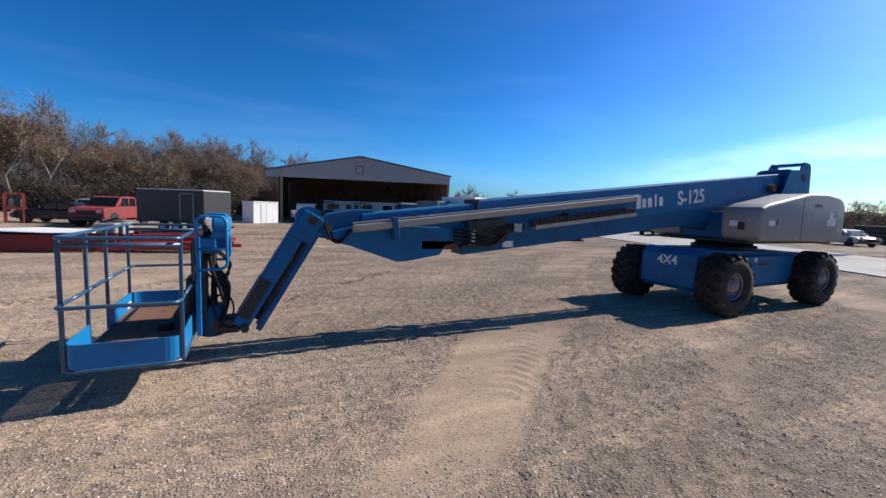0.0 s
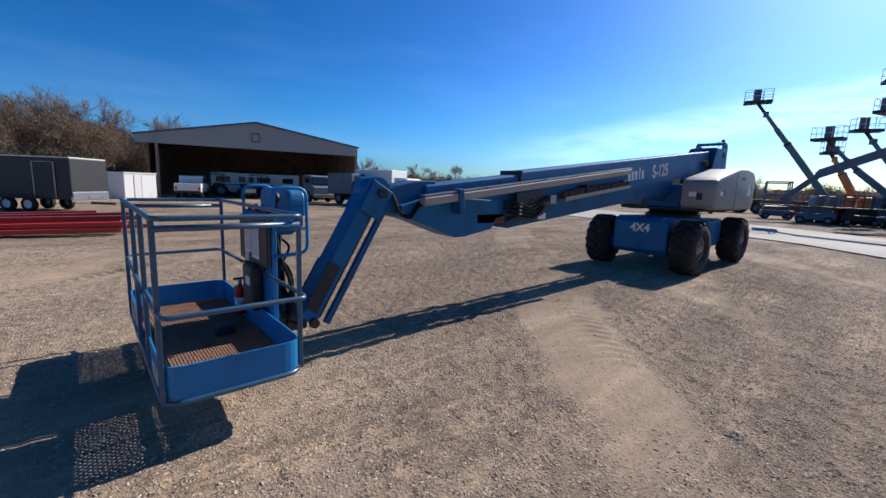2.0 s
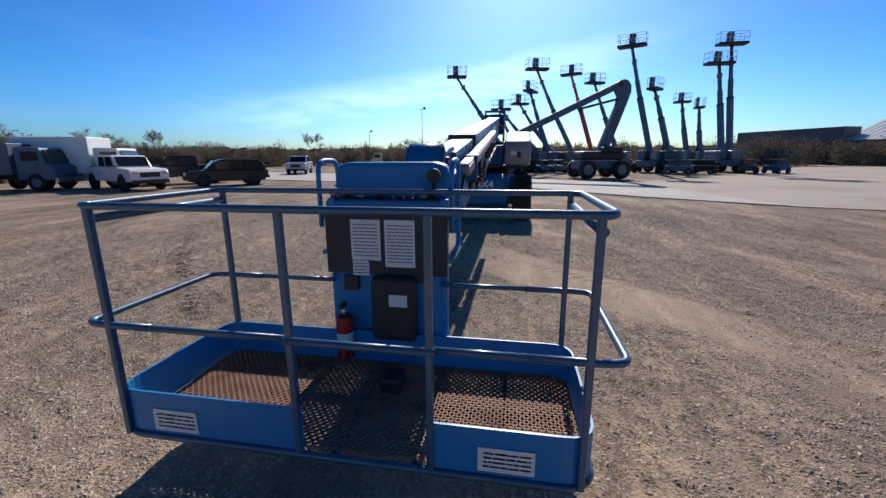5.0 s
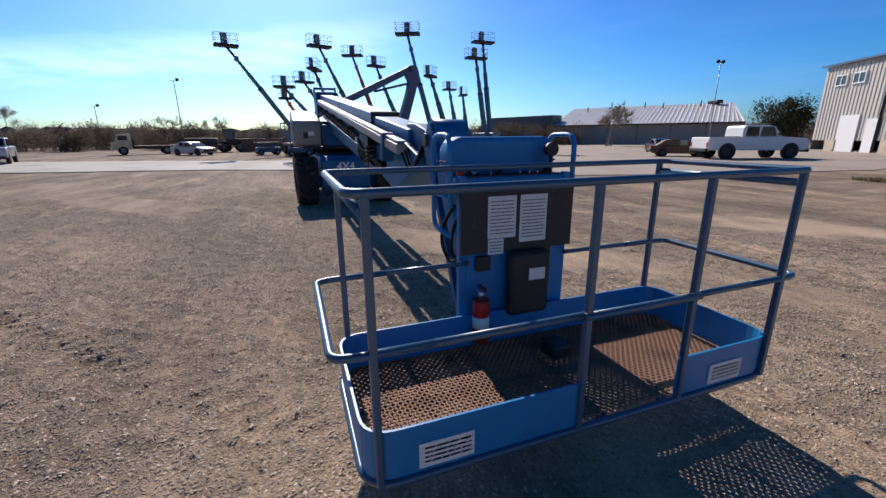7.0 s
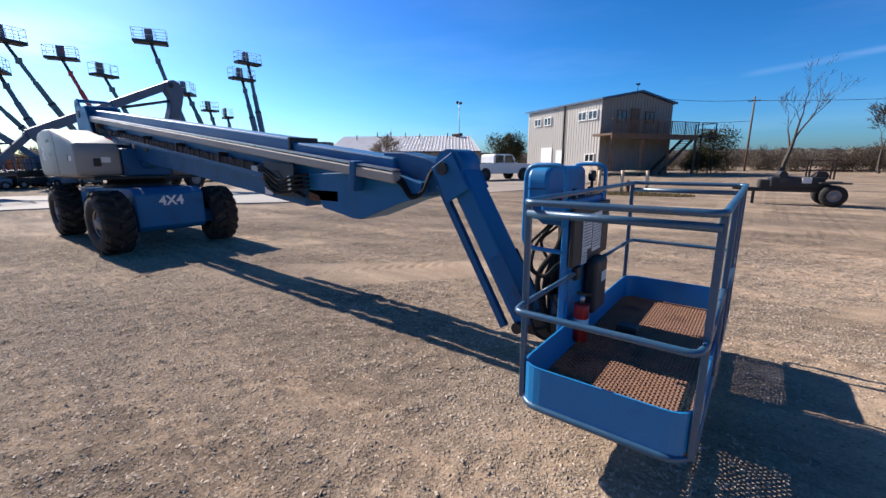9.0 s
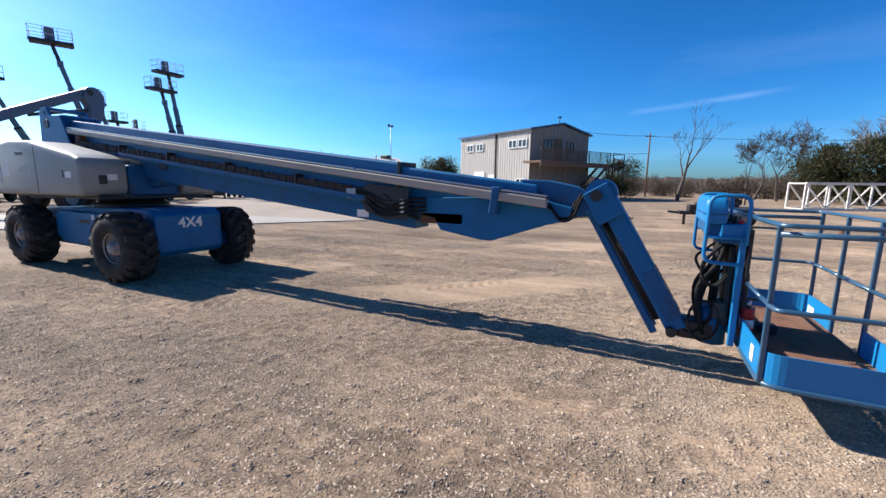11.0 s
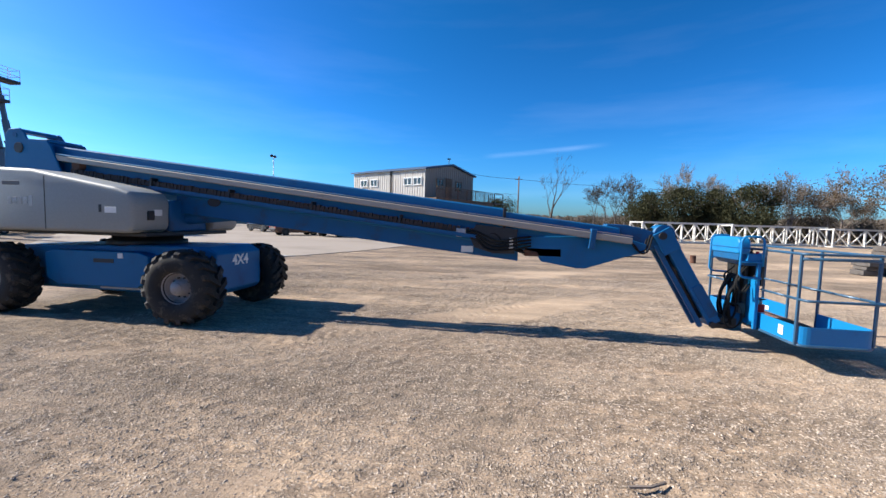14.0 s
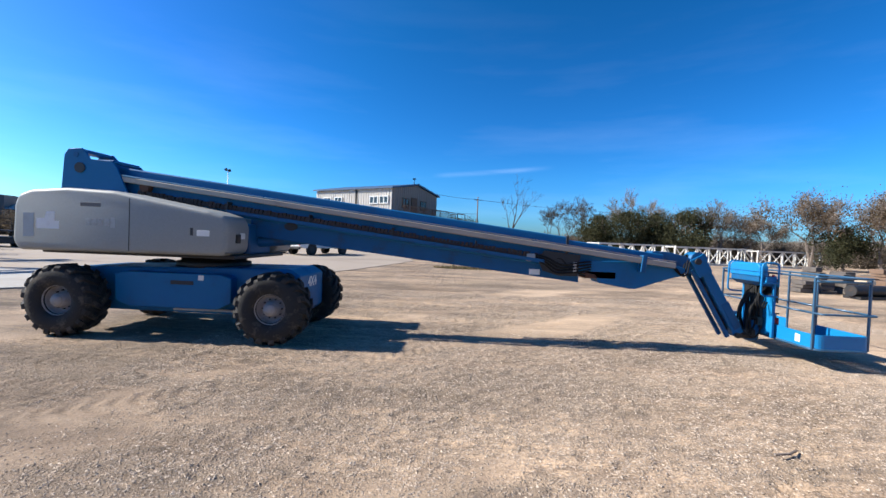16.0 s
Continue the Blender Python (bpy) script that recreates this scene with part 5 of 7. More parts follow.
cont = thing("shipping_container", "white corrugated shipping container", "container", (-18.9, 29.7, 0), 15)
bm = bmesh.new()
ribbed_wall(bm, (3, -1.2), (-3, -1.2), 0.1, 2.6, 0.28, -0.04)
ribbed_wall(bm, (-3, 1.2), (3, 1.2), 0.1, 2.6, 0.28, -0.04)
part("side_panel", bm, WHITE, cont)
part("side_sheet", boxed((-0.4, -1.21, 1.12), (5.2, 0.04, 1.95), bevel=0.01), CAR_WHITE, cont, "flat white sheet over the ribs")
part("roof", boxed((0, 0, 2.6), (6.0, 2.4, 0.06)), WHITE, cont)
part("floor", boxed((0, 0, 0.1), (6.0, 2.4, 0.14)), DARK_STEEL, cont)
for s in (-1, 1):
    part("end_door", boxed((s * 2.96, 0, 1.35), (0.06, 2.3, 2.45), bevel=0.01), WHITE, cont)
    for y in (-1.17, 1.17):
        part("corner_post", boxed((s * 2.95, y, 1.33), (0.12, 0.1, 2.6)), WHITE, cont)


def vehicle(loc, turn, style, paint, name, label, group=""):
    """A parked car, van or pickup from its side outline: front towards +x."""
    t = thing(name, label, name.replace("_", " "), loc, turn, group)
    dims = {"pickup": (5.8, 1.96), "suv": (4.8, 1.88), "car": (4.6, 1.8)}[style]
    L, W = dims
    h = L / 2
    if style == "pickup":
        low = [(-h, 0.62), (-h + 0.03, 1.27), (-0.7, 1.29), (1.1, 1.3), (1.4, 1.27), (h - 0.2, 1.19), (h, 1.02), (h, 0.58), (h - 0.25, 0.5), (-h + 0.25, 0.52)]
        cab = [(-0.95, 1.26), (-0.9, 1.86), (-0.72, 1.94), (0.65, 1.93), (0.84, 1.86), (1.4, 1.28)]
        wheels = (-1.75, 1.85)
    elif style == "suv":
        low = [(-h, 0.55), (-h + 0.05, 1.0), (1.2, 1.02), (h - 0.2, 0.92), (h, 0.75), (h, 0.42), (h - 0.3, 0.3), (-h + 0.3, 0.32)]
        cab = [(-h + 0.08, 0.98), (-h + 0.3, 1.55), (-h + 0.7, 1.68), (0.3, 1.68), (0.6, 1.6), (1.3, 1.0)]
        wheels = (-1.45, 1.45)
    else:
        low = [(-h, 0.5), (-h + 0.05, 0.92), (1.2, 0.9), (h - 0.2, 0.78), (h, 0.62), (h, 0.36), (h - 0.3, 0.26), (-h + 0.3, 0.28)]
        cab = [(-1.9, 0.9), (-1.2, 1.38), (-0.7, 1.45), (0.1, 1.42), (0.4, 1.34), (1.15, 0.9)]
        wheels = (-1.35, 1.42)
    part("body", prismed(low, -W / 2, W / 2, "y", 0.06, 3), paint, t)
    cabin = part("cabin", prismed(cab, -W / 2 + 0.1, W / 2 - 0.1, "y", 0.08, 3), paint, t)
    zc0, zc1 = cab[0][1] + 0.06, max(p[1] for p in cab) - 0.1
    x0, x1 = cab[1][0] + 0.12, cab[-2][0] - 0.05
    mid = (x0 + x1) / 2
    for s in (-1, 1):
        y = s * (W / 2 - 0.094)
        for a, b in ((x0, mid - 0.05), (mid + 0.05, x1)):
            q = [(a, zc0), (b + (0.18 if b == x1 else 0), zc0), (b, zc1), (a + 0.06, zc1)]
            part("side_window", prismed(q, min(y, y + s * 0.008), max(y, y + s * 0.008), "y"), GLASS_DARK, t)
        part("headlight", boxed((h - 0.04, s * (W / 2 - 0.28), 0.98 if style == "pickup" else 0.75), (0.1, 0.3, 0.18), bevel=0.02), STEEL, t)
        part("tail_light", boxed((-h + 0.03, s * (W / 2 - 0.14), 0.85), (0.08, 0.14, 0.28), bevel=0.02), RED, t)
        part("mirror", boxed((x1 + 0.25, s * (W / 2 + 0.05), zc0 + 0.1), (0.1, 0.18, 0.14), bevel=0.02), BLACK, t)
        for x in wheels:
            w = new("wheel")
            w.parent = t
            rr = {"pickup": 0.42, "suv": 0.38, "car": 0.33}[style]
            # flat black disc painted in for the shaded hollow round the wheel
            part("wheel_arch", tubed([(x, s * (W / 2 - 0.02), rr + 0.03), (x, s * (W / 2 + 0.006), rr + 0.03)], rr * 1.18, 22), BLACK, t)
            w.matrix_basis = Matrix.Translation((x, s * (W / 2 - 0.1), rr))
            bm = bmesh.new()
            revolve(bm, [(rr * 0.6, -0.11), (rr - 0.02, -0.12), (rr, -0.08), (rr, 0.08), (rr - 0.02, 0.12), (rr * 0.6, 0.11)], 22)
            part("tyre", bm, RUBBER, w)
            bm = bmesh.new()
            revolve(bm, [(0.0, s * 0.07), (rr * 0.3, s * 0.09), (rr * 0.62, s * 0.1)], 18)
            part("rim", bm, CAR_SILVER, w)
    fx = cab[-1][0] - cab[-2][0]
    part("windscreen", prismed([(cab[-2][0] + fx * 0.12 + 0.02, zc1), (cab[-1][0] - fx * 0.12 + 0.02, zc0), (cab[-1][0] - fx * 0.12 + 0.035, zc0 + 0.02), (cab[-2][0] + fx * 0.12 + 0.035, zc1 + 0.02)], -W / 2 + 0.2, W / 2 - 0.2, "y"), GLASS_DARK, t)
    part("grille", boxed((h + 0.005, 0, 0.88 if style == "pickup" else 0.62), (0.05, W * 0.5, 0.26 if style == "pickup" else 0.14), bevel=0.02), BLACK, t)
    part("bumper", boxed((h + 0.02, 0, 0.5), (0.12, W - 0.1, 0.2), bevel=0.04), BLACK, t)
    part("bumper", boxed((-h - 0.02, 0, 0.55), (0.12, W - 0.1, 0.2), bevel=0.04), BLACK, t)
    if style == "pickup":
        # the bed is closed; a black slab stands in for its dark hollow
        part("bed_opening", boxed((-1.9, 0, 1.28), (1.75, W - 0.24, 0.06)), BLACK, t)
    return t


vehicle((18.4, -31.4, 0), 248, "pickup", CAR_WHITE, "pickup_truck", "white crew cab pickup parked on the concrete apron").scale = (1.26, 1.2, 1.26)
vehicle((30.5, -36.0, 0), 150, "car", CAR_DARK, "parked_car", "dark car parked behind the pickup")
vehicle((20.6, 17.9, 0), 135, "suv", CAR_DARK, "parked_car", "black hatchback parked on the gravel")
vehicle((22.0, 22.4, 0), 132, "pickup", CAR_DARK, "pickup_truck", "dark pickup parked on the gravel edge")
vehicle((38.4, 22.6, 0), 200, "pickup", CAR_SILVER, "pickup_truck", "dusty pale truck by the concrete drive")
vehicle((23.2, -30.1, 0), 230, "car", BROWN, "parked_car", "dark maroon car parked beside the white pickup")
vehicle((49.7, 11.4, 0), 234, "car", CAR_SILVER, "parked_car", "silver car glinting beyond the drive")
vehicle((-8.5, 28.6, 0), 255, "pickup", OLD_RED, "pickup_truck", "dull red pickup among parked cars under the trees")
vehicle((-12.0, 30.8, 0), 165, "car", CAR_DARK, "parked_car", "dark car under the bare trees")
vehicle((5.2, 38.6, 0), 73, "pickup", CAR_WHITE, "pickup_truck", "white pickup backed up to the shed opening")

# ---- shed contents and trucks ----
def small_wheel(parent, x, y, r, w, n=20, hub=True):
    wl_ = new("wheel")
    wl_.parent = parent
    wl_.matrix_basis = Matrix.Translation((x, y, r))
    bm = bmesh.new()
    revolve(bm, [(r * 0.55, -w / 2), (r * 0.93, -w / 2), (r, -w * 0.35), (r, w * 0.35), (r * 0.93, w / 2), (r * 0.55, w / 2)], n)
    part("tyre", bm, RUBBER, wl_)
    bm = bmesh.new()
    s = 1 if y > 0 else -1
    revolve(bm, [(0.0, s * w * 0.42), (r * 0.25, s * w * 0.4), (r * 0.3, s * w * 0.2), (r * 0.57, s * w * 0.35)], 16)
    part("rim", bm, RIM, wl_)
    return wl_


rv = thing("motorhome", "long white motorhome parked inside the shed", "motorhome", (12.0, 43.0, 0), -12)
part("body", boxed((0, 0, 1.45), (8.6, 2.4, 1.95), bevel=0.12, seg=3), CREAM, rv)
for x, w in ((-3.2, 1.3), (-1.45, 0.6), (-0.55, 0.5), (0.7, 1.2), (3.1, 1.1)):
    part("window", boxed((x, -1.21, 1.75), (w, 0.03, 0.55), bevel=0.03), GLASS_DARK, rv)
part("stripe", boxed((0, -1.212, 1.2), (8.4, 0.02, 0.1)), TRIM_BLUE, rv)
part("door", boxed((1.95, -1.215, 1.4), (0.7, 0.03, 1.7), bevel=0.03), CREAM, rv)
for x in (-3.0, 2.9):
    for s in (-1, 1):
        small_wheel(rv, x, s * 1.05, 0.45, 0.28)


def tractor(loc, turn, paint, label):
    t = thing("tractor", label, "tractor", loc, turn, "machines in the shed")
    part("bonnet", boxed((0.9, 0, 1.05), (1.5, 0.6, 0.6), bevel=0.08, seg=3), paint, t)
    part("seat", boxed((-0.5, 0, 1.1), (0.5, 0.5, 0.5), bevel=0.06), BLACK, t)
    for x in (-0.95, 0.25):
        for s in (-1, 1):
            part("canopy_post", bar((x, s * 0.5, 0.9), (x, s * 0.5, 2.2), 0.06, 0.06), BLACK, t)
    part("canopy", boxed((-0.35, 0, 2.22), (1.5, 1.2, 0.08), bevel=0.02), BLACK, t)
    part("frame", boxed((0.3, 0, 0.65), (2.4, 0.5, 0.35), bevel=0.04), DARK_STEEL, t)
    for s in (-1, 1):
        small_wheel(t, -0.6, s * 0.75, 0.62, 0.4)
        small_wheel(t, 1.4, s * 0.62, 0.4, 0.25)
    return t


tractor((7.4, 41.6, 0), 180, TEAL, "dark compact tractor with a canopy under the shed")
tractor((11.2, 40.2, 0), 200, DARK_STEEL, "grey utility tractor under the shed")
atv = thing("utility_vehicle", "small utility vehicle with a chrome guard in the shed mouth", "utility vehicle", (9.4, 37.2, 0), -95)
part("body", boxed((0, 0, 0.65), (2.2, 1.2, 0.5), bevel=0.08), BLACK, atv)
part("guard", boxed((1.2, 0, 0.75), (0.06, 1.1, 0.35), bevel=0.02), STEEL, atv)
for x in (-0.7, 0.7):
    for s in (-1, 1):
        small_wheel(atv, x, s * 0.6, 0.34, 0.25)


def truck(loc, turn, paint, box_paint, L, H, name, label):
    """A lorry with a cab and a box or deck behind it; front towards +x."""
    t = thing(name, label, "truck", loc, turn)
    part("frame", boxed((0, 0, 0.75), (L, 0.9, 0.22)), DARK_STEEL, t)
    part("cab", prismed([(L / 2 - 1.9, 0.6), (L / 2, 0.6), (L / 2, 1.35), (L / 2 - 0.35, 1.5), (L / 2 - 0.6, 2.35), (L / 2 - 1.8, 2.4), (L / 2 - 1.9, 2.3)], -1.05, 1.05, "y", 0.07, 3), paint, t)
    part("windscreen", prismed([(L / 2 - 0.32, 1.55), (L / 2 - 0.54, 2.22), (L / 2 - 0.51, 2.24), (L / 2 - 0.29, 1.57)], -0.9, 0.9, "y"), GLASS_DARK, t)
    for s in (-1, 1):
        part("side_window", boxed((L / 2 - 1.1, s * 1.045, 1.9), (0.9, 0.03, 0.5), bevel=0.02), GLASS_DARK, t)
    if H > 0:
        part("box_body", boxed((-1.0, 0, 0.9 + H / 2), (L - 2.1, 2.3, H), bevel=0.04), box_paint, t)
    else:
        part("deck", boxed((-1.0, 0, 0.95), (L - 2.1, 2.3, 0.14), bevel=0.02), box_paint, t)
        part("headboard", boxed((L / 2 - 2.1, 0, 1.5), (0.1, 2.2, 1.2), bevel=0.02), box_paint, t)
    for x in (-L / 2 + 1.3, L / 2 - 1.0):
        for s in (-1, 1):
            small_wheel(t, x, s * 0.95, 0.48, 0.28)
    part("bumper", boxed((L / 2 + 0.06, 0, 0.6), (0.15, 2.1, 0.3), bevel=0.04), STEEL, t)
    return t


truck((15.4, 26.9, 0), -75, FAR_BLUE, FAR_BLUE, 5.0, 1.7, "service_truck", "blue service truck beside the shed")
truck((13.7, 32.4, 0), -85, FAR_BLUE, DARK_STEEL, 4.5, 0, "flatbed_truck", "blue cab flatbed truck in the shed mouth")
truck((17.6, 25.2, 0), -70, WHITE, WHITE, 6.0, 2.1, "box_truck", "white box truck parked beyond the shed")
vehicle((16.9, 21.7, 0), 250, "pickup", CAR_WHITE, "pickup_truck", "white pickup with a dark tonneau beside the box truck")
vehicle((-11.0, 38.0, 0), 8, "suv", CAR_SILVER, "parked_car", "dusty pale wagon under the bare trees")


# ---- machines far off ----
def far_lift(base, tip, paint, label, turn=0.0, mid=0.55, sag=0.0, basket_turn=0.0, w=1.2):
    """A raised boom lift: chassis and turret at base (x, y), platform floor at tip (x, y, z)."""
    t = thing("boom_lift", label, "boom lift", (base[0], base[1], 0), turn, "raised boom lifts in the yard row")
    inv = Matrix.Rotation(-radians(turn), 3, "Z")
    tl = inv @ Vector((tip[0] - base[0], tip[1] - base[1], 0))
    tl.z = tip[2]
    part("chassis", boxed((0, 0, 0.95), (3.7, 2.0, 0.65), bevel=0.06), paint, t)
    for x in (-1.4, 1.4):
        for s in (-1, 1):
            small_wheel(t, x, s * 1.1, 0.56, 0.42)
    part("turret", boxed((0.1, 0.6, 1.8), (3.2, 0.7, 0.95), bevel=0.12, seg=3), paint, t)
    part("turret", boxed((0.1, -0.6, 1.8), (3.2, 0.7, 0.95), bevel=0.12, seg=3), GREY_HOOD if paint is not ORANGE else paint, t)
    part("turntable", tubed([(0, 0, 1.25), (0, 0, 1.42)], 0.65, 20), DARK_STEEL, t)
    foot = Vector((0, 0, 2.0))
    knee = foot.lerp(tl, mid) + Vector((0, 0, sag))
    jib = foot.lerp(tl, 0.87) + Vector((0, 0, sag * 0.4))
    foot2 = foot.lerp(knee, 0.02)
    part("lower_boom", bar(foot2, knee, 0.42, 0.5), paint, t)
    part("boom_collar", bar(knee.lerp(foot, 0.03), knee.lerp(foot, -0.01), 0.46, 0.55), DARK_STEEL, t)
    stage = knee.lerp(jib, 0.5)
    part("middle_boom", bar(knee.lerp(foot, 0.08), stage, 0.33, 0.39), paint, t)
    part("upper_boom", bar(stage.lerp(knee, 0.1), jib, 0.26, 0.3), paint, t)
    part("jib", bar(jib, tl + Vector((0, 0, -0.05)), 0.2, 0.24), DARK_STEEL, t)
    part("jib_head", boxed(jib, (0.4, 0.4, 0.5), bevel=0.04), paint, t)
    part("lift_cylinder", bar((0.7, 0, 1.9), foot.lerp(knee, 0.5), 0.2, 0.2), DARK_STEEL, t)
    bt = Matrix.Rotation(radians(basket_turn), 3, "Z")

    def q(x, y, z):
        return tl + bt @ Vector((x, y, 0)) + Vector((0, 0, z))

    rb = bt.to_4x4()
    part("platform_floor", boxed(q(0, 0, 0.05), (1.1, w + 0.06, 0.26), rb, 0.02), BLACK, t)
    for z in (0.6, 1.15):
        for a, b in (((-0.52, -w / 2), (-0.52, w / 2)), ((0.52, -w / 2), (0.52, w / 2)), ((-0.52, -w / 2), (0.52, -w / 2)), ((-0.52, w / 2), (0.52, w / 2))):
            part("guard_rail", bar(q(*a, z), q(*b, z), 0.036, 0.036), paint if paint in (RED, ORANGE) else CREAM, t)
    for x in (-0.52, 0.52):
        for k in range(4):
            y = -w / 2 + w * k / 3
            part("guard_post", bar(q(x, y, 0), q(x, y, 1.15), 0.036, 0.036), paint if paint in (RED, ORANGE) else CREAM, t)
    part("control_box", boxed(q(0.3, 0.1, 0.75), (0.36, 0.62, 1.1), rb, 0.06), HAZED_NAVY, t)
    return t


C4 = Vector((-3.35, -1.98, 1.76))


def polar(az, dist):
    return (C4.x + dist * math.cos(radians(az)), C4.y + dist * math.sin(radians(az)))


LIFTS = [
    # base, platform floor, platform width, paint, words
    ((46.6, 0.3), (47.0, 6.4, 10.9), 2.4, TEAL, "dark green boom lift with its boom raised aslant"),
    ((48.6, -3.8), (49.6, 1.2, 7.4), 2.5, FAR_BLUE, "blue boom lift with a half-raised boom"),
    ((49.5, -5.4), (50.6, -1.1, 8.1), 2.2, TEAL, "dark boom lift with a half-raised boom"),
    ((51.6, -1.2), (52.6, 1.1, 6.4), 1.7, ORANGE, "small orange boom lift half raised"),
    ((48.6, -4.8), (49.7, -2.3, 9.4), 2.8, FAR_BLUE, "blue boom lift with a raised boom, haze in its paint"),
    ((46.9, -7.4), (48.1, -2.9, 11.6), 2.8, TEAL, "tall dark green boom lift with extended boom"),
    ((53.0, -10.6), (54.4, -7.5, 12.0), 2.8, RED, "boom lift with a red platform and dark boom"),
    ((50.5, -13.2), (52.1, -10.1, 10.5), 2.4, TEAL, "slim boom lift with a raised boom"),
    ((43.9, -14.9), (45.5, -12.5, 13.0), 3.0, FAR_BLUE, "tallest boom lift of the row, boom nearly upright"),
    ((44.4, -16.9), (45.9, -15.3, 8.7), 1.9, TEAL, "boom lift with a steep boom and covered platform"),
    ((56.0, -23.0), (57.4, -22.2, 8.6), 2.1, FAR_BLUE, "upright boom lift standing farther back"),
    ((55.5, -24.4), (56.7, -24.1, 7.8), 2.0, FAR_BLUE, "upright boom lift beside its twin"),
    ((45.5, -22.5), (46.9, -21.7, 11.2), 3.0, FAR_BLUE, "tall blue boom lift with an upright boom"),
    ((46.2, -23.6), (47.5, -22.9, 13.2), 3.1, FAR_BLUE, "tallest upright blue boom lift at the row's end"),
]
for k, (base_at, tip_at, width, paint, words) in enumerate(LIFTS):
    far_lift(base_at, tip_at, paint, words, turn=(15, -25, 40, 10, 70, 5, -10)[k % 7], sag=-0.35 if k % 3 else 0.0, basket_turn=(0, 12, -15, 8)[k % 4], w=0.9 * width)

# big articulated lift with its arms folded over
al = thing("articulated_lift", "large dark blue articulating boom lift with folded arms", "boom lift", (30.85, -7.1, 0.02), 101.8)
al.scale = (1.25, 1.3, 1.36)
part("chassis", boxed((-0.1, 0, 0.78), (2.9, 1.7, 0.5), bevel=0.08), HAZED_NAVY, al)
for x in (-1.15, 0.95):
    for s in (-1, 1):
        small_wheel(al, x, s * 1.05, 0.52, 0.4, 26)
part("turret", boxed((-0.1, 0, 1.3), (2.7, 1.5, 0.5), bevel=0.15, seg=3), DARK_STEEL, al)
part("engine_cover", boxed((-0.6, 0.7, 1.62), (1.3, 0.45, 0.3), bevel=0.1, seg=3), BLACK, al)
riser = [(0.1, 1.4), (-0.95, 4.1), (-1.02, 4.55), (-0.86, 4.8), (-0.75, 4.95), (-0.85, 5.25), (-1.05, 5.4), (-1.32, 5.44), (-1.55, 5.34), (-1.72, 5.1), (-1.74, 4.75), (-1.6, 4.3), (-0.55, 1.4)]
part("riser", prismed(riser, -0.25, 0.25, "y", 0.05), HAZED_NAVY, al)
part("elbow_pin", tubed([(-1.05, -0.3, 5.15), (-1.05, 0.3, 5.15)], 0.13, 14), DARK_STEEL, al)
part("main_boom", bar((-1.15, 0, 5.2), (5.2, 0, 2.45), 0.3, 0.36), HAZED_NAVY, al)
part("boom_tube", bar((3.6, 0, 3.14), (5.3, 0, 2.4), 0.22, 0.26), FAR_BLUE, al)
part("boom_cylinder", bar((-1.2, 0, 4.45), (1.4, 0, 3.85), 0.13, 0.13), DARK_STEEL, al)
part("jib", bar((5.2, 0, 2.4), (6.4, 0, 1.3), 0.22, 0.24), HAZED_NAVY, al)
part("platform_floor", boxed((6.6, 0, 0.95), (0.9, 2.2, 0.15), bevel=0.02), DARK_STEEL, al)
for z in (1.5, 2.05):
    for a, b in (((6.15, -1.1, z), (6.15, 1.1, z)), ((7.05, -1.1, z), (7.05, 1.1, z)), ((6.15, -1.1, z), (7.05, -1.1, z)), ((6.15, 1.1, z), (7.05, 1.1, z))):
        part("guard_rail", bar(a, b, 0.05, 0.05), HAZED_NAVY, al)
for x in (6.15, 7.05):
    for y in (-1.1, 0, 1.1):
        part("guard_post", bar((x, y, 1.0), (x, y, 2.05), 0.05, 0.05), HAZED_NAVY, al)


def scissor_lift(loc, turn, paint, label):
    t = thing("scissor_lift", label, "scissor lift", loc, turn, "low machines in the yard row")
    part("base", boxed((0, 0, 0.55), (2.4, 1.2, 0.5), bevel=0.05), paint, t)
    for k in range(3):
        for s in (-1, 1):
            for f in (-1, 1):
                part("scissor_arm", bar((-f * 0.95, s * 0.4, 0.85 + 0.12 * k), (f * 0.95, s * 0.4, 0.97 + 0.12 * k), 0.06, 0.08), paint, t)
    part("platform", boxed((0, 0, 1.3), (2.4, 1.2, 0.12), bevel=0.02), DARK_STEEL, t)
    for z in (1.85, 2.3):
        for s in (-1, 1):
            part("guard_rail", bar((-1.2, s * 0.58, z), (1.2, s * 0.58, z), 0.045, 0.045), paint, t)
            part("guard_rail", bar((s * 1.18, -0.58, z), (s * 1.18, 0.58, z), 0.045, 0.045), paint, t)
    for x in (-1.18, 0, 1.18):
        for s in (-1, 1):
            part("guard_post", bar((x, s * 0.58, 1.3), (x, s * 0.58, 2.3), 0.045, 0.045), paint, t)
    for x in (-0.85, 0.85):
        for s in (-1, 1):
            small_wheel(t, x, s * 0.6, 0.3, 0.2, 14)
    return t


rngm = random.Random(12)
for az, dist, paint in ((2.9, 45, FAR_BLUE), (1.5, 47, ORANGE), (0.1, 46, DARK_STEEL), (-2.0, 46, FAR_BLUE), (-4.3, 46, TEAL), (-18.5, 45, FAR_BLUE), (-21.1, 47, DARK_STEEL), (-25.5, 49, DARK_STEEL), (-28, 51, BLUE_DARK), (6.4, 50, FAR_BLUE)):
    scissor_lift((*polar(az, dist), 0), rngm.uniform(0, 180), paint, {FAR_BLUE: "blue scissor lift in the equipment row", ORANGE: "orange scissor lift in the equipment row", TEAL: "dark green scissor lift in the equipment row", DARK_STEEL: "grey scissor lift in the equipment row", BLUE_DARK: "dark blue scissor lift in the equipment row"}[paint])
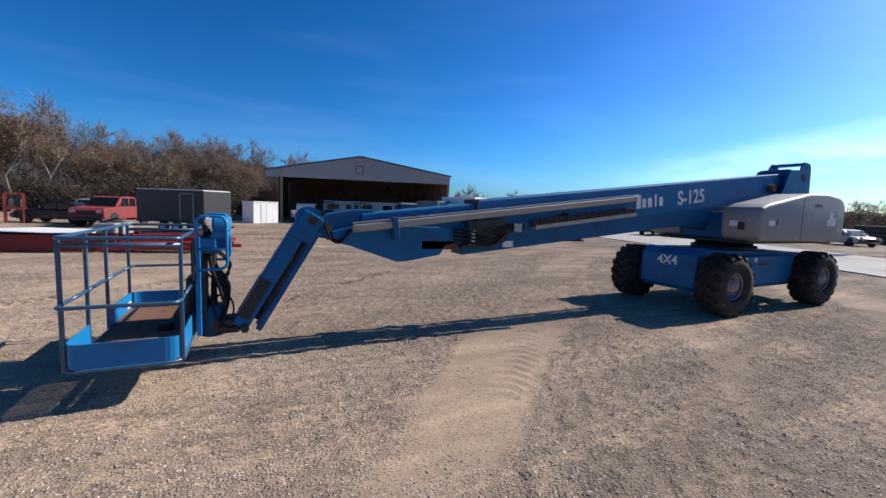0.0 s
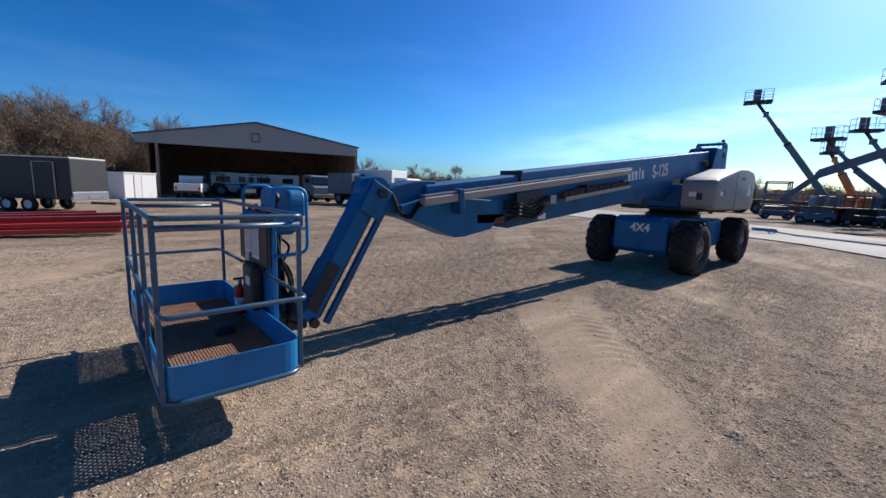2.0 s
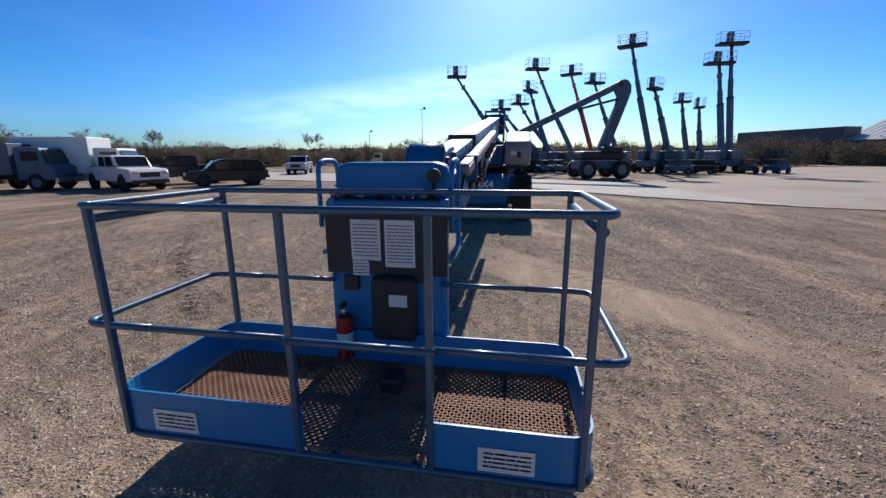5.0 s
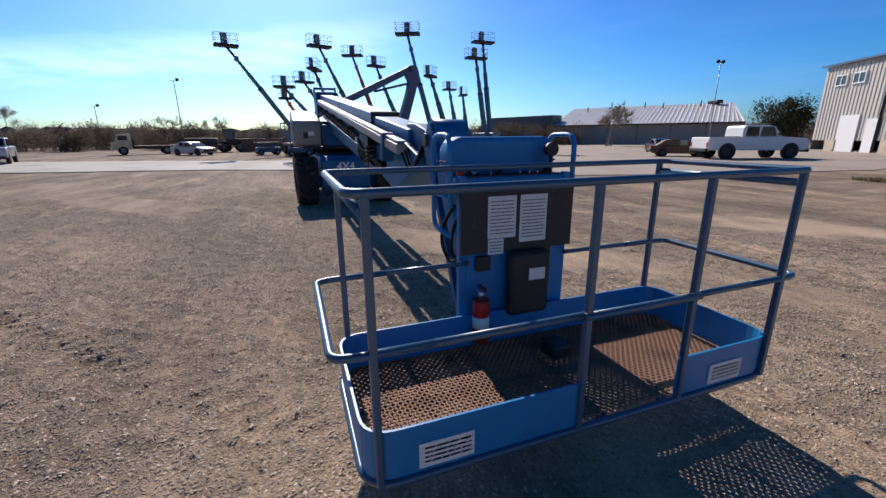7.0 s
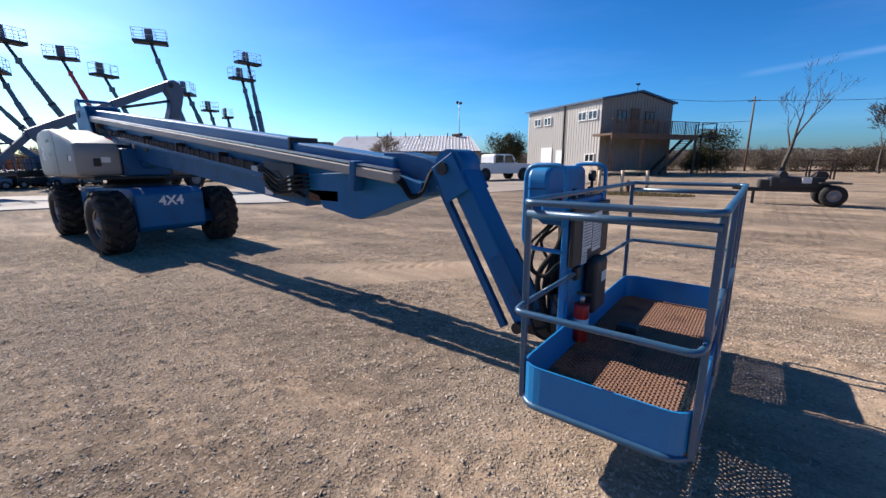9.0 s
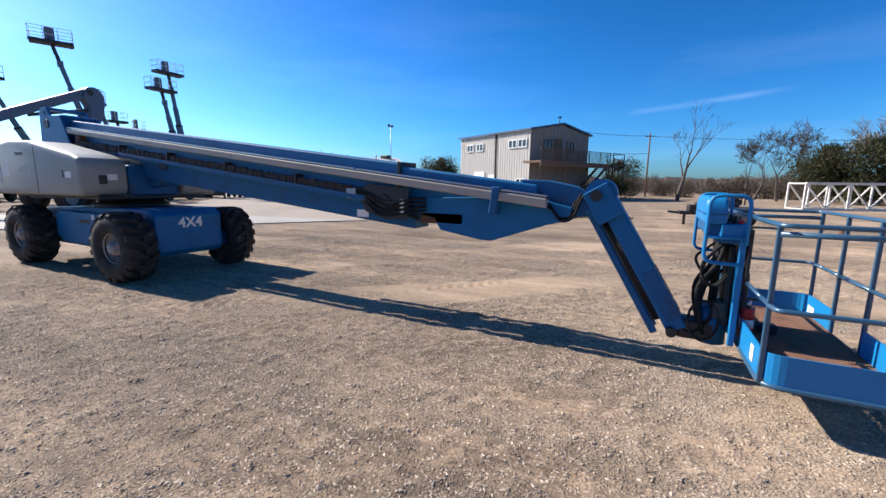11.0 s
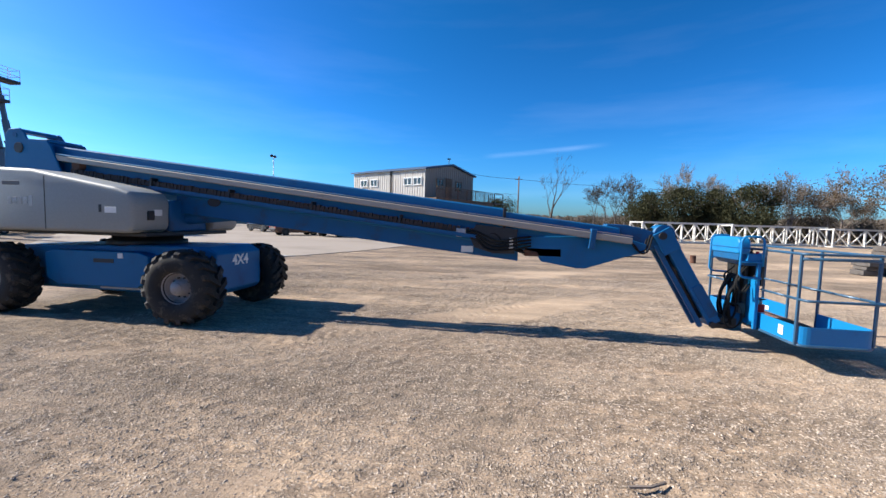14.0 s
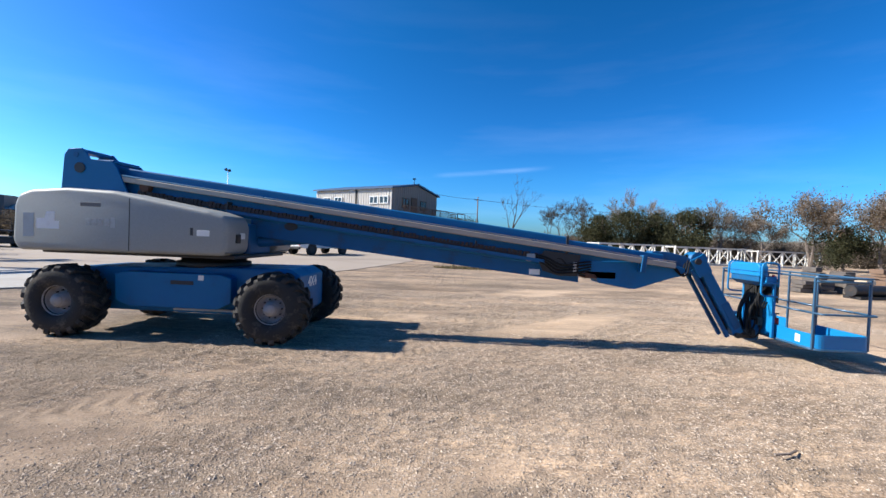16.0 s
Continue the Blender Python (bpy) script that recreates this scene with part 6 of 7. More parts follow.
# machines along the far side of the drive
truck((56.0, 17.5, 0), 109, YELLOW, BROWN, 6.5, 0, "flatbed_truck", "dusty tan flatbed truck beyond the drive")
low = thing("equipment_trailer", "dark low equipment trailer beyond the drive", "trailer", (58.5, 12.6, 0), 95)
part("deck", boxed((0, 0, 0.9), (6.2, 2.2, 0.3), bevel=0.03), BROWN, low)
part("load", boxed((-0.6, 0, 1.45), (3.8, 1.8, 0.8), bevel=0.12), DARK_STEEL, low)
for x in (-1.8, -0.9, 0.0):
    for s in (-1, 1):
        small_wheel(low, x, s * 0.95, 0.42, 0.28)
ldr = thing("wheel_loader", "dark brown wheel loader with a boxy cab", "loader", (60.5, 8.6, 0), 86)
part("body", boxed((-0.6, 0, 1.3), (2.6, 1.5, 0.9), bevel=0.1), BROWN, ldr)
part("cab", boxed((0.3, 0, 2.3), (1.3, 1.3, 1.3), bevel=0.06), GLASS_DARK, ldr)
part("cab_roof", boxed((0.3, 0, 3.0), (1.5, 1.45, 0.14), bevel=0.03), BROWN, ldr)
part("arm", bar((1.0, 0, 1.5), (2.8, 0, 0.6), 0.6, 0.25), BROWN, ldr)
part("bucket", prismed([(2.6, 0.1), (3.4, 0.05), (3.3, 0.3), (2.9, 0.9), (2.6, 0.9)], -1.2, 1.2, "y", 0.02), DARK_STEEL, ldr)
for x in (-1.1, 1.0):
    for s in (-1, 1):
        small_wheel(ldr, x, s * 0.85, 0.7, 0.5, 24)
bx = thing("storage_box", "long dark brown storage box beyond the drive", "container", (59.5, 4.4, 0), 93)
part("body", boxed((0, 0, 0.85), (6.0, 2.0, 1.6), bevel=0.04), BROWN, bx)
part("lid", boxed((0, 0, 1.68), (6.1, 2.1, 0.08), bevel=0.02), DARK_STEEL, bx)



def lamp_post(loc, h, label, heads=2):
    t = thing("street_lamp", label, "lamp post", loc, 0, "yard lamp posts")
    part("pole", tubed([(0, 0, 0), (0, 0, h)], 0.1, 10, r_end=0.055), GREY_RAIL, t)
    part("base", boxed((0, 0, 0.15), (0.5, 0.5, 0.3), bevel=0.03), CONCRETE, t)
    part("crossarm", bar((0, -0.55, h - 0.05), (0, 0.55, h - 0.05), 0.07, 0.07), GREY_RAIL, t)
    for s in (-1, 1)[:heads]:
        part("lamp_head", boxed((0.05, s * 0.55, h + 0.15), (0.4, 0.5, 0.42), Matrix.Rotation(0.5, 4, "Y"), 0.06), DARK_STEEL, t)


lamp_post((46.6, -64.3, 0), 12.9, "tall twin floodlight pole by the warehouse")
lamp_post((85.6, 19.5, 0), 11.8, "tall lamp post beyond the equipment row", 1)
lamp_post((100.4, 37, 0), 8.2, "distant lamp post beyond the drive", 1)

# rough grass under the barrier
vs_, fs_ = [], []
rngg = random.Random(15)
for _ in range(2600):
    r_, a_ = rngg.random() ** 0.6, rngg.uniform(0, 6.28)
    x, y = 3.4 + 2.9 * r_ * math.cos(a_) - 0.5 * r_ * math.sin(a_), -20.0 + 0.9 * r_ * math.sin(a_) + 0.4 * r_ * math.cos(a_)
    h, b_ = rngg.uniform(0.05, 0.16), rngg.uniform(0, 6.28)
    k = len(vs_)
    dx, dy = 0.03 * math.cos(b_), 0.03 * math.sin(b_)
    vs_ += [(x - dx, y - dy, -0.01), (x + dx, y + dy, -0.01), (x + rngg.uniform(-0.06, 0.06), y + rngg.uniform(-0.06, 0.06), h)]
    fs_.append((k, k + 1, k + 2))
me_ = bpy.data.meshes.new("grass")
me_.from_pydata(vs_, [], fs_)
me_.materials.append(GRASS)
tagged(new("grass", me_), "dry olive grass round the pipe barrier", "grass", kind="stuff")

# pipe barrier and hydrant
bar_ = thing("pipe_barrier", "faded yellow pipe barrier with three posts", "barrier", (3.9, -19.9, 0), 8)
for x in (-1.2, 0.0, 1.15):
    part("post", tubed([(x, 0, 0), (x, 0, 1.25)], 0.09, 12), YELLOW, bar_)
part("rail", tubed([(-1.2, 0, 1.2), (0.0, 0, 1.2)], 0.05, 10), YELLOW, bar_)
part("rail", tubed([(0.0, 0, 1.14), (1.15, 0, 1.14)], 0.05, 10), YELLOW, bar_)
hy = thing("fire_hydrant", "rust-red fire hydrant behind the pipe barrier", "hydrant", (3.7, -20.4, 0))
bm = bmesh.new()
revolve(bm, [(0.0, 0.0), (0.16, 0.0), (0.16, 0.06), (0.1, 0.08), (0.1, 0.5), (0.14, 0.52), (0.14, 0.58), (0.09, 0.68), (0.03, 0.72), (0.0, 0.72)], 18, "z")
part("barrel", bm, RUST, hy)
part("nozzle", tubed([(0, -0.2, 0.42), (0, 0.2, 0.42)], 0.06, 12), RUST, hy)

# low brown machine chassis
mc = thing("towed_machine", "low dark towed machine with a lattice mast and two tyres", "machine", (-3.0, -18.2, 0), -172)
mc.scale = (1.12, 1.12, 1.12)
part("frame", boxed((0, 0, 0.52), (2.7, 0.5, 0.14), bevel=0.02), DARK_STEEL, mc)
part("body", boxed((0.05, 0, 0.78), (1.5, 0.62, 0.4), bevel=0.06), BLACK, mc)
part("hood", boxed((-0.75, 0, 0.72), (0.5, 0.5, 0.3), bevel=0.05), DARK_STEEL, mc)
part("panel", boxed((0.3, -0.32, 0.86), (0.26, 0.03, 0.2), bevel=0.01), PAPER, mc)
part("jack_stand", bar((-1.1, 0, 0), (-1.1, 0, 0.55), 0.09, 0.09), BLACK, mc)
part("drawbar", bar((-1.2, 0, 0.5), (-1.75, 0, 0.55), 0.09, 0.09), DARK_STEEL, mc)
for x in (0.35, 1.0):
    for y in (-0.2, 0.2):
        part("mast_post", bar((x, y, 0.9), (x, y, 1.55), 0.045, 0.045), BROWN, mc)
for z in (1.2, 1.53):
    for y in (-0.2, 0.2):
        part("mast_rail", bar((0.1, y, z), (1.15, y, z), 0.045, 0.045), BROWN, mc)
part("mast_brace", bar((0.35, -0.2, 0.95), (1.0, -0.2, 1.5), 0.035, 0.035), BROWN, mc)
part("spool", tubed([(0.7, -0.24, 1.0), (0.7, 0.24, 1.0)], 0.17, 16), DARK_STEEL, mc)
part("hose_reel", tubed([(-0.35, -0.3, 1.05), (-0.35, 0.3, 1.05)], 0.12, 14), BLACK, mc)
for s in (-1, 1):
    small_wheel(mc, 1.0, s * 0.48, 0.36, 0.26)
    part("mudguard", boxed((1.0, s * 0.48, 0.78), (0.8, 0.28, 0.05), bevel=0.02), DARK_STEEL, mc)
cn = thing("steel_drum", "small rusty steel drum on the gravel", "drum", (-6.8, -15.4, 0))
bm = bmesh.new()
revolve(bm, [(0.0, 0.0), (0.14, 0.0), (0.15, 0.02), (0.14, 0.04), (0.14, 0.36), (0.15, 0.38), (0.13, 0.4), (0.0, 0.38)], 18, "z")
part("drum", bm, RUST, cn)


# white lattice crane sections
def truss(loc, turn, L, H, W, label, bays):
    t = thing("lattice_section", label, "crane section", loc, turn, "lattice crane sections")
    for y in (-W / 2, W / 2):
        for z in (0.055, H):
            part("chord", bar((0, y, z), (L, y, z), 0.19, 0.19), LATTICE, t)
    for i in range(bays + 1):
        x = L * i / bays
        for y in (-W / 2, W / 2):
            part("post", bar((x, y, 0.055), (x, y, H), 0.12, 0.12), LATTICE, t)
        for z in (0.055, H):
            part("strut", bar((x, -W / 2, z), (x, W / 2, z), 0.09, 0.09), LATTICE, t)
        if i < bays:
            x2 = L * (i + 1) / bays
            for y in (-W / 2, W / 2):
                part("brace", bar((x, y, 0.12 if i % 2 else H), (x2, y, H if i % 2 else 0.12), 0.1, 0.1), LATTICE, t)
            part("brace", bar((x, -W / 2, H), (x2, W / 2, H), 0.06, 0.06), LATTICE, t)
    return t


truss((-11.8, -41.4, 0), 201, 12.2, 2.25, 2.0, "white painted lattice crane section on the ground", 7)
truss((-22.0, -43.4, 0), 196, 12.2, 2.15, 1.9, "white lattice crane section lying beside the first", 7)
truss((-33.0, -44.6, 0), 190, 9.2, 2.0, 1.8, "shorter white lattice crane section at the row's end", 5)

# red steel mast pieces and a white beam on the ground
rs = thing("steel_bundle", "heap of red painted steel mast sections under a pale sheet", "steel sections", (-3.8, 12.8, 0), -6)
rs.scale = (1.4, 1.4, 1.2)
rngr = random.Random(3)
for k in range(9):
    y, z = -0.8 + 0.2 * k, 0.1 + 0.13 * (k % 3)
    part("red_section", bar((-0.6 + rngr.uniform(-0.4, 0.5), y, z), (1.7 + rngr.uniform(-0.5, 0.6), y + rngr.uniform(-0.3, 0.3), z + 0.05), 0.2, 0.1), (RED, RED, OLD_RED)[k % 3], rs)
for y in (-0.78, -0.26, 0.26, 0.78):
    part("mast_panel", boxed((-1.9, y, 0.24), (2.9, 0.05, 0.46), bevel=0.01), OLD_RED, rs)
    part("mast_chord", bar((-3.4, y - 0.04, 0.45), (-0.4, y - 0.04, 0.45), 0.07, 0.07), OLD_RED, rs)
part("cover_sheet", prismed([(-3.5, 0.52), (-2.6, 0.56), (-1.7, 0.53), (-0.9, 0.55), (-0.9, 0.565), (-1.7, 0.55), (-2.6, 0.58), (-3.5, 0.54)], -0.85, 0.7, "y"), PAPER, rs, "pale sheet laid over the heap")
part("winch_body", boxed((-0.75, -0.35, 0.66), (0.5, 0.45, 0.32), bevel=0.05, seg=2), GREY_HOOD, rs, "grey winch housing")
part("winch_drum", tubed([(-0.75, -0.1, 0.7), (-0.75, 0.45, 0.7)], 0.15, 14), DARK_STEEL, rs)
part("winch_arm", bar((-0.95, -0.35, 0.8), (-0.45, -0.5, 0.98), 0.06, 0.06), DARK_STEEL, rs)
part("winch_plate", boxed((-0.42, -0.1, 0.66), (0.05, 0.7, 0.34), bevel=0.01), GREY_HOOD, rs)
wb = thing("white_beam", "long white painted steel beam on blocks", "beam", (-7.7, 7.2, 0), 50)
part("beam", boxed((0, 0, 0.42), (4.2, 0.3, 0.26), bevel=0.02), WHITE, wb)
part("block", boxed((-1.4, 0, 0.15), (0.3, 0.4, 0.3)), WOOD, wb)
part("block", boxed((1.4, 0, 0.15), (0.3, 0.4, 0.3)), WOOD, wb)
of = thing("portal_rack", "rust-red steel rack among the parked vehicles", "rack", (-14.0, 30.0, 0), 15)
for x in (-0.42, 0.42):
    for y in (-0.3, 0.3):
        part("upright", bar((x, y, 0), (x, y, 1.9), 0.1, 0.1), OLD_RED, of)
for z in (0.9, 1.9):
    for y in (-0.3, 0.3):
        part("crossbar", bar((-0.42, y, z), (0.42, y, z), 0.1, 0.1), OLD_RED, of)
part("shelf_board", boxed((0, 0, 1.02), (0.84, 0.7, 0.06)), RUST, of)
part("crate", boxed((0.05, 0, 1.3), (0.55, 0.5, 0.48), bevel=0.03), OLD_WOOD, of)


# stacked dark blocks along the far edge
def block_stack(loc, turn, n, seed):
    rng = random.Random(seed)
    t = thing("timber_stack", "row of weathered timber and block stacks", "timber stack", loc, turn, "timber stacks along the yard edge")
    for i in range(n):
        h = rng.uniform(0.45, 1.0)
        kind = (OLD_WOOD, WOOD, STONE, OLD_WOOD)[rng.randrange(4)]
        w = rng.uniform(0.45, 0.75)
        z = 0.0
        while z < h:
            hh = rng.uniform(0.16, 0.3)
            part("timber" if kind is not STONE else "block", boxed((i * 0.95 + rng.uniform(-0.08, 0.08), rng.uniform(-0.12, 0.12), z + hh / 2), (w + rng.uniform(-0.06, 0.06), rng.uniform(0.7, 1.0), hh - 0.025), bevel=0.015), kind, t)
            z += hh


block_stack((-12.4, -12.6, 0), 178, 9, 1)
block_stack((-15.6, -15.6, 0), 190, 8, 2)
block_stack((-20.6, -17.8, 0), 196, 7, 3)
dk = thing("farm_tank", "dark steel tank lying on the gravel", "tank", (-13.6, -10.6, 0), 190)
part("tank", tubed([(-0.9, 0, 0.36), (-0.8, 0, 0.36), (0.8, 0, 0.36), (0.9, 0, 0.36)], 0.25, 16), DARK_STEEL, dk)
part("skid", boxed((0, 0, 0.06), (1.6, 0.7, 0.12)), DARK_STEEL, dk)

# poles and wires
pole = thing("utility_pole", "wooden utility pole with a crossarm", "utility pole", (0.4, -77.5, 0))
part("pole", tubed([(0, 0, 0), (0, 0, 11.2)], 0.16, 8, r_end=0.11), WOOD, pole)
part("crossarm", bar((-0.8, 0, 10.6), (0.8, 0, 10.6), 0.13, 0.13), WOOD, pole)
for y, z in ((0.0, 10.7), (0.5, 7.6)):
    wire = part("power_line", tubed([(0.4 + 12 * k / 6, -77.5 + 14.0 * k / 6 + y, z - 0.35 * (1 - ((k - 3) / 3) ** 2)) for k in range(7)], 0.03, 4), BLACK)
    tagged(wire, "thin black overhead power line", "power line")
wire = part("power_line", tubed([(0.4 - 75 * k / 8, -77.5 - 8 * k / 8, 10.6 - 1.5 * (1 - ((k - 4) / 4) ** 2)) for k in range(9)], 0.03, 4), BLACK)
tagged(wire, "thin black overhead power line", "power line")

# ---- trees ----
def branch(vs, fs, p, d, r, length, depth, rng, tips, sides=5, bend=0.25, spread=1.0, along=None):
    """One limb with its forks, as a tapered many-sided bar, added to vs and fs."""
    n = 3 if depth > 1 else 2
    pts, rad = [p.copy()], [r]
    for i in range(n):
        d = (d + Vector((rng.uniform(-1, 1), rng.uniform(-1, 1), rng.uniform(-0.5, 0.9))) * bend * 0.5).normalized()
        p = p + d * (length / n)
        pts.append(p.copy())
        rad.append(r * (1 - 0.42 * (i + 1) / n))
    k = sides if depth > 2 else (4 if depth > 1 else 3)
    side = d.cross(Vector((0.31, 0.9, 0.2))).normalized()
    w = d.cross(side)
    base = len(vs)
    for q, rr in zip(pts, rad):
        for j in range(k):
            a = 2 * math.pi * j / k
            vs.append(tuple(q + rr * (math.cos(a) * side + math.sin(a) * w)))
    for i in range(n):
        for j in range(k):
            a = base + i * k
            fs.append((a + j, a + (j + 1) % k, a + k + (j + 1) % k, a + k + j))
    if along is not None and depth < 3:
        along += [(a, b) for a, b in zip(pts, pts[1:])]
    if depth == 0:
        tips.append((p.copy(), d.copy()))
        return
    forks = rng.choice((2, 3, 3)) if depth > 1 else rng.choice((3, 4))
    for f in range(forks):
        start = pts[-1] if f < 2 else pts[-2]
        a = rng.uniform(0, 2 * math.pi)
        out = (side * math.cos(a) + w * math.sin(a))
        nd = (d * rng.uniform(0.6, 1.0) + out * rng.uniform(0.45, 0.95) * spread + Vector((0, 0, 0.12))).normalized()
        branch(vs, fs, start, nd, rad[-1] * rng.uniform(0.6, 0.8), length * rng.uniform(0.62, 0.82), depth - 1, rng, tips, sides, bend, spread, along)


def mesh_of(name, vs, fs, material):
    me = bpy.data.meshes.new(name)
    me.from_pydata(vs, [], fs)
    me.materials.append(material)
    return me


def scatter_leaves(tips, rng, per, size, spread):
    vs, fs = [], []
    for p, d in tips:
        for _ in range(per):
            c = p + Vector((rng.gauss(0, spread), rng.gauss(0, spread), rng.gauss(0, spread)))
            a = Vector((rng.uniform(-1, 1), rng.uniform(-1, 1), rng.uniform(-1, 1))).normalized() * size * rng.uniform(0.6, 1.3)
            b = a.cross(Vector((rng.uniform(-1, 1), rng.uniform(-1, 1), rng.uniform(-1, 1)))).normalized() * size * rng.uniform(0.35, 0.7)
            k = len(vs)
            vs += [tuple(c - a), tuple(c + b), tuple(c + a), tuple(c - b)]
            fs.append((k, k + 1, k + 2, k + 3))
    return vs, fs


def tree_model(seed, h, depth, leaves=None, per=0, size=0.06, spread=0.25, lean=0.0, trunk=0.3, limbs=1, fan=1.0, sprigs=26, bark=None, twig=None, girth=1.0):
    """Meshes of a tree of height h standing at the origin."""
    rng = random.Random(seed)
    vs, fs, tips, along = [], [], [], []
    for k in range(limbs):
        a = rng.uniform(0, 6.28)
        q = 0.0 if limbs == 1 else 0.25
        branch(vs, fs, Vector((q * math.cos(a), q * math.sin(a), 0)), Vector((lean + (0.25 if limbs > 1 else 0) * math.cos(a), (0.25 if limbs > 1 else 0) * math.sin(a), 1)).normalized(), girth * trunk * h * 0.06, h * trunk, depth, rng, tips, spread=fan, along=along)
    top = max(v[2] for v in vs)
    s = h / top
    vs = [(x * s, y * s, max(-0.05, z * s)) for x, y, z in vs]
    tips = [(p * s, d) for p, d in tips]
    # fine twigs past the last forks
    tv, tf = [], []
    for _ in range(len(tips) * sprigs // 3):
        a, b = rng.choice(along)
        d = (b - a).normalized()
        p = (a + (b - a) * rng.random()) * s
        # a twig that rises off its branch, with two shorter ones off its side
        e = (d * 0.7 + Vector((rng.gauss(0, 0.5), rng.gauss(0, 0.5), rng.uniform(0.0, 0.9)))).normalized()
        ln = rng.uniform(0.35, 1.0) * h / 8
        for f0, f1, tilt, w in ((0.0, 1.0, 0.0, 0.017), (0.3, 0.6, 0.55, 0.012), (0.55, 0.55, 0.6, 0.012)):
            o = p + e * ln * f0
            g = (e + Vector((rng.gauss(0, tilt), rng.gauss(0, tilt), rng.gauss(0, tilt) + 0.3 * tilt))).normalized()
            n = g.cross(Vector((rng.uniform(-1, 1), rng.uniform(-1, 1), 0.3))).normalized() * w
            k = len(tv)
            tv += [tuple(o - n), tuple(o + n), tuple(o + g * ln * f1)]
            tf.append((k, k + 1, k + 2))
    out = [("trunk", mesh_of("trunk", vs, fs, bark or BARK)), ("twig_spray", mesh_of("twig_spray", tv, tf, twig or TWIG))]
    if leaves:
        spots = [((a + (b - a) * rng.random()) * s, b - a) for a, b in rng.choices(along, k=len(tips))]
        lv, lf = scatter_leaves(spots, rng, per, size, spread)
        out.append(("crown", mesh_of("crown", lv, lf, leaves)))
    return out


def cedar_model(seed, h, w, leaves, n=3000, size=0.125):
    rng = random.Random(seed)
    vs, fs, tips = [], [], []
    branch(vs, fs, Vector((0, 0, 0)), Vector((0, 0, 1)), 0.14, h * 0.5, 3, rng, tips)
    lobes = [(rng.uniform(-0.5, 0.5) * w, rng.uniform(-0.5, 0.5) * w, rng.uniform(0.2, 0.85) * h, rng.uniform(0.22, 0.42) * w) for _ in range(14)]
    lobes.append((0, 0, h * 0.86, w * 0.2))
    pts = []
    for _ in range(n):
        x, y, z, r = rng.choice(lobes)
        v = Vector((rng.gauss(0, 1), rng.gauss(0, 1), rng.gauss(0, 1))).normalized() * r * rng.uniform(0.35, 1.05)
        pts.append((Vector((x + v.x, y + v.y, max(0.15, z + v.z))), v))
    lv, lf = scatter_leaves(pts, rng, 2, size, 0.1)
    return [("trunk", mesh_of("trunk", vs, fs, BARK)), ("crown", mesh_of("crown", lv, lf, leaves))]


def plant(model, name, label, loc, turn=0.0, s=1.0, group=""):
    t = thing(name, label, "tree", loc, turn, group)
    t.scale = (s, s, s)
    for nm, me in model:
        o = new(nm, me)
        o.parent = t
        if nm == "twig_spray":
            o["kind"] = "stuff"
    return t


BARE = [tree_model(k, 9.0, 5, trunk=0.26) for k in (2, 5, 9)]
LEAFY = [tree_model(k, 7.5, 4, DRY_LEAF, 24, 0.09, 0.46, trunk=0.16, limbs=3) for k in (21, 24)]
RUSSET = [tree_model(k, 7.5, 4, RUSSET_LEAF, 26, 0.09, 0.46, trunk=0.16, limbs=3) for k in (22, 25)]
OAK = tree_model(40, 6.0, 5, trunk=0.2, limbs=2, sprigs=9, bark=DARK_BARK, twig=OAK_LEAF)
CEDAR = [cedar_model(k, 5.5, 4.2, CEDAR_LEAF, 6500, 0.105) for k in (60, 61)]
BRUSH = [cedar_model(k, 3.0, 4.6, BRUSH_LEAF, 2600, 0.105) for k in (70, 71)]
rngt = random.Random(77)
C0 = Vector((-0.36, -5.48))


def at(cam_xy, az, dist):
    return (cam_xy[0] + dist * math.cos(radians(az)), cam_xy[1] + dist * math.sin(radians(az)), 0)


# woodland behind the shed and trailers
for az, dist, kind, s in ((112, 68, 0, 1.72), (115.5, 70, 1, 1.3), (118.5, 68, 2, 1.35), (122.5, 70, 0, 1.3), (108.5, 72, 1, 1.25), (105, 69, 2, 1.22), (102, 72, 0, 1.25), (99, 70, 1, 1.25), (96, 72, 2, 1.32), (93.5, 70, 0, 1.28), (91, 72, 1, 1.3), (84.8, 74, 2, 1.12), (88, 76, 0, 0.95), (127, 70, 2, 1.3), (133, 72, 1, 1.4)):
    plant(BARE[kind], "bare_tree", "leafless grey-brown tree in the woodland edge", at(C0, az, dist), rngt.uniform(0, 360), s, "woodland trees")
for az, dist, kind, s in ((116.5, 63, 0, 1.4), (113.2, 64, 1, 1.5), (110, 63, 0, 1.45), (119.5, 63, 1, 1.3), (107, 66, 0, 1.15), (104, 65, 1, 1.05), (101, 66, 0, 1.0), (98, 65, 1, 0.98), (95, 66, 0, 1.05), (92.2, 66, 1, 1.1), (89.8, 68, 0, 0.95), (124.5, 64, 1, 1.3), (86.5, 72, 1, 0.8)):
    plant(LEAFY[kind], "oak_tree", "brown oak holding its dry leaves", at(C0, az, dist), rngt.uniform(0, 360), s, "woodland trees")
for k in range(26):
    plant(BRUSH[k % 2], "shrub", "low brown brush at the wood's edge", at(C0, 83.5 + 1.75 * k + rngt.uniform(-0.6, 0.6), (74 if k < 4 else 61) + rngt.uniform(-2, 5)), rngt.uniform(0, 360), rngt.uniform(0.95, 1.4), "woodland brush")


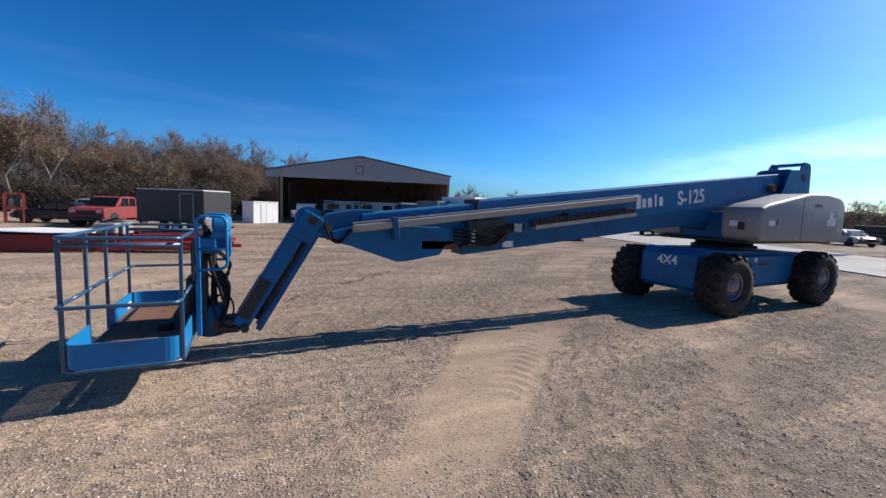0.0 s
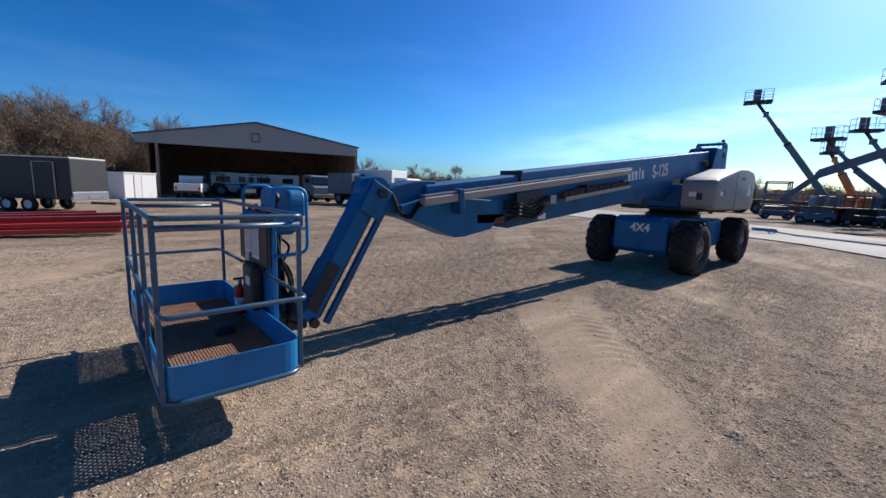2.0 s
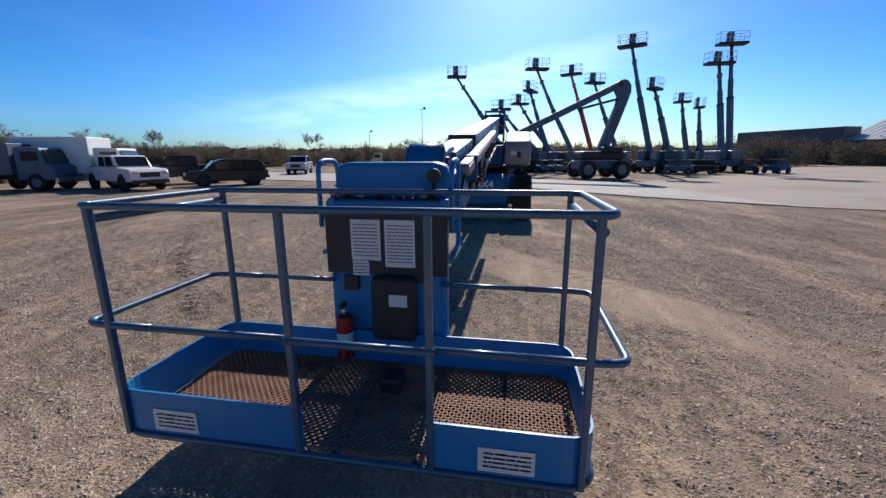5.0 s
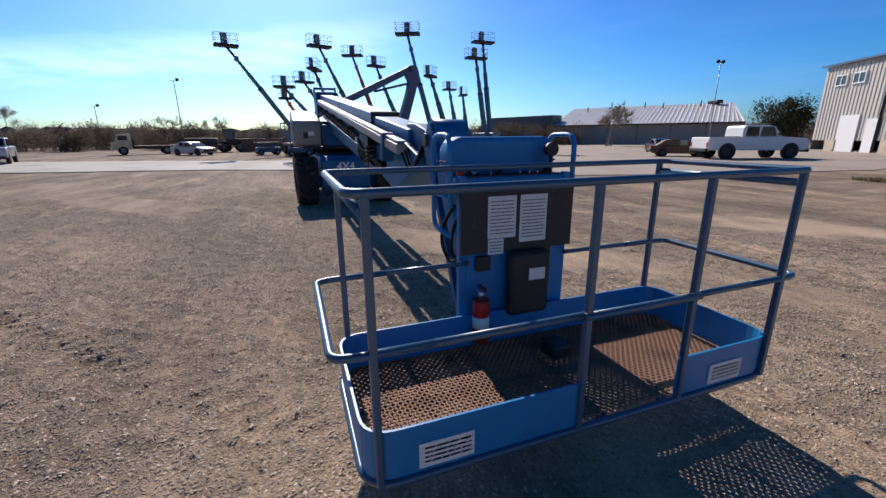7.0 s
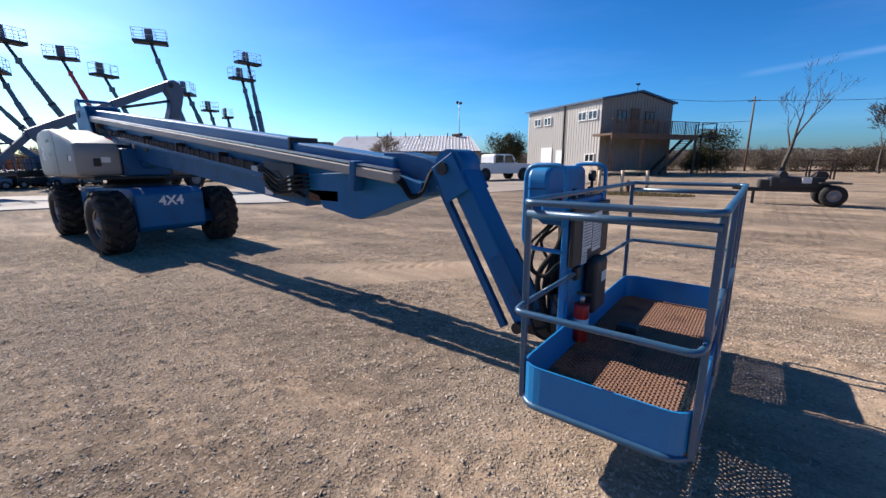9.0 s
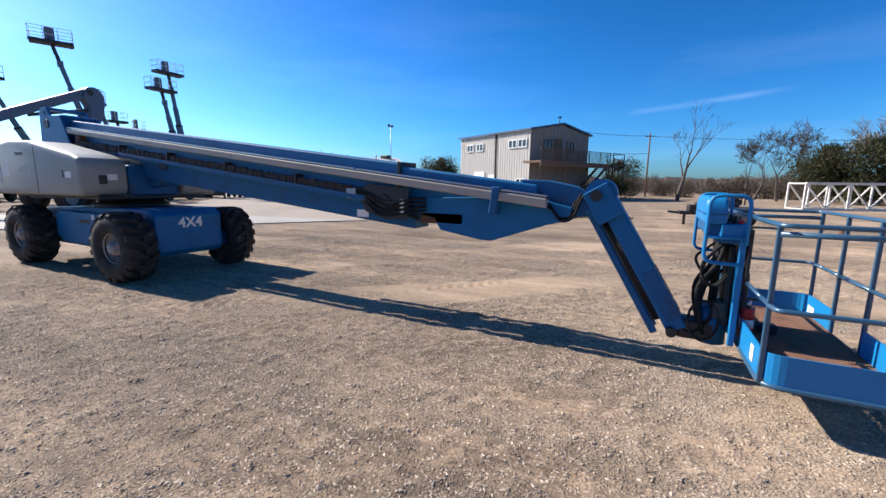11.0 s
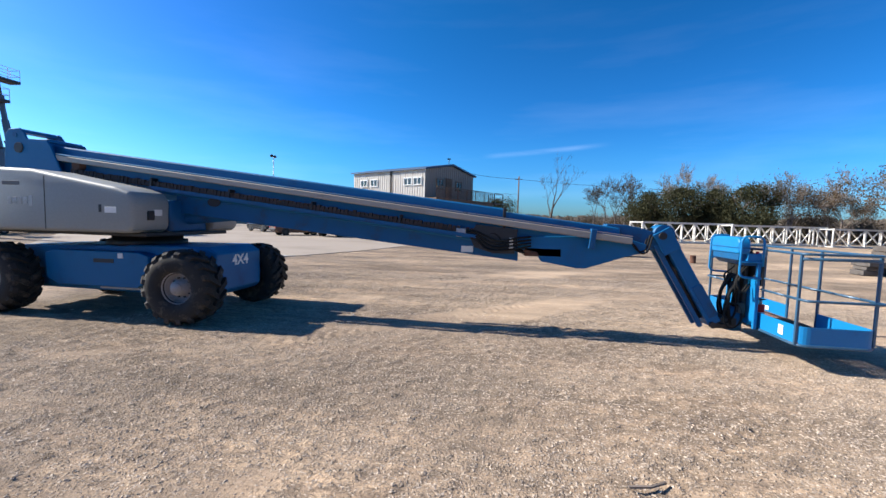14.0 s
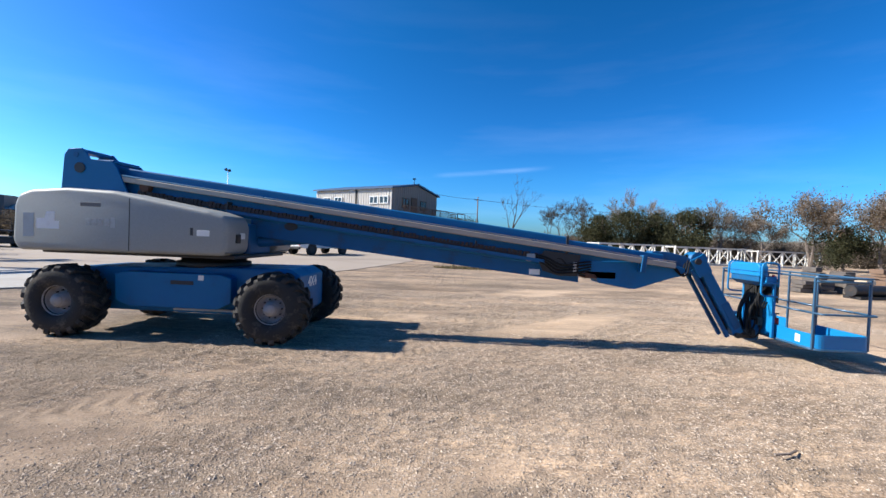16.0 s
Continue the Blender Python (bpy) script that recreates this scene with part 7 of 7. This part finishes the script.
def thicket(name, label, n, seed, material, twig):
    """Close-grown saplings and scrub filling the wood behind its edge trees."""
    g = random.Random(seed)
    vs, fs = [], []
    for _ in range(n):
        az = radians(g.uniform(82, 134))
        c, s = math.cos(az), math.sin(az)
        lump = noise.noise((18 * c, 18 * s, 4.0)) + 0.6 * noise.noise((60 * c, 60 * s, 7.0))
        crest = (9.3 + 2.3 * lump) * (0.62 + 0.38 * min(1.0, max(0.0, (math.degrees(az) - 84) / 8)))
        q = g.uniform(70, 80)
        z = crest * g.random() ** 0.8
        p = Vector((C0.x + q * c, C0.y + q * s, z))
        if twig:
            u = Vector((g.gauss(0, 0.3), g.gauss(0, 0.3), 1)) * g.uniform(0.5, 1.4)
            w = Vector((-s, c, 0)) * g.uniform(0.017, 0.038)
        else:
            u = Vector((g.gauss(0, 1), g.gauss(0, 1), g.gauss(0, 1))).normalized() * g.uniform(0.12, 0.28)
            w = Vector((g.gauss(0, 1), g.gauss(0, 1), g.gauss(0, 1))).normalized() * g.uniform(0.07, 0.16)
        k = len(vs)
        vs += [tuple(p - u), tuple(p + w), tuple(p + u), tuple(p - w)]
        fs.append((k, k + 1, k + 2, k + 3))
    return tagged(new(name, mesh_of(name, vs, fs, material)), label, "woodland", kind="stuff")


thicket("sapling_thicket", "grey-brown leafless saplings crowding the wood", 26000, 91, TWIG, True)
thicket("scrub_thicket", "brown dry-leaved scrub inside the wood", 24000, 92, DRY_LEAF, False)
# far brush behind the equipment row and the drive
for k in range(36):
    az = 62 - 2.8 * k
    d = 92 + 8 * math.sin(k * 1.7)
    plant(BRUSH[k % 2], "shrub", "dark brush along the far fence line", at((-3.4, 0), az, d), rngt.uniform(0, 360), rngt.uniform(0.9, 1.4), "far brush")
for az, d, s in ((9.0, 84, 0.65), (57, 84, 0.8), (50, 82, 0.7), (44, 86, 0.7), (-6, 84, 0.55), (27, 86, 0.7), (14, 86, 0.6)):
    plant(BARE[int(d) % 3], "bare_tree", "small leafless tree on the horizon", at((-3.4, 0), az, d), rngt.uniform(0, 360), s, "far trees")


def ridge(name, label, r, h0, h1, seed, material, rough=1.0):
    """A far wooded rise all round the yard: an uneven crest on a low bank."""
    rng = random.Random(seed)
    n = 900
    vs, fs = [], []
    for i in range(n):
        a = 2 * math.pi * i / n
        c, s = math.cos(a), math.sin(a)
        z = h0 + (h1 - h0) * (0.5 + 0.5 * noise.noise((3 * c, 3 * s, seed))) + rough * (0.22 * h0 * noise.noise((40 * c, 40 * s, seed)) + rng.uniform(-0.08, 0.12) * h0)
        q = r * (1 + 0.1 * noise.noise((2 * c, 2 * s, seed + 5)))
        vs += [(q * c, q * s, -0.5), (q * 1.01 * c, q * 1.01 * s, z * 0.55), (q * 1.03 * c, q * 1.03 * s, z), (q * 1.2 * c, q * 1.2 * s, z * 0.9)]
    for i in range(n):
        a, b = 4 * i, 4 * ((i + 1) % n)
        fs += [(a + k, b + k, b + k + 1, a + k + 1) for k in range(3)]
    ob = new(name, mesh_of(name, vs, fs, material))
    return tagged(ob, label, "backdrop", kind="structure")


def far_wood(name, label, n, seed, material, size, twig):
    """Dense low woodland round the yard: leaf and twig clumps under an uneven crest."""
    g = random.Random(seed)
    vs, fs = [], []
    for _ in range(n):
        a = g.uniform(0, 2 * math.pi)
        c, s = math.cos(a), math.sin(a)
        crest = 3.7 + 1.6 * noise.noise((5 * c, 5 * s, 1.0)) + 1.6 * noise.noise((22 * c, 22 * s, 2.0)) + 1.0 * noise.noise((70 * c, 70 * s, 3.0))
        q = 112 + 26 * g.random()
        z = crest * (1 - (1 - g.random()) ** 1.5) * (1.12 if twig else 1.0)
        k = len(vs)
        u = Vector((g.gauss(0, 1), g.gauss(0, 1), g.gauss(0, 1))).normalized() * size * g.uniform(0.6, 1.4)
        w = Vector((g.gauss(0, 1), g.gauss(0, 1), g.gauss(0, 1))).normalized() * size * g.uniform(0.4, 0.9)
        if twig:
            u, w = Vector((g.uniform(-0.5, 0.5), g.uniform(-0.5, 0.5), 1)) * g.uniform(0.6, 1.5), Vector((-s, c, 0)) * 0.05
        p = Vector((q * c + 3, q * s, z))
        vs += [tuple(p - u), tuple(p + w), tuple(p + u), tuple(p - w)]
        fs.append((k, k + 1, k + 2, k + 3))
    ob = new(name, mesh_of(name, vs, fs, material))
    return tagged(ob, label, "woodland", kind="stuff")


far_wood("far_woodland", "brown winter woodland along the horizon", 130000, 31, BRUSH_LEAF, 0.2, False)
far_wood("far_branches", "grey bare branches over the far woodland", 26000, 32, TWIG, 0.4, True)
ridge("backdrop_woods", "low brown woodland along the horizon", 142, 3.7, 5.5, 3, FAR_WOODS)
ridge("backdrop_hills", "wooded hills on the horizon, haze in their bluish colour", 700, 5, 10, 8, FAR_HILLS, 0.0)
# tree before the warehouse and by the office
plant(tree_model(33, 4.2, 4, trunk=0.2, limbs=3), "bare_tree", "low spreading leafless tree before the warehouse", (56.5, -52.0, 0), 40, 1.75)
plant(CEDAR[0], "cedar_tree", "dark green cedar beside the office", (33.0, -60.0, 0), 10, 1.15)
plant(CEDAR[1], "cedar_tree", "dark green shrub by the office stair", (4.2, -64.5, 0), 90, 1.05)
plant(tree_model(63, 8.4, 4, trunk=0.34, fan=0.5, sprigs=4, bark=DARK_BARK, twig=OAK_LEAF, girth=1.1), "bare_tree", "tall leafless tree with few crooked limbs", (-3.6, -57.0, 0), 60, 1.42)
# oaks and cedars behind the lattice sections
C15 = (4.46, 7.48)
for az, d, m, s, nm, lb in (
    (-103.1, 79, OAK, 1.42, "oak_tree", "dark spreading oak with thin leaves"), (-106.1, 76, OAK, 1.56, "oak_tree", "dark spreading oak with thin leaves"),
    (-109.3, 73, CEDAR[0], 1.16, "cedar_tree", "dense dark green cedar behind the lattice"), (-112.5, 73, CEDAR[1], 1.28, "cedar_tree", "dense dark green cedar behind the lattice"),
    (-115.9, 75, CEDAR[0], 1.22, "cedar_tree", "dense dark green cedar behind the lattice"), (-118.8, 73, CEDAR[1], 1.28, "cedar_tree", "dense dark green cedar behind the lattice"),
    (-122.3, 76, RUSSET[0], 1.14, "oak_tree", "brown oak holding its dry leaves"), (-126.5, 78, RUSSET[1], 0.85, "oak_tree", "low brown oak with dry leaves"),
    (-130.7, 69, RUSSET[0], 1.2, "oak_tree", "brown oak holding its dry leaves"), (-133.2, 66, CEDAR[0], 0.85, "cedar_tree", "olive green cedar at the yard edge"), (-136.5, 66, RUSSET[1], 1.12, "oak_tree", "brown oak holding its dry leaves"), (-140.2, 66, RUSSET[0], 1.05, "oak_tree", "low brown oak with dry leaves"),
    (-145.5, 63, RUSSET[0], 1.21, "oak_tree", "brown oak holding its dry leaves"), (-151, 60, BARE[1], 1.22, "bare_tree", "leafless tree at the yard edge"), (-156, 61, RUSSET[1], 1.21, "oak_tree", "brown oak holding its dry leaves"),
    (-113.5, 82, BARE[0], 1.21, "bare_tree", "leafless tree behind the cedars"), (-161, 63, CEDAR[0], 1.22, "cedar_tree", "olive green cedar at the yard edge"), (-166, 65, RUSSET[0], 1.28, "oak_tree", "brown oak holding its dry leaves"),
):
    plant(m, nm, lb, at(C15, az, d), rngt.uniform(0, 360), 1.13 * s, "yard edge trees")
for k in range(30):
    plant(BRUSH[k % 2], "shrub", "dark brush along the far fence line", at(C15, -82 - 2.9 * k, 88 + rngt.uniform(-6, 6)), rngt.uniform(0, 360), (1.0 if k < 9 else 1.25) * rngt.uniform(0.8, 1.1), "far brush")


# ---- loose gravel ----
def gravel(seed, n, name, label, lo, hi, sizes, material):
    """Loose angular stones, thicker in some bands of the yard than in others."""
    g = np.random.default_rng(seed)
    xs, ys = [], []
    while len(xs) < n:
        x, y = float(g.uniform(lo[0], hi[0])), float(g.uniform(lo[1], hi[1]))
        u, v = drive(x, y)
        if g.random() < max(0.03, 0.75 - 0.85 * packed(x, y) + 0.75 * noise.noise((0.8 * u, 2.0 * v, 2.0))):
            xs.append(x)
            ys.append(y)
    zs = np.array([relief(x, y) for x, y in zip(xs, ys)]) - 0.008
    oct_ = np.array([(1, 0, -0.35), (-1, 0, -0.35), (0, 1, -0.35), (0, -1, -0.35), (0.2, 0.1, 0.85)], dtype=float)
    tri = np.array([(0, 2, 4), (2, 1, 4), (1, 3, 4), (3, 0, 4)])
    r = sizes[0] + (sizes[1] - sizes[0]) * g.random(n) ** 2.2
    ext = np.stack([r * g.uniform(0.8, 1.5, n), r * g.uniform(0.5, 0.9, n), r * g.uniform(0.22, 0.42, n)], 1)
    p = oct_[None] * ext[:, None] + g.uniform(-0.25, 0.25, (n, 5, 3)) * r[:, None, None] * np.array([1, 1, 0.4])
    a = g.uniform(0, 6.28, n)
    c, s = np.cos(a)[:, None], np.sin(a)[:, None]
    x = p[:, :, 0] * c - p[:, :, 1] * s + np.array(xs)[:, None]
    y = p[:, :, 0] * s + p[:, :, 1] * c + np.array(ys)[:, None]
    z = p[:, :, 2] + (ext[:, 2] * 0.3 + zs)[:, None]
    vs = np.stack([x, y, z], 2).reshape(-1, 3)
    fs = (tri[None] + 5 * np.arange(n)[:, None, None]).reshape(-1, 3)
    me = bpy.data.meshes.new(name)
    me.from_pydata(vs.tolist(), [], fs.tolist())
    me.materials.append(material)
    return tagged(new(name, me), label, "gravel", kind="stuff")


GRAVEL_MAT = leaf_mat("crushed_stone", (0.22, 0.18, 0.142), (0.55, 0.445, 0.345))
gravel(5, 310000, "gravel", "loose crushed stones scattered over the dirt", (-6.5, -7), (9.5, 9), (0.005, 0.019), GRAVEL_MAT)
gravel(6, 150, "stones", "a few larger stones lying on the gravel", (-7, -8), (14, 12), (0.026, 0.045), GRAVEL_MAT)
stick = part("stick", tubed([(1.62, 4.02, 0.02), (1.75, 4.1, 0.025), (1.9, 4.12, 0.02)], 0.012, 5), BARK)
tagged(stick, "thin dry stick lying on the gravel", "stick")
